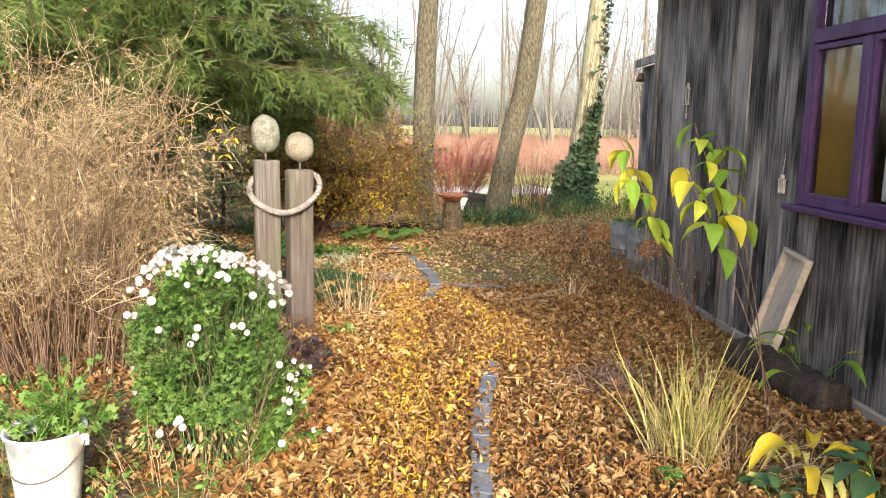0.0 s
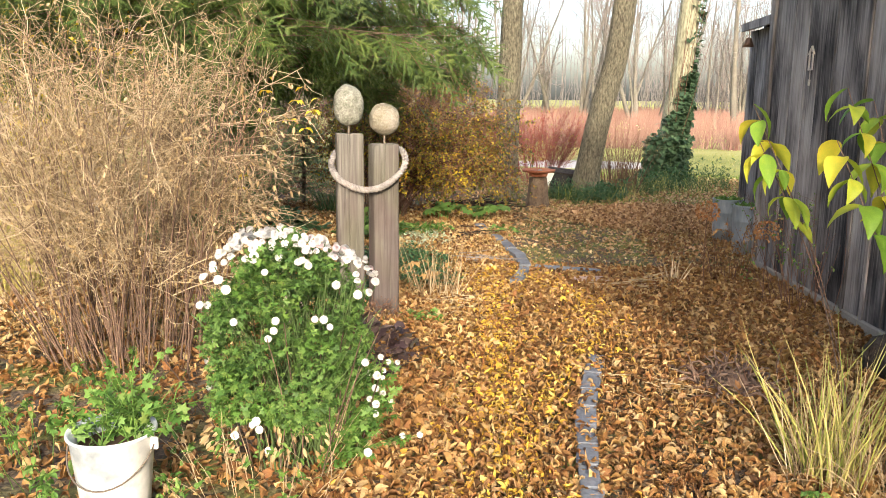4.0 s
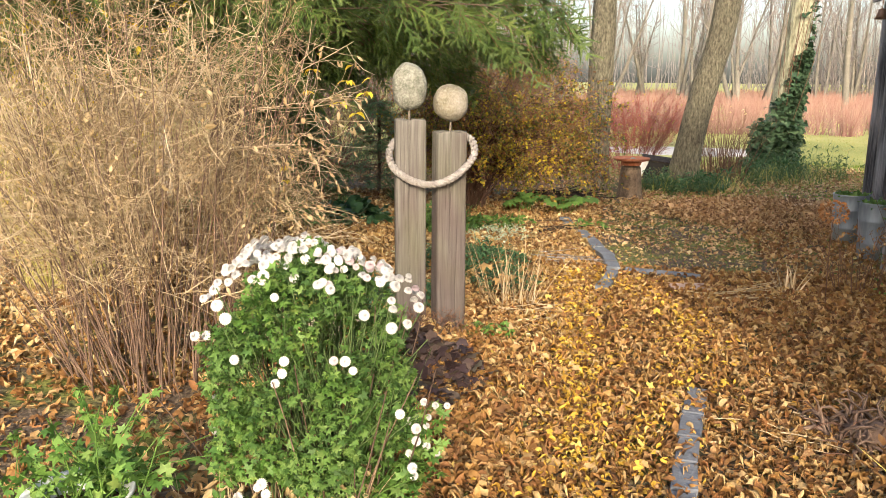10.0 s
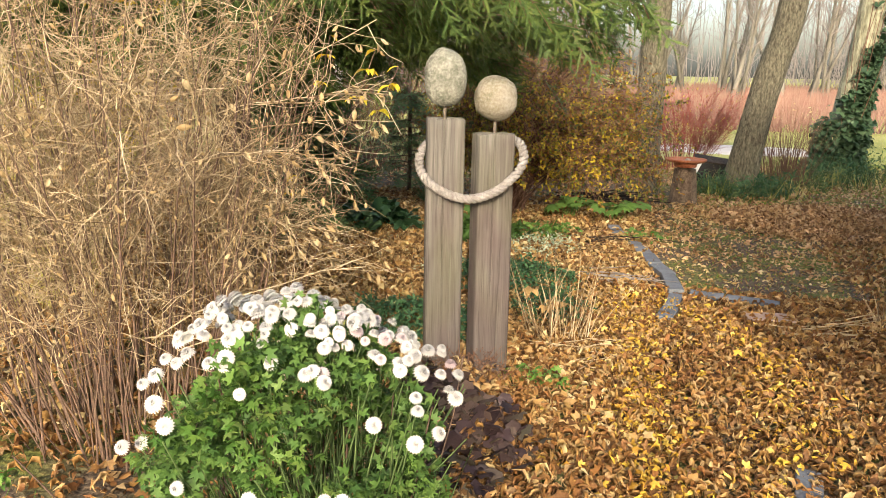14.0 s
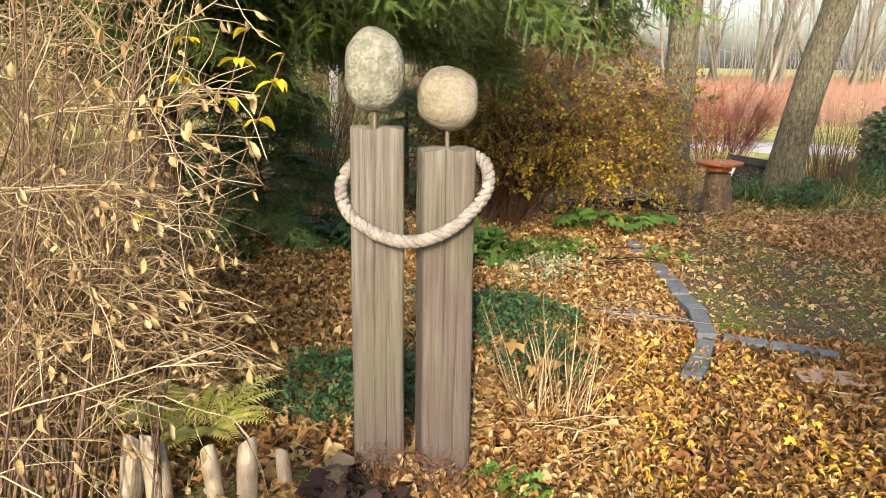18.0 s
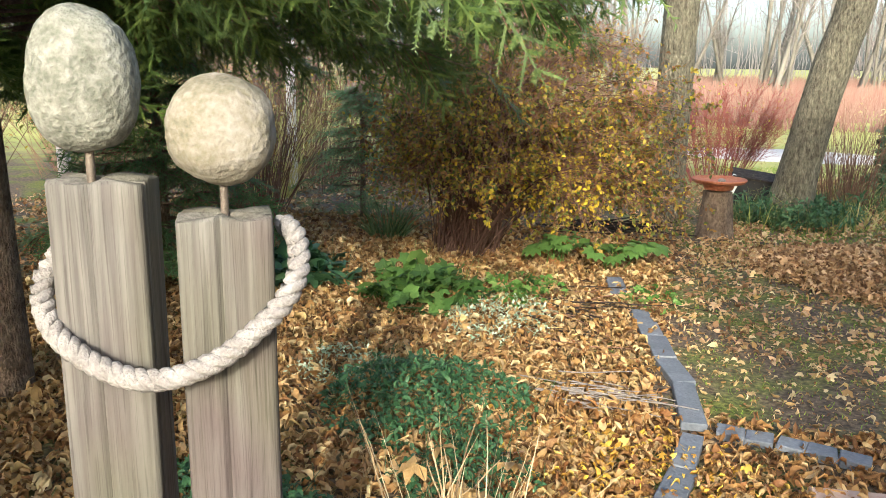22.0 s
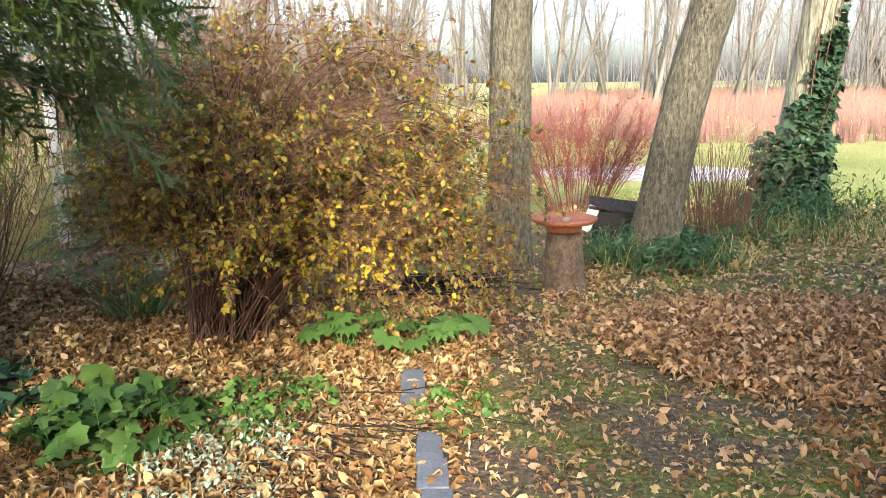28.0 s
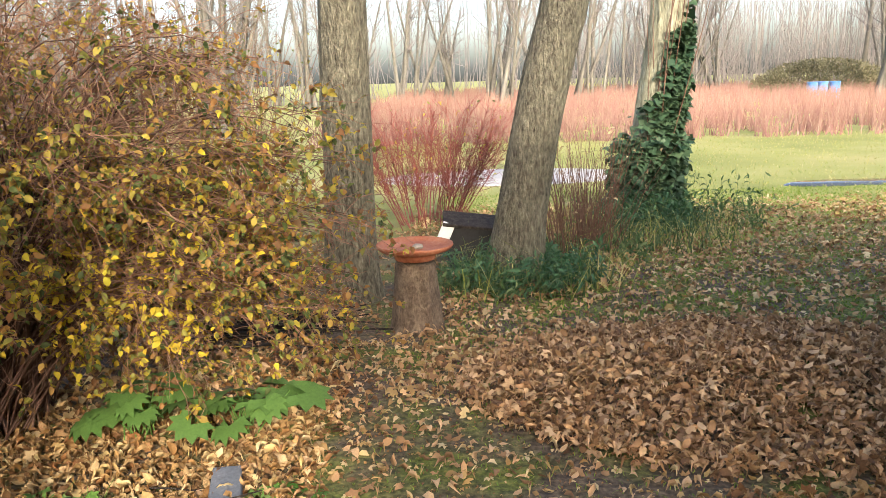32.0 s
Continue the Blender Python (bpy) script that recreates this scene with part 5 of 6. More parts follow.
def trunk_tree(name, label, line, r0, tall, bark=M_BARK, limbs=26, burl=0.0):
    """A big tree seen mostly as its trunk: furrowed bark, root flare and bare limbs high up."""
    x0, y0 = line[0][0], line[0][1]
    t = thing(name, label, "tree", (x0, y0, 0))
    pts = smooth_path([(x - x0, y - y0, z) for x, y, z in line], 60)
    s = 56
    tan = unit(np.gradient(pts, axis=0))
    a = np.linspace(0, 2 * math.pi, s, endpoint=False)
    rows = []
    for q, (p, h) in enumerate(zip(pts, pts[:, 2])):
        r = r0 * (1 - 0.55 * max(h, 0) / tall) * (1 + 0.35 * math.exp(-max(h, 0) * 5))
        rel = np.array([noise.noise(Vector((math.cos(b) * 11, math.sin(b) * 11, h * 2.2 + x0))) * 0.055 + noise.noise(Vector((math.cos(b) * 2, math.sin(b) * 2, h * 0.9 + x0 * 3))) * 0.06 for b in a])
        rows.append(p + (r * (1 + rel))[:, None] * np.column_stack([np.cos(a), np.sin(a), np.zeros(s)]))
    k, n = np.meshgrid(np.arange(len(rows) - 1), np.arange(s), indexing="ij")
    k, n = k.ravel(), n.ravel()
    part("trunk", [(np.concatenate(rows), np.stack([k * s + n, k * s + (n + 1) % s, (k + 1) * s + (n + 1) % s, (k + 1) * s + n], 1))], bark, t, "grey furrowed trunk", True)
    hi = pts[pts[:, 2] > 4.6]
    b = hi[rng.integers(0, len(hi), limbs)]
    P = strands(b, np.column_stack([rng.normal(0, 1, (limbs, 2)), rng.uniform(0.3, 1.2, limbs)]), rng.uniform(1.2, 3.2, limbs), 7, -0.03, 0.12)
    Q = twigs_on(P, limbs * 12, 1.1, 0.7, 4, 0.0, 0.15)
    each_tube("limb", P, taper(P, 0.05, 0.012), 6, bark, t, "bare limbs")
    part("twig_mass", [tubes(Q, taper(Q, 0.01, 0.003), 3)], bark, t, "bare twigs")
    return t, pts


# ---- the three big trunks ----
trunk_tree("tree", "upright tree with a grey furrowed trunk", [(-0.36, 12.5, -0.05), (-0.34, 12.5, 1.0), (-0.33, 12.5, 2.1), (-0.28, 12.5, 3.5), (-0.1, 12.5, 6), (0.1, 12.6, 11)], 0.178, 11)
trunk_tree("tree", "leaning tree with a furrowed grey-brown trunk", [(0.86, 12.9, -0.05), (0.88, 12.9, 0.3), (1.0, 12.9, 1.05), (1.14, 12.9, 1.7), (1.25, 12.9, 2.15), (1.4, 12.9, 3.5), (1.75, 13.0, 6.5), (2.1, 13.1, 11)], 0.195, 11)
ivy_tree, ivy_line = trunk_tree("tree", "ivy-clad tree leaning slightly, trunk pale above the ivy", [(2.42, 15.3, -0.05), (2.48, 15.3, 0.5), (2.58, 15.3, 1.3), (2.68, 15.3, 2.1), (2.8, 15.3, 3.9), (2.95, 15.3, 6.5), (3.2, 15.3, 11)], 0.20, 11, M_BARK_SUNLIT)
ivy = thing("ivy", "dark green ivy climbing the tree trunk", "ivy", (2.42, 15.3, 0))
ivy_meshes = [mesh_of("ivy_leaf", [lobed_shape(3, 0.35, c)], M_IVY) for c in (0.05, 0.15, 0.25)]
places, stuff_at, stuff_w = 0, [], []
while places < 4600:
    h = rng.uniform(0, 1) ** 1.1 * (2.0 if rng.random() < 0.94 else 4.0)
    ang = rng.normal(-0.75, 0.65) if h < 1.3 else rng.normal(-0.45, 0.5)
    if h < 0.9:
        ang = rng.uniform(-3.1, 1.2)
    q = ivy_line[np.argmin(np.abs(ivy_line[:, 2] - h))]
    r = 0.2 * (1 - 0.03 * h) * (1 + 0.35 * math.exp(-h * 5)) + rng.uniform(0.01, 0.05 if h > 1.5 else 0.1 if h > 0.9 else 0.2)
    out = np.array([math.cos(ang), math.sin(ang), 0.0])
    p = q + out * r
    p[2] = h
    w = out * 0.7 + rng.normal(0, 0.5, 3) + (0, 0, -0.5)
    if places < 290:
        ob = part("ivy_leaf", ivy_meshes[places % 3], None, ivy)
        fr = turns(w[None], 0.3)[0]
        s = rng.uniform(0.10, 0.16)
        ob.matrix_local = Matrix.Translation(p) @ Matrix(fr).to_4x4() @ Matrix.Diagonal((s, s, s, 1))
    else:
        stuff_at.append(p)
        stuff_w.append(w)
    places += 1
part("small_foliage", [scatter(lobed_shape(3, 0.35, 0.15), np.array(stuff_at), turns(np.array(stuff_w), 0.3), rng.uniform(0.06, 0.12, len(stuff_at)))], M_IVY, ivy, "dense smaller ivy leaves")
P = strands(np.column_stack([rng.uniform(0.0, 0.2, 14), rng.uniform(-0.26, -0.18, 14), np.zeros(14)]), np.column_stack([rng.normal(0.08, 0.06, 14), np.zeros(14), np.ones(14)]), rng.uniform(1.5, 4.0, 14), 9, 0, 0.04)
each_tube("ivy_stem", P, taper(P, 0.008, 0.003), 4, M_STEM_RED, ivy, "clinging brown stems")

# ---- shrubs and conifers ----
chrysanthemum()
dry_bush()
autumn_shrub()
# boughs keep clear of the posts and of the path
clear_bed = lambda p: (p[..., 2] > 1.22 - 0.22 * np.clip(p[..., 1] - 0.4, 0, 1.0) + 0.35 * np.clip(-0.9 - p[..., 1], 0, 1.3) + 0.4 * np.clip(p[..., 0] - 2.2, 0, 1)) & (p[..., 0] < 2.85 - 0.6 * np.clip(p[..., 1] - 0.4, 0, 2))
conifer((-3.1, 6.95, 0), 8.5, 3.1, "large spruce with drooping green boughs", 1.55, 300, 13500, M_NEEDLE, "spruce", 0.13, 0.03, 0.42, 1.5, 0.1, 17, clear_bed, 0.68, 0.7, 0.8, 2.5, 1.6, lambda p: (p[:, 0] > 0.2) & (p[:, 1] > -0.4) & (p[:, 2] < 2.6))
conifer((-3.55, 8.8, 0), 1.9, 1.0, "dense dark green young conifer", 0.1, 110, 1500, M_NEEDLE_DK, "conifer", 0.04, 0.05, 0.3, 1.0, 0.1, 11, None, 0.0, 0.3, 0.8)
conifer((-3.2, 11.45, 0), 1.3, 0.65, "small dark conifer with tiered boughs", 0.2, 60, 460, M_NEEDLE_DK, "conifer", 0.03, 0.02, 0.3, 1.0, 0.05, 11)
wispy_shrub((-3.9, 6.0, 0), 150, 3.0, "tall wispy shrub with yellow-green arching stems", M_GRASS_DRY, M_SHRUB_Y, 1500, 0.35, 0.07, 0.06, twig_n=700)
wispy_shrub((-4.0, 10.75, 0), 70, 1.35, "upright shrub of bare red-brown stems", M_STEM_RED, M_SHRUB, 400, 0.35, 0.0, 0.04, thick=0.007, twig_n=350)
wispy_shrub((-4.6, 12.2, 0), 160, 1.3, "clump of pale dry ornamental grass", M_GRASS_DRY, M_DRYLEAF, 100, 0.4, 0.12, 0.08, "ornamental_grass", 0.003)
wispy_shrub((0.2, 15.3, 0), 60, 1.3, "red-stemmed dogwood with bare bright twigs", M_REDTWIG, M_SHRUB, 420, 0.6, 0.0, 0.045, "dogwood", 0.005, 0.4, 3200)
wispy_shrub((1.45, 13.5, 0), 130, 1.15, "clump of tall brown dead stalks", M_STEM_RED, M_DRYLEAF, 60, 0.35, 0.03, 0.05, "dead_stalks", 0.004, 0.3, 200)
wispy_shrub((-5.6, 8.2, 0), 140, 2.4, "bare brown shrub behind the spruce", M_STEM_RED, M_SHRUB, 700, 0.45, 0.04, 0.05, twig_n=700, root=0.6)
wispy_shrub((-5.2, 14.0, 0), 160, 2.3, "bare brown hedge shrub", M_STEM_RED, M_SHRUB, 900, 0.45, 0.03, 0.05, twig_n=900, root=0.8)
for hx, hy in ((-7.6, 13.2), (-8.2, 10.4), (-6.8, 16.2), (-4.0, 16.5), (-9.5, 15.5)):
    wispy_shrub((hx, hy, 0), 120, 2.6, "bare brown hedge shrub", M_TWIG_RUSSET, M_SHRUB, 700, 0.5, 0.03, 0.05, twig_n=900, root=0.9)
wispy_shrub((-4.4, 13.2, 0), 110, 2.1, "bare brown hedge shrub behind the small conifer", M_STEM_RED, M_SHRUB, 700, 0.45, 0.03, 0.05, twig_n=900, root=0.7)
wispy_shrub((-2.2, 14.6, 0), 160, 2.4, "bare brown hedge shrub", M_STEM_RED, M_SHRUB, 1200, 0.45, 0.03, 0.05, twig_n=900, root=0.8)

# ---- plain house wall, unseen behind the walker, added to shade the garden ----
house = part("shade_wall", box((24, 0.4, 12.6), (17.4, -14.0, 6.3), 0.02), M_PALEWALL, None, "plain rendered wall behind the path, unseen, added to shade the garden")
tagged(house, category="wall", kind="structure")


# ---- meadow, red osier field and far woods ----
def blades(name, label, n, area, tall, mat, lean=0.35, wide=0.004, category="grass", base_h=0.0):
    xy = area(n)
    n = len(xy)
    z = height(xy[:, 0], xy[:, 1]) + base_h
    b = np.column_stack([xy, z])
    d = np.column_stack([rng.normal(0, lean, (n, 2)), np.ones(n)])
    ln = rng.uniform(tall * 0.5, tall, n)
    mid, tip = b + unit(d) * (ln * 0.55)[:, None], b + unit(d + np.column_stack([rng.normal(0, lean * 1.6, (n, 2)), np.full(n, -0.25)])) * ln[:, None]
    s = unit(np.column_stack([rng.normal(0, 1, (n, 2)), np.zeros(n)])) * wide
    v = np.stack([b - s, b + s, mid + s * 0.7, mid - s * 0.7, tip], 1).reshape(-1, 3)
    k = np.arange(n)[:, None] * 5
    f = np.concatenate([k + np.array([[0, 1, 2]]), k + np.array([[0, 2, 3]]), k + np.array([[3, 2, 4]])])
    return tagged(part(name, [(v, f)], mat, None, label), category=category, kind="stuff")


blades("grass", "short mossy lawn grass between the leaves", 9000, rect(-0.1, 4.5, 7.7, 12.3), 0.035, M_GRASS, 0.6, 0.0025)
blades("grass", "short green lawn grass", 40000, rect(0.3, 7.5, 11.0, 17.5), 0.042, M_GRASS, 0.7, 0.005)
blades("tall_grass", "tall grey-green grass round the tree bases", 520, keep(rect(0.4, 3.3, 12.2, 14.9), lambda x, y: np.minimum((x - 0.85) ** 2 + (y - 12.8) ** 2, (x - 2.3) ** 2 + (y - 14.2) ** 2) < 0.5), 0.5, M_GRASS_GREY, 0.55, 0.005)
blades("tall_grass", "pale dry grass among the tree bases", 380, keep(rect(0.4, 3.3, 12.2, 14.9), lambda x, y: np.minimum((x - 0.95) ** 2 + (y - 12.8) ** 2, (x - 2.3) ** 2 + (y - 14.2) ** 2) < 0.6), 0.55, M_GRASS_DRY, 0.5, 0.004)
blades("meadow_grass", "sunlit yellowish meadow grass", 12000, rect(-2, 14, 16, 27), 0.07, M_GRASS_DRY, 0.6, 0.006)
def undergrowth(label, at, n, tall, mat_leaf, size):
    t = thing("undergrowth", label, "undergrowth", at)
    a, r = rng.uniform(0, 6.28, n), np.sqrt(rng.uniform(0, 1, n))
    b = np.column_stack([0.55 * r * np.cos(a), 0.4 * r * np.sin(a), np.zeros(n)])
    P = strands(b, np.column_stack([rng.normal(0, 0.35, (n, 2)), np.ones(n)]), rng.uniform(0.4, 1.0, n) * tall, 5, 0.05, 0.1)
    part("stem_mass", [tubes(P, taper(P, 0.0025, 0.001), 3)], M_GRASS_GREY, t)
    part("foliage", [leaves_on(P, n * 9, size, leaf_shape(0.32, 0.1, 0.3), 0.1, 0.2)], mat_leaf, t)


undergrowth("green weeds and long grass at the leaning tree's foot", (0.9, 12.65, 0), 150, 0.34, M_DARKGREEN, 0.085)
undergrowth("green weeds between bird bath and tree", (0.6, 12.6, 0), 45, 0.2, M_GRASS_GREY, 0.08)
undergrowth("dark green weeds at the ivy-clad tree's foot", (2.35, 14.75, 0), 190, 0.42, M_DARKGREEN, 0.1)
undergrowth("thin weeds beside the ivy-clad tree", (3.0, 14.7, 0), 60, 0.65, M_GRASS_GREY, 0.07)
undergrowth("low weeds between the trees", (1.6, 13.6, 0), 80, 0.25, M_GRASS_GREY, 0.08)
strip = part("gravel_strip", lathe([(0.01, 0.03), (1.6, 0.03), (1.75, 0.0)], 28), M_GRAVEL, None, "pale gravel strip beyond the trees")
tagged(strip, category="gravel", kind="structure")
strip.matrix_world = Matrix.Translation((1.4, 19.4, 0.0)) @ Matrix.Diagonal((1.15, 0.6, 1, 1))
pud = part("puddle", lathe([(0.01, 0.035), (0.9, 0.03), (1.0, 0.0)], 28), M_WATER, None, "shallow puddle in the meadow")
tagged(pud, category="puddle", kind="structure")
pud.matrix_world = Matrix.Translation((5.9, 17.6, 0.0)) @ Matrix.Diagonal((0.9, 0.3, 1, 1))

n = 2500
cx, cy = rng.uniform(-2.5, 48, n), 26 + 60 * rng.uniform(0, 1, n) ** 1.5
m = 16
base = np.repeat(np.column_stack([cx, cy, np.zeros(n)]), m, 0) + np.column_stack([rng.normal(0, 0.16, (n * m, 2)), np.zeros(n * m)])
d = np.column_stack([rng.normal(0, 0.3, (n * m, 2)), np.ones(n * m)])
tip = base + unit(d) * rng.uniform(0.6, 1.15, n * m)[:, None]
s = np.column_stack([np.full(n * m, 0.012), np.zeros(n * m), np.zeros(n * m)]) * (1 + (base[:, 1:2] - 26) * 0.03)
k = np.arange(n * m)[:, None] * 3
tagged(part("osier_field", [(np.stack([base - s, base + s, tip], 1).reshape(-1, 3), k + np.array([[0, 1, 2]]))], M_REDFIELD, None, "field of low red-twigged shrubs beyond the meadow"), category="shrub field", kind="stuff")


def far_tree(stems, tall, seed_lean):
    t = thing("far_tree", "bare many-stemmed tree at the wood's edge", "tree", (0, 0, 0), 0, "bare trees beyond the field")
    base = np.column_stack([rng.normal(0, 0.25, (stems, 2)), np.full(stems, -0.05)])
    P = strands(base, np.column_stack([rng.normal(seed_lean, 0.22, stems), rng.normal(0, 0.15, stems), np.ones(stems)]), rng.uniform(0.7, 1.05, stems) * tall, 8, -0.01, 0.04)
    part("trunk", [tubes(P, taper(P, rng.uniform(0.09, 0.2, stems), 0.02), 6)], M_BARK_FAR, t, "pale bare trunks")
    Q = twigs_on(P, stems * 22, tall * 0.2, 0.55, 5, -0.02, 0.12, 0.25)
    S = twigs_on(Q, stems * 70, tall * 0.1, 0.6, 3, 0.0, 0.15, 0.2)
    part("branch_mass", [tubes(Q, taper(Q, 0.03, 0.008), 3), tubes(S, taper(S, 0.012, 0.005), 3)], M_TWIG_HAZE, t, "bare grey branches")
    return t


kinds = [far_tree(s, h, l) for s, h, l in ((1, 15, 0.0), (3, 13, 0.05), (6, 11, 0.0), (2, 14, -0.1), (5, 9, 0.1), (4, 12, 0.0))]
spots = []
for q in range(50):
    x = -34 + q * 1.7 + rng.normal(0, 0.8)
    spots.append((x, 52 + rng.uniform(-6, 16) - 0.25 * max(0, x - 18)))
for q in range(16):
    spots.append((-26 + q * 1.35 + rng.normal(0, 0.6), 24 + rng.uniform(-3, 12) + 0.6 * max(0, q - 10)))
for q, (x, y) in enumerate(spots):
    m = pose(x, y, 0, 0, 0, rng.uniform(0, 360))
    if q < len(kinds):
        kinds[q].matrix_world = m
    else:
        copy_thing(kinds[int(rng.integers(0, 6))], m)
# far thicket behind the trees
n = 1800
x = np.concatenate([rng.uniform(-90, 120, 800), rng.uniform(14, 90, 1000)])
b = np.column_stack([x, rng.uniform(66, 95, n) - 0.18 * np.maximum(0, x - 20), np.zeros(n)])
P = strands(b, np.column_stack([rng.normal(0, 0.35, n), rng.normal(0, 0.1, n), np.ones(n)]), rng.uniform(1.5, 6, n) * (0.8 + 1.2 * (x > 14)), 4, 0, 0.08)
tagged(part("far_wood", [tubes(P, taper(P, rng.uniform(0.02, 0.06, n), 0.012), 3)], M_TWIG_HAZE, None, "grey leafless woodland on the horizon"), category="woodland", kind="stuff")


n = 2200
x = np.concatenate([rng.uniform(-80, 110, 1300), rng.uniform(12, 80, 900)])
b = np.column_stack([x, rng.uniform(60, 92, n) - 0.18 * np.maximum(0, x - 20), rng.uniform(2, 11, n)])
P = strands(b, np.column_stack([rng.normal(0, 0.5, n), rng.normal(0, 0.2, n), np.ones(n)]), rng.uniform(1.5, 4, n), 4, 0, 0.15)
P[:, 0, 2] = np.minimum(P[:, 0, 2], 1.0)
tagged(part("far_branch_haze", [tubes(P, taper(P, rng.uniform(0.012, 0.035, n), 0.01), 3)], M_TWIG_HAZE, None, "thin bare branches of the far wood"), category="woodland", kind="stuff")


# ---- small plants and garden clutter ----
def leafy(name, label, category, at, stalks, leaf_mesh_mat, size, tall, spread=0.5, shape=None, stalk_mat=None, droop=0.06, group=""):
    """A plant of countable big leaves, each on its own stalk."""
    t = thing(name, label, category, at, 0, group)
    me = [mesh_of("leaf", [s], leaf_mesh_mat) for s in (shape or (broad_leaf(0.55, 0.12, 0.25), broad_leaf(0.6, 0.18, 0.1), broad_leaf(0.5, 0.1, 0.4)))]
    n = stalks
    a = np.arange(n) * 2.4 + rng.normal(0, 0.3, n)
    r = rng.uniform(0.2, 1.0, n) * spread
    base = np.column_stack([rng.normal(0, 0.03, (n, 2)), np.zeros(n)])
    P = strands(base, np.column_stack([np.cos(a) * r, np.sin(a) * r, np.ones(n)]), rng.uniform(0.6, 1.05, n) * tall, 5, droop, 0.05)
    each_tube("stem", P, taper(P, 0.004, 0.002), 5, stalk_mat or M_GREEN, t, "")
    for q in range(n):
        w = (P[q, -1] - P[q, -2])[None] * 4 + np.array([[math.cos(a[q]) * 0.6, math.sin(a[q]) * 0.6, -0.35]])
        ob = part("leaf", me[q % len(me)], None, t)
        s = size * rng.uniform(0.7, 1.1)
        ob.matrix_local = Matrix.Translation(P[q, -1]) @ Matrix(turns(w, 0.25)[0]).to_4x4() @ Matrix.Diagonal((s, s, s, 1))
    return t


def caned_shrub(at, tips, label, leaf_mat, size, per, droop=0.5, name="shrub", cane_mat=None, drop=0.28):
    """Bare canes with big hanging leaves near their tips."""
    t = thing(name, label, "shrub", at)
    me = [mesh_of("leaf", [s], leaf_mat, True) for s in (broad_leaf(0.5, 0.12, 0.25), broad_leaf(0.58, 0.18, 0.4), broad_leaf(0.46, 0.25, 0.1))]
    for x, y, z in tips:
        end = Vector((x - at[0], y - at[1], z - at[2]))
        P = smooth_path([(rng.normal(0, 0.04), rng.normal(0, 0.04), 0), (end.x * 0.35, end.y * 0.35, end.z * 0.5), tuple(end)], 14)[None]
        part("cane", [tubes(P, taper(P, 0.0042, 0.0018), 6)], cane_mat or M_DEADSTEM, t)
        for q in range(per):
            u = 1 - drop * q / per
            k = P[0, min(13, int(u * 13))]
            a = q * 2.2 + x * 7
            w = np.array([[math.cos(a) * 0.8, math.sin(a) * 0.8, -droop * rng.uniform(0.6, 1.6)]])
            ob = part("leaf", me[q % 3], None, t)
            s = size * rng.uniform(0.65, 1.1)
            ob.matrix_local = Matrix.Translation(k) @ Matrix(turns(w, 0.2)[0]).to_4x4() @ Matrix.Diagonal((s, s, s, 1))
    return t


def mat_of_leaves(name, label, at, radii, n, size, mat, shape=None, upright=0.5):
    """Low ground cover: short stems and many small leaves over a mound."""
    t = thing(name, label, "ground cover", at)
    xy = disc(0, 0, radii[0], radii[1])(n)
    f = 1 - (xy[:, 0] / radii[0]) ** 2 - (xy[:, 1] / radii[1]) ** 2
    z = radii[2] * np.sqrt(np.maximum(f, 0)) * rng.uniform(0.25, 1.0, n) + 0.01
    lump = np.array([noise.noise(Vector((x * 7 + at[0], y * 7 + at[1], 0))) for x, y in xy])
    ok = lump > -0.18
    xy, z, n = xy[ok], z[ok] * (0.75 + 0.8 * lump[ok]), int(ok.sum())
    w = np.column_stack([rng.normal(0, 0.8, (n, 2)), rng.normal(upright * 0.4, 0.5, n)])
    part("foliage", [scatter(shape or leaf_shape(0.5, 0.1, 0.2), np.column_stack([xy, z]), turns(w, 0.3), rng.uniform(0.6, 1.1, n) * size)], mat, t)
    k = min(n // 8, 60)
    b = np.column_stack([xy[:k], np.zeros(k)])
    P = strands(b, np.column_stack([rng.normal(0, 0.6, (k, 2)), np.ones(k)]), radii[2] * 1.1, 4, 0.05, 0.1)
    each_tube("stem", P, taper(P, 0.002, 0.001), 3, mat, t, "")
    return t


def tuft(name, label, at, n, tall, mat, lean=0.3, wide=0.005, root=0.08, droop=0.12, category="grass"):
    t = thing(name, label, category, at)
    a, r = rng.uniform(0, 6.28, n), np.sqrt(rng.uniform(0, 1, n)) * root
    b = np.column_stack([r * np.cos(a), r * np.sin(a), np.zeros(n)])
    P = strands(b, np.column_stack([b[:, 0] / root * lean + rng.normal(0, 0.22, n), b[:, 1] / root * lean + rng.normal(0, 0.22, n), np.ones(n)]), rng.uniform(0.3, 1.05, n) * tall, 6, droop, 0.05)
    s = unit(np.cross(P[:, -1] - P[:, 0], rng.normal(0, 1, (n, 3)))) * wide
    k = np.array([0.8, 1.0, 0.9, 0.7, 0.45, 0.08])
    v = np.stack([P - s[:, None] * k[None, :, None], P + s[:, None] * k[None, :, None]], 2).reshape(-1, 3)
    i, j = np.meshgrid(np.arange(n), np.arange(5), indexing="ij")
    q = (i * 12 + j * 2).ravel()
    part("blade_mass", [(v, np.stack([q, q + 1, q + 3, q + 2], 1))], mat, t)
    return t


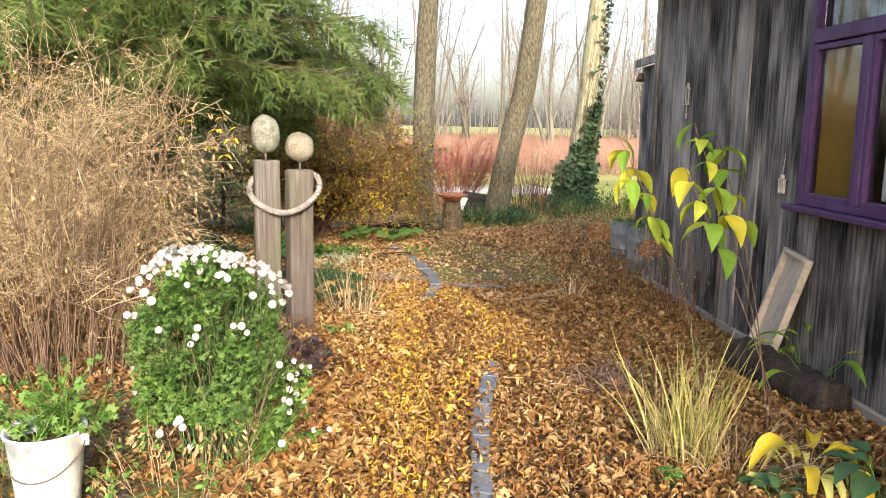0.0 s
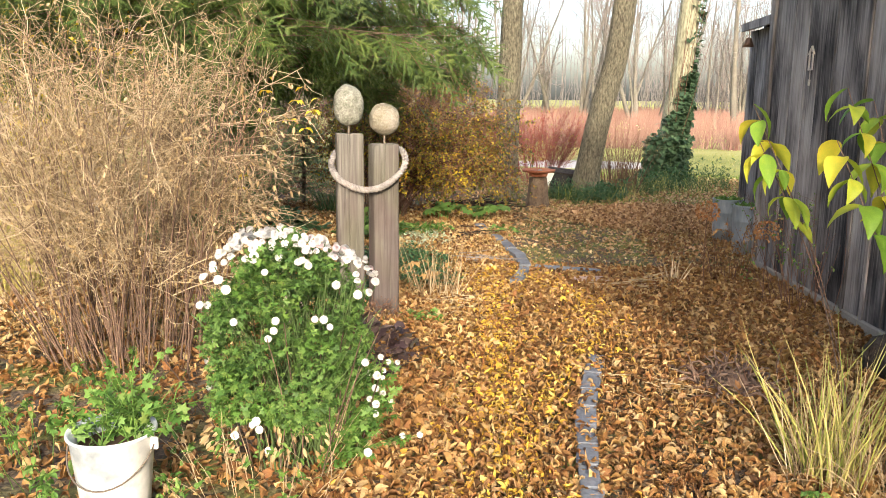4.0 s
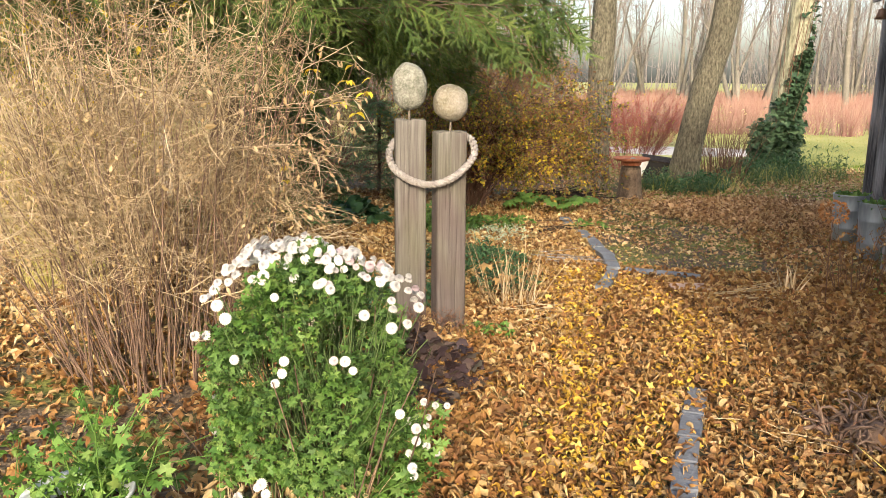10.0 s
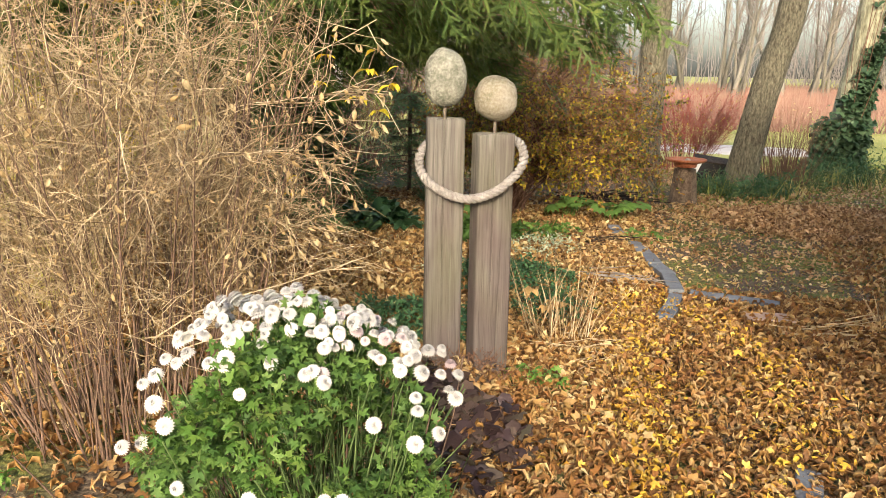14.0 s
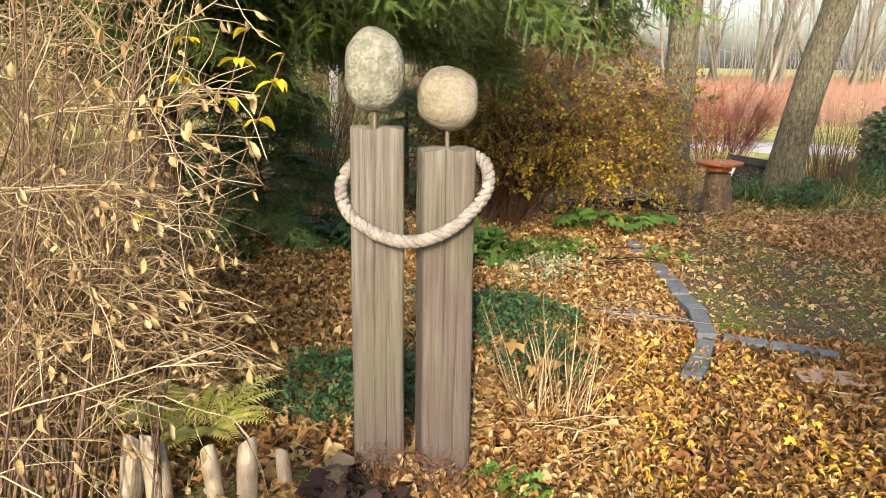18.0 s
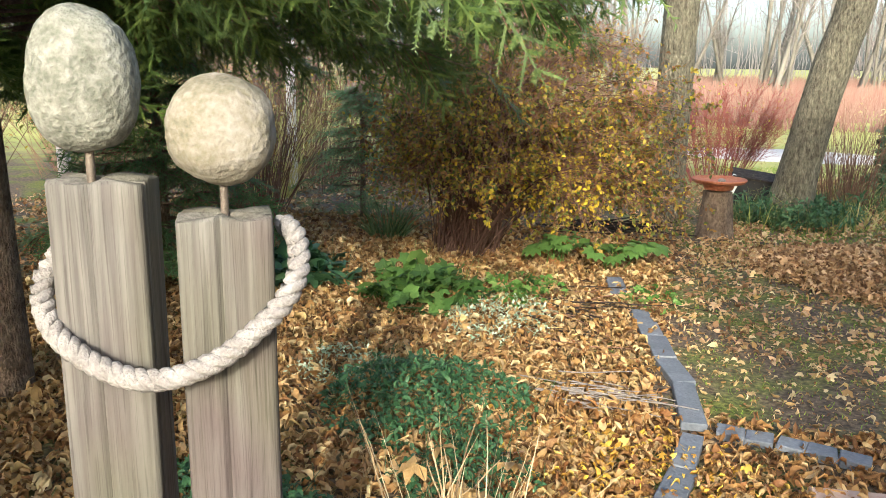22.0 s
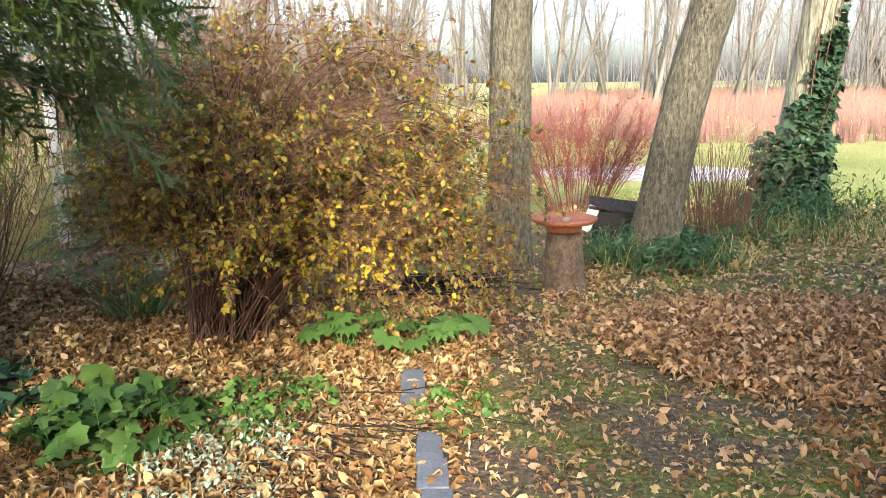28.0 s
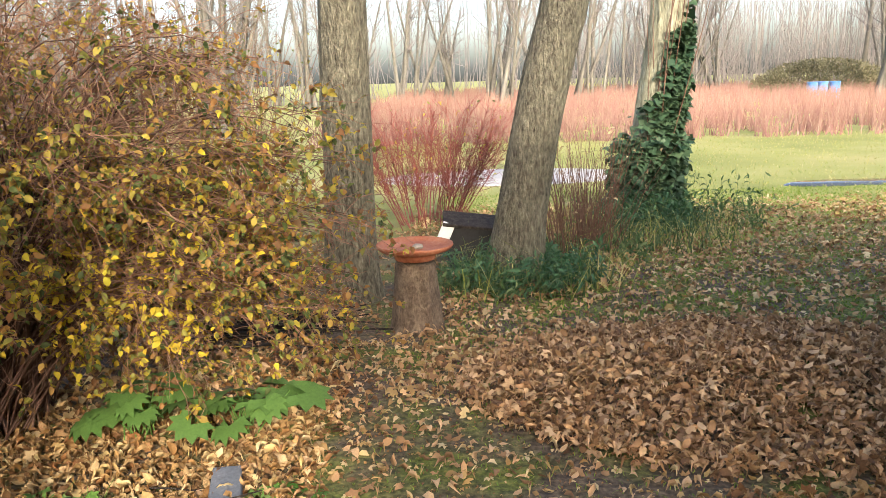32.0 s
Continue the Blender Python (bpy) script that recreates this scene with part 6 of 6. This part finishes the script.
def sticks(label, at, n, length, spread, turn, mat=M_STEM_RED, thick=0.006, jitter=0.25):
    t = thing("stick_pile", label, "sticks", at, turn)
    b = np.column_stack([rng.normal(0, spread[0], n), rng.normal(0, spread[1], n), rng.uniform(0.008, 0.05, n)])
    P = strands(b, np.column_stack([np.ones(n), rng.normal(0, jitter, n), rng.normal(0, 0.03, n)]), rng.uniform(0.3, 1.0, n) * length, 5, 0.01, 0.09)
    P[:, :, 0] -= length / 2 * rng.uniform(0.5, 1.3, n)[:, None]
    P[:, :, 2] = np.maximum(P[:, :, 2], 0.006)
    for q in range(min(n, 40)):
        part("stick", [tubes(P[q:q + 1], taper(P[q:q + 1], thick * rng.uniform(0.6, 1.2), thick * 0.5), 5)], mat, t)
    return t


# right of the path, by the shed
caned_shrub((1.68, 3.9, 0), [(1.15, 3.82, 1.36), (1.22, 3.95, 1.57), (1.37, 4.05, 1.52)], "tall shrub with big yellow and green leaves on thin canes", M_YGLEAF, 0.165, 12, 0.7)
caned_shrub((1.5, 4.35, 0), [(0.90, 4.15, 1.50), (0.95, 4.2, 1.34)], "thin-caned shrub with yellowing hanging leaves", M_YGLEAF, 0.165, 9, 0.8)
tuft("grass_clump", "tall clump of yellowing grass among fallen leaves", (1.17, 3.58, 0), 150, 0.70, M_GRASS_DRY, 0.2, 0.0034, 0.15, 0.09)
tuft("grass_clump", "pale straw stems of withered grass", (1.16, 3.55, 0), 110, 0.52, M_STRAW, 0.2, 0.002, 0.17, 0.05)
tuft("grass_clump", "withered pale grass lying by the clump", (1.34, 3.45, 0), 130, 0.42, M_STRAW, 1.1, 0.002, 0.2, 0.28)
mat_of_leaves("weeds", "small green weeds at the foot of the grass", (1.04, 3.3, 0), (0.09, 0.07, 0.07), 60, 0.035, M_GREEN, lobed_shape(5, 0.4, 0.2))
root = thing("perennial_stump", "dark dead perennial stump with cut stems", "plant stump", (1.02, 4.58, 0))
n = 120
b = np.column_stack([rng.normal(0, 0.085, (n, 2)), np.zeros(n)])
P = strands(b, np.column_stack([b[:, :2] * 6 + rng.normal(0, 0.55, (n, 2)), np.full(n, 1.1)]), rng.uniform(0.12, 0.28, n), 8, 0.08, 0.55)
each_tube("stem", P, taper(P, rng.uniform(0.006, 0.014, n), 0.004), 6, M_DEADSTEM, root, "twisted brown brittle stems")
P = strands(b[:60] * 1.3, rng.normal(0, 1, (60, 3)) * (1, 1, 0.4) + (0, 0, 0.5), rng.uniform(0.1, 0.26, 60), 6, 0.2, 0.3)
P[:, :, 2] = np.maximum(P[:, :, 2], 0.01)
part("twig_mass", [tubes(P, taper(P, 0.005, 0.002), 5)], M_STEM_RED, root, "withered stubs")
part("root_mass", blob((0, 0, 0.02), (0.12, 0.11, 0.07), 3.0, 0.4, 3), M_DEADSTEM, root, "dark matted root", True)
leafy("hosta", "collapsed yellow hosta leaves", "plant", (1.62, 3.34, 0), 9, M_YLEAF, 0.24, 0.2, 1.2, (broad_leaf(0.42, 0.25, 0.6), broad_leaf(0.3, 0.35, 0.8)), M_STRAW, 0.2)
leafy("hosta", "limp tan and yellow hosta leaves", "plant", (1.56, 3.25, 0), 8, M_FERN, 0.18, 0.16, 1.2, (broad_leaf(0.26, 0.4, 0.8),), M_STRAW, 0.25)
leafy("broad_leaved_plant", "dark green broad-leaved plant by the shed", "plant", (1.84, 3.12, 0), 16, M_DARKGREEN, 0.18, 0.24, 0.8, (broad_leaf(0.7, 0.1, 0.25), broad_leaf(0.6, 0.15, 0.15)))
leafy("broad_leaved_plant", "low plant with round dark green leaves", "plant", (1.44, 3.2, 0), 12, M_DARKGREEN, 0.1, 0.12, 1.2, (broad_leaf(0.8, 0.08, 0.2),))
leafy("yellow_plant", "drooping plant with long yellow-green leaves against the shed", "plant", (2.14, 4.45, 0), 12, M_YGLEAF, 0.22, 0.42, 0.9, (broad_leaf(0.24, 0.15, 0.4),), M_GREEN, 0.16)
tuft("reed_stubs", "pale cut reed stubble", (1.18, 7.15, 0), 26, 0.26, M_STRAW, 0.35, 0.006, 0.07, 0.01, "reeds")
sticks("pale dry stalks lying on the leaves", (0.95, 7.0, 0.01), 16, 0.5, (0.12, 0.06), 25, M_STRAW, 0.005)
sticks("pale dry stalks lying by the dead crown", (0.8, 4.3, 0.015), 16, 0.26, (0.2, 0.2), -30, M_STRAW, 0.004, 0.9)
wispy_shrub((2.0, 6.4, 0), 30, 0.9, "thin weedy stems with small leaves by the shed wall", M_STEM_RED, M_GREEN, 260, 0.25, 0.04, 0.03, "weeds", 0.003, 0.25, 60)
wispy_shrub((1.7, 7.35, 0), 26, 0.62, "low plant with faded orange flower heads", M_STEM_RED, M_LITTER, 300, 0.5, 0.03, 0.035, "faded_flowers", 0.003, 0.22, 70)

for x, y, z in ((1.34, 6.77, 0.66), (1.72, 6.48, 0.56)):
    t = thing("faded_hydrangea", "single stem with a round faded orange flower head", "plant", (x, y, 0))
    P = smooth_path([(0.02, 0.05, 0), (0.0, 0.02, z * 0.6), (0, 0, z - 0.05)], 8)[None]
    part("stem", [tubes(P, taper(P, 0.004, 0.003), 5)], M_STEM_RED, t)
    pts, d = ball_points(170, (0, 0, z), (0.085, 0.085, 0.07), -0.9, 0.7)
    part("flower_head", [scatter(leaf_shape(0.8, 0.1, 0.3), pts, turns(d + rng.normal(0, 0.5, d.shape)), rng.uniform(0.018, 0.03, len(pts)))], M_FADED, t, "papery orange-brown florets")

# enamel bucket with a plant
bucket = thing("enamel_bucket", "chipped white enamel bucket used as a planter", "bucket", (-1.52, 2.92, 0.0))
part("body", lathe([(0.01, 0.012), (0.105, 0.0), (0.11, 0.02), (0.142, 0.34), (0.152, 0.35), (0.15, 0.362), (0.137, 0.352), (0.12, 0.30), (0.01, 0.29)], 36), M_ENAMEL, bucket, "", True)
part("soil", lathe([(0.005, 0.315), (0.122, 0.305)], 20), M_SOIL, bucket, "dark soil")
for sgn in (-1, 1):
    part("handle_lug", box((0.03, 0.014, 0.045), (0.152 * sgn, 0, 0.315), 0.004), M_ENAMEL, bucket)
ang = np.linspace(0, math.pi, 17)
hd = np.column_stack([0.155 * np.cos(ang), -0.16 * np.sin(ang) * 0.85, 0.32 - 0.13 * np.sin(ang)])[None]
part("handle", [tubes(hd, np.full((1, 17), 0.003), 6)], M_ROD, bucket, "thin wire handle", True)
n = 46
b = np.column_stack([rng.normal(0, 0.06, (n, 2)), np.full(n, 0.31)])
P = strands(b + (0, 0.03, 0), np.column_stack([rng.normal(-0.1, 0.75, n), rng.normal(0.3, 0.45, n), rng.uniform(0.5, 1.2, n)]), rng.uniform(0.15, 0.36, n), 5, 0.14, 0.12)
each_tube("stem", P, taper(P, 0.003, 0.0015), 4, M_GREEN, bucket, "sprawling green stems")
part("foliage", [leaves_on(P, 300, 0.045, lobed_shape(5, 0.45, 0.2), 0.1)], M_GREEN, bucket, "lobed green leaves")
wispy_shrub((-2.0, 3.25, 0), 34, 0.38, "low green weeds beside the bucket", M_GREEN, M_GREEN, 420, 0.8, 0.10, 0.045, "weeds", 0.0025, 0.3, 60)
wispy_shrub((-1.08, 3.1, 0), 40, 0.36, "dry weed stems under the flowers", M_STRAW, M_GREEN, 260, 0.6, 0.08, 0.035, "weeds", 0.002, 0.3, 80)

# bed by the posts
caned_shrub((-1.85, 5.05, 0), [(-1.38, 4.97, 1.56), (-1.30, 5.02, 1.50), (-1.62, 5.1, 1.62), (-1.75, 5.0, 1.1)], "thin sapling with bright yellow leaves", M_YLEAF, 0.055, 11, 0.3, "sapling", M_DEADSTEM, 0.16)
h_at = [(-0.9, 4.97, 0.02, 0.16), (-0.74, 4.8, 0.0, 0.11), (-0.9, 4.6, 0.0, 0.13), (-1.2, 5.2, 0.07, 0.16), (-1.04, 5.06, 0.04, 0.14)]
for x, y, z, r in h_at:
    mat_of_leaves("heuchera", "low clump of dark bronze scalloped leaves by the posts", (x, y, z), (r, r, 0.16), 70, 0.085, M_HEUCH, lobed_shape(5, 0.2, 0.15), 0.3)
mat_of_leaves("sedum", "faded red-brown sedum round the post feet", (-1.15, 5.38, 0.1), (0.28, 0.14, 0.13), 700, 0.018, M_STEM_RED)
mat_of_leaves("weeds", "small green weeds at the bed's edge", (-0.78, 5.5, 0.02), (0.2, 0.15, 0.09), 200, 0.04, M_GREEN, lobed_shape(5, 0.4, 0.2))
fern = thing("fern", "pale yellowing fern beside the posts", "fern", (-2.02, 5.6, 0))
n = 13
a = np.arange(n) * 2.4
F = strands(np.column_stack([np.zeros((n, 2)), np.full(n, 0.02)]), np.column_stack([np.cos(a), np.sin(a), np.full(n, 0.9)]), rng.uniform(0.32, 0.5, n), 9, 0.13, 0.03)
for q in range(n):
    u = np.repeat(np.linspace(0.15, 0.97, 20), 2)
    k = (u * 7.99).astype(int)
    base = F[q][k] + (F[q][k + 1] - F[q][k]) * (u * 7.99 - k)[:, None]
    w = unit(F[q][k + 1] - F[q][k])
    sd = unit(np.cross(w, np.array([0, 0, 1.0]))) * np.where(np.arange(40) % 2, 1, -1)[:, None]
    part("frond", [scatter(leaf_shape(0.3, 0.05, 0.2), base, turns(w * 0.5 + sd, 0.05), 0.075 * np.sin(u * 2.9 + 0.25)), tubes(F[q:q + 1], taper(F[q:q + 1], 0.002, 0.001), 4)], M_FERN, fern)
mat_of_leaves("periwinkle", "dark green periwinkle covering the bed", (-1.6, 6.2, 0), (0.5, 0.45, 0.18), 3000, 0.042, M_DARKGREEN)
mat_of_leaves("periwinkle", "dark green periwinkle patch", (-1.2, 7.4, 0), (0.5, 0.5, 0.19), 3200, 0.042, M_DARKGREEN)
mat_of_leaves("periwinkle", "dark green periwinkle beside the posts", (-0.85, 6.75, 0), (0.28, 0.3, 0.16), 800, 0.04, M_DARKGREEN)
for q, (x, y, hh, ww) in enumerate(((-1.98, 5.12, 0.24, 0.075), (-1.86, 5.12, 0.26, 0.085), (-1.7, 5.2, 0.18, 0.06), (-1.58, 5.2, 0.19, 0.07), (-1.48, 5.28, 0.13, 0.05))):
    v, f = lathe([(ww / 2, -0.03), (ww / 2, hh * 0.6), (ww * 0.42, hh), (0.002, hh + 0.01)], 14)[0]
    v[:, 2] += v[:, 0] * 0.9 * (v[:, 2] > hh * 0.7)
    ob = tagged(part("wooden_stake", [(v, f)], M_BOARD, None, "short weathered wooden stake set in the soil", True), category="stake", group="row of wooden stakes")
    ob.matrix_world = pose(x, y, float(height(x, y)), rng.uniform(-6, 6), rng.uniform(-6, 6), rng.uniform(0, 360))
tuft("straw_clump", "upright dry straw stems beside the posts", (-0.74, 6.3, 0), 70, 0.62, M_STRAW, 0.35, 0.003, 0.17, 0.03, "dry stems")
sticks("pale straw lying beside the posts", (-0.55, 6.05, 0.015), 22, 0.36, (0.14, 0.14), 12, M_STRAW, 0.004, 0.4)
leafy("withered_plant", "withered yellow leaves among the straw", "plant", (-0.85, 6.55, 0.02), 6, M_LITTER, 0.11, 0.26, 0.6, (lobed_shape(5, 0.3, 0.35),), M_STRAW, 0.12)
mat_of_leaves("hellebore", "low plant with broad lobed green leaves", (-1.72, 8.95, 0), (0.4, 0.34, 0.3), 300, 0.115, M_MUM, lobed_shape(5, 0.25, 0.15), 0.5)
mat_of_leaves("hellebore", "broad green leaves in the bed", (-2.75, 9.1, 0), (0.42, 0.35, 0.3), 170, 0.15, M_DARKGREEN, lobed_shape(5, 0.2, 0.15), 0.5)
mat_of_leaves("variegated_plant", "low white-edged ground cover", (-1.15, 8.7, 0), (0.34, 0.48, 0.1), 950, 0.035, M_VARIEG)
mat_of_leaves("variegated_plant", "low white-edged ground cover", (-1.75, 7.7, 0), (0.25, 0.3, 0.08), 500, 0.035, M_VARIEG)
mat_of_leaves("weeds", "green weeds between the leaves", (-1.2, 9.3, 0), (0.35, 0.4, 0.12), 260, 0.06, M_GREEN, lobed_shape(5, 0.35, 0.2))
mat_of_leaves("weeds", "green weeds by the slate edging", (-0.35, 9.45, 0), (0.22, 0.3, 0.07), 200, 0.05, M_GREEN, lobed_shape(5, 0.35, 0.2))
leafy("thistle", "pale green thistle-like plant by the edging", "plant", (-0.62, 10.17, 0), 16, M_MUM, 0.2, 0.27, 0.8, (lobed_shape(9, 0.24, 0.22), lobed_shape(7, 0.3, 0.1)))
leafy("thistle", "pale green thistle-like plant under the shrub", "plant", (-1.07, 10.2, 0), 14, M_MUM, 0.17, 0.26, 0.7, (lobed_shape(9, 0.24, 0.22), lobed_shape(7, 0.3, 0.1)))
tuft("grass_clump", "grey-green grass tuft in the bed", (-2.6, 10.6, 0), 160, 0.45, M_GRASS_GREY, 0.6, 0.005, 0.14, 0.16)
sticks("bundle of dead stems laid across the bed", (-0.62, 9.0, 0.0), 40, 0.6, (0.14, 0.32), -8, M_BARK_DK, 0.005, 0.3)
sticks("greyish dead stems among the leaves", (-0.65, 8.6, 0.0), 30, 0.5, (0.18, 0.5), 4, M_TWIG_RUSSET, 0.004, 0.35)
sticks("bundle of thin sticks at the edging corner", (-0.42, 7.68, 0.01), 34, 0.5, (0.08, 0.07), -6, M_TWIG_HAZE, 0.0045, 0.2)
sticks("dark brushwood under the shrub", (-0.7, 11.65, 0.01), 40, 0.9, (0.12, 0.14), 5, M_BARK_DK, 0.009, 0.2)

# low frame with black cover beyond the bird bath
cold = thing("cold_frame", "low box with a black cover and a white side panel", "cold frame", (0.47, 13.45, 0))
part("body", box((0.40, 0.36, 0.34), (0.08, 0, 0.17), 0.01), M_BLACK, cold, "black covered box")
part("lid", box((0.47, 0.42, 0.025), (0.08, 0.0, 0.365), 0.006, (6, 7, 0)), M_BARK_DK, cold, "weathered lid")
part("side_panel", box((0.10, 0.02, 0.24), (-0.15, -0.19, 0.27), 0.004, (-8, 24, 0)), M_WHITEPAINT, cold, "white leaning panel")

# pale posts behind the conifers, and far tubs beyond the field
for x, y, hh in ((-5.6, 10.2, 2.4), (-4.7, 12.9, 2.2)):
    v, f = lathe([(0.06, -0.05), (0.058, 1.0), (0.052, hh), (0.002, hh + 0.02)], 14)[0]
    tagged(part("fence_post", [(v + (x, y, 0), f)], M_PALEWALL, None, "slim pale peeling post among the shrubs", True), category="post", group="pale posts")
drum = lathe([(0.01, 0.0), (0.26, 0.0), (0.27, 0.05), (0.27, 0.92), (0.285, 0.95), (0.26, 0.97), (0.01, 0.95)], 24)
first = thing("water_butt", "blue plastic water butt at the field's far edge", "water butt", (20.2, 49.0, 0), 0, "blue butts")
part("body", drum, M_BLUE, first, "", True)
part("hoop", lathe([(0.272, 0.5), (0.282, 0.52), (0.272, 0.54)], 24), M_BLUE, first)
for x in (20.85, 21.5):
    copy_thing(first, pose(x, 49.2, 0))
hedge = thing("hedge", "rounded olive-brown hedge before the far wood", "hedge", (22.8, 53, 0))
pts, d = ball_points(10000, (0, 0, 0), (4.6, 2.0, 2.2), 0.0, 0.4)
part("foliage", [scatter(leaf_shape(0.5), pts, turns(d + rng.normal(0, 0.6, d.shape)), rng.uniform(0.09, 0.2, len(pts)))], material("olive hedge leaf", [(0.12, 0.115, 0.07), (0.19, 0.18, 0.105), (0.26, 0.24, 0.15)], 0.8, 3, 0, island=0.8), hedge)
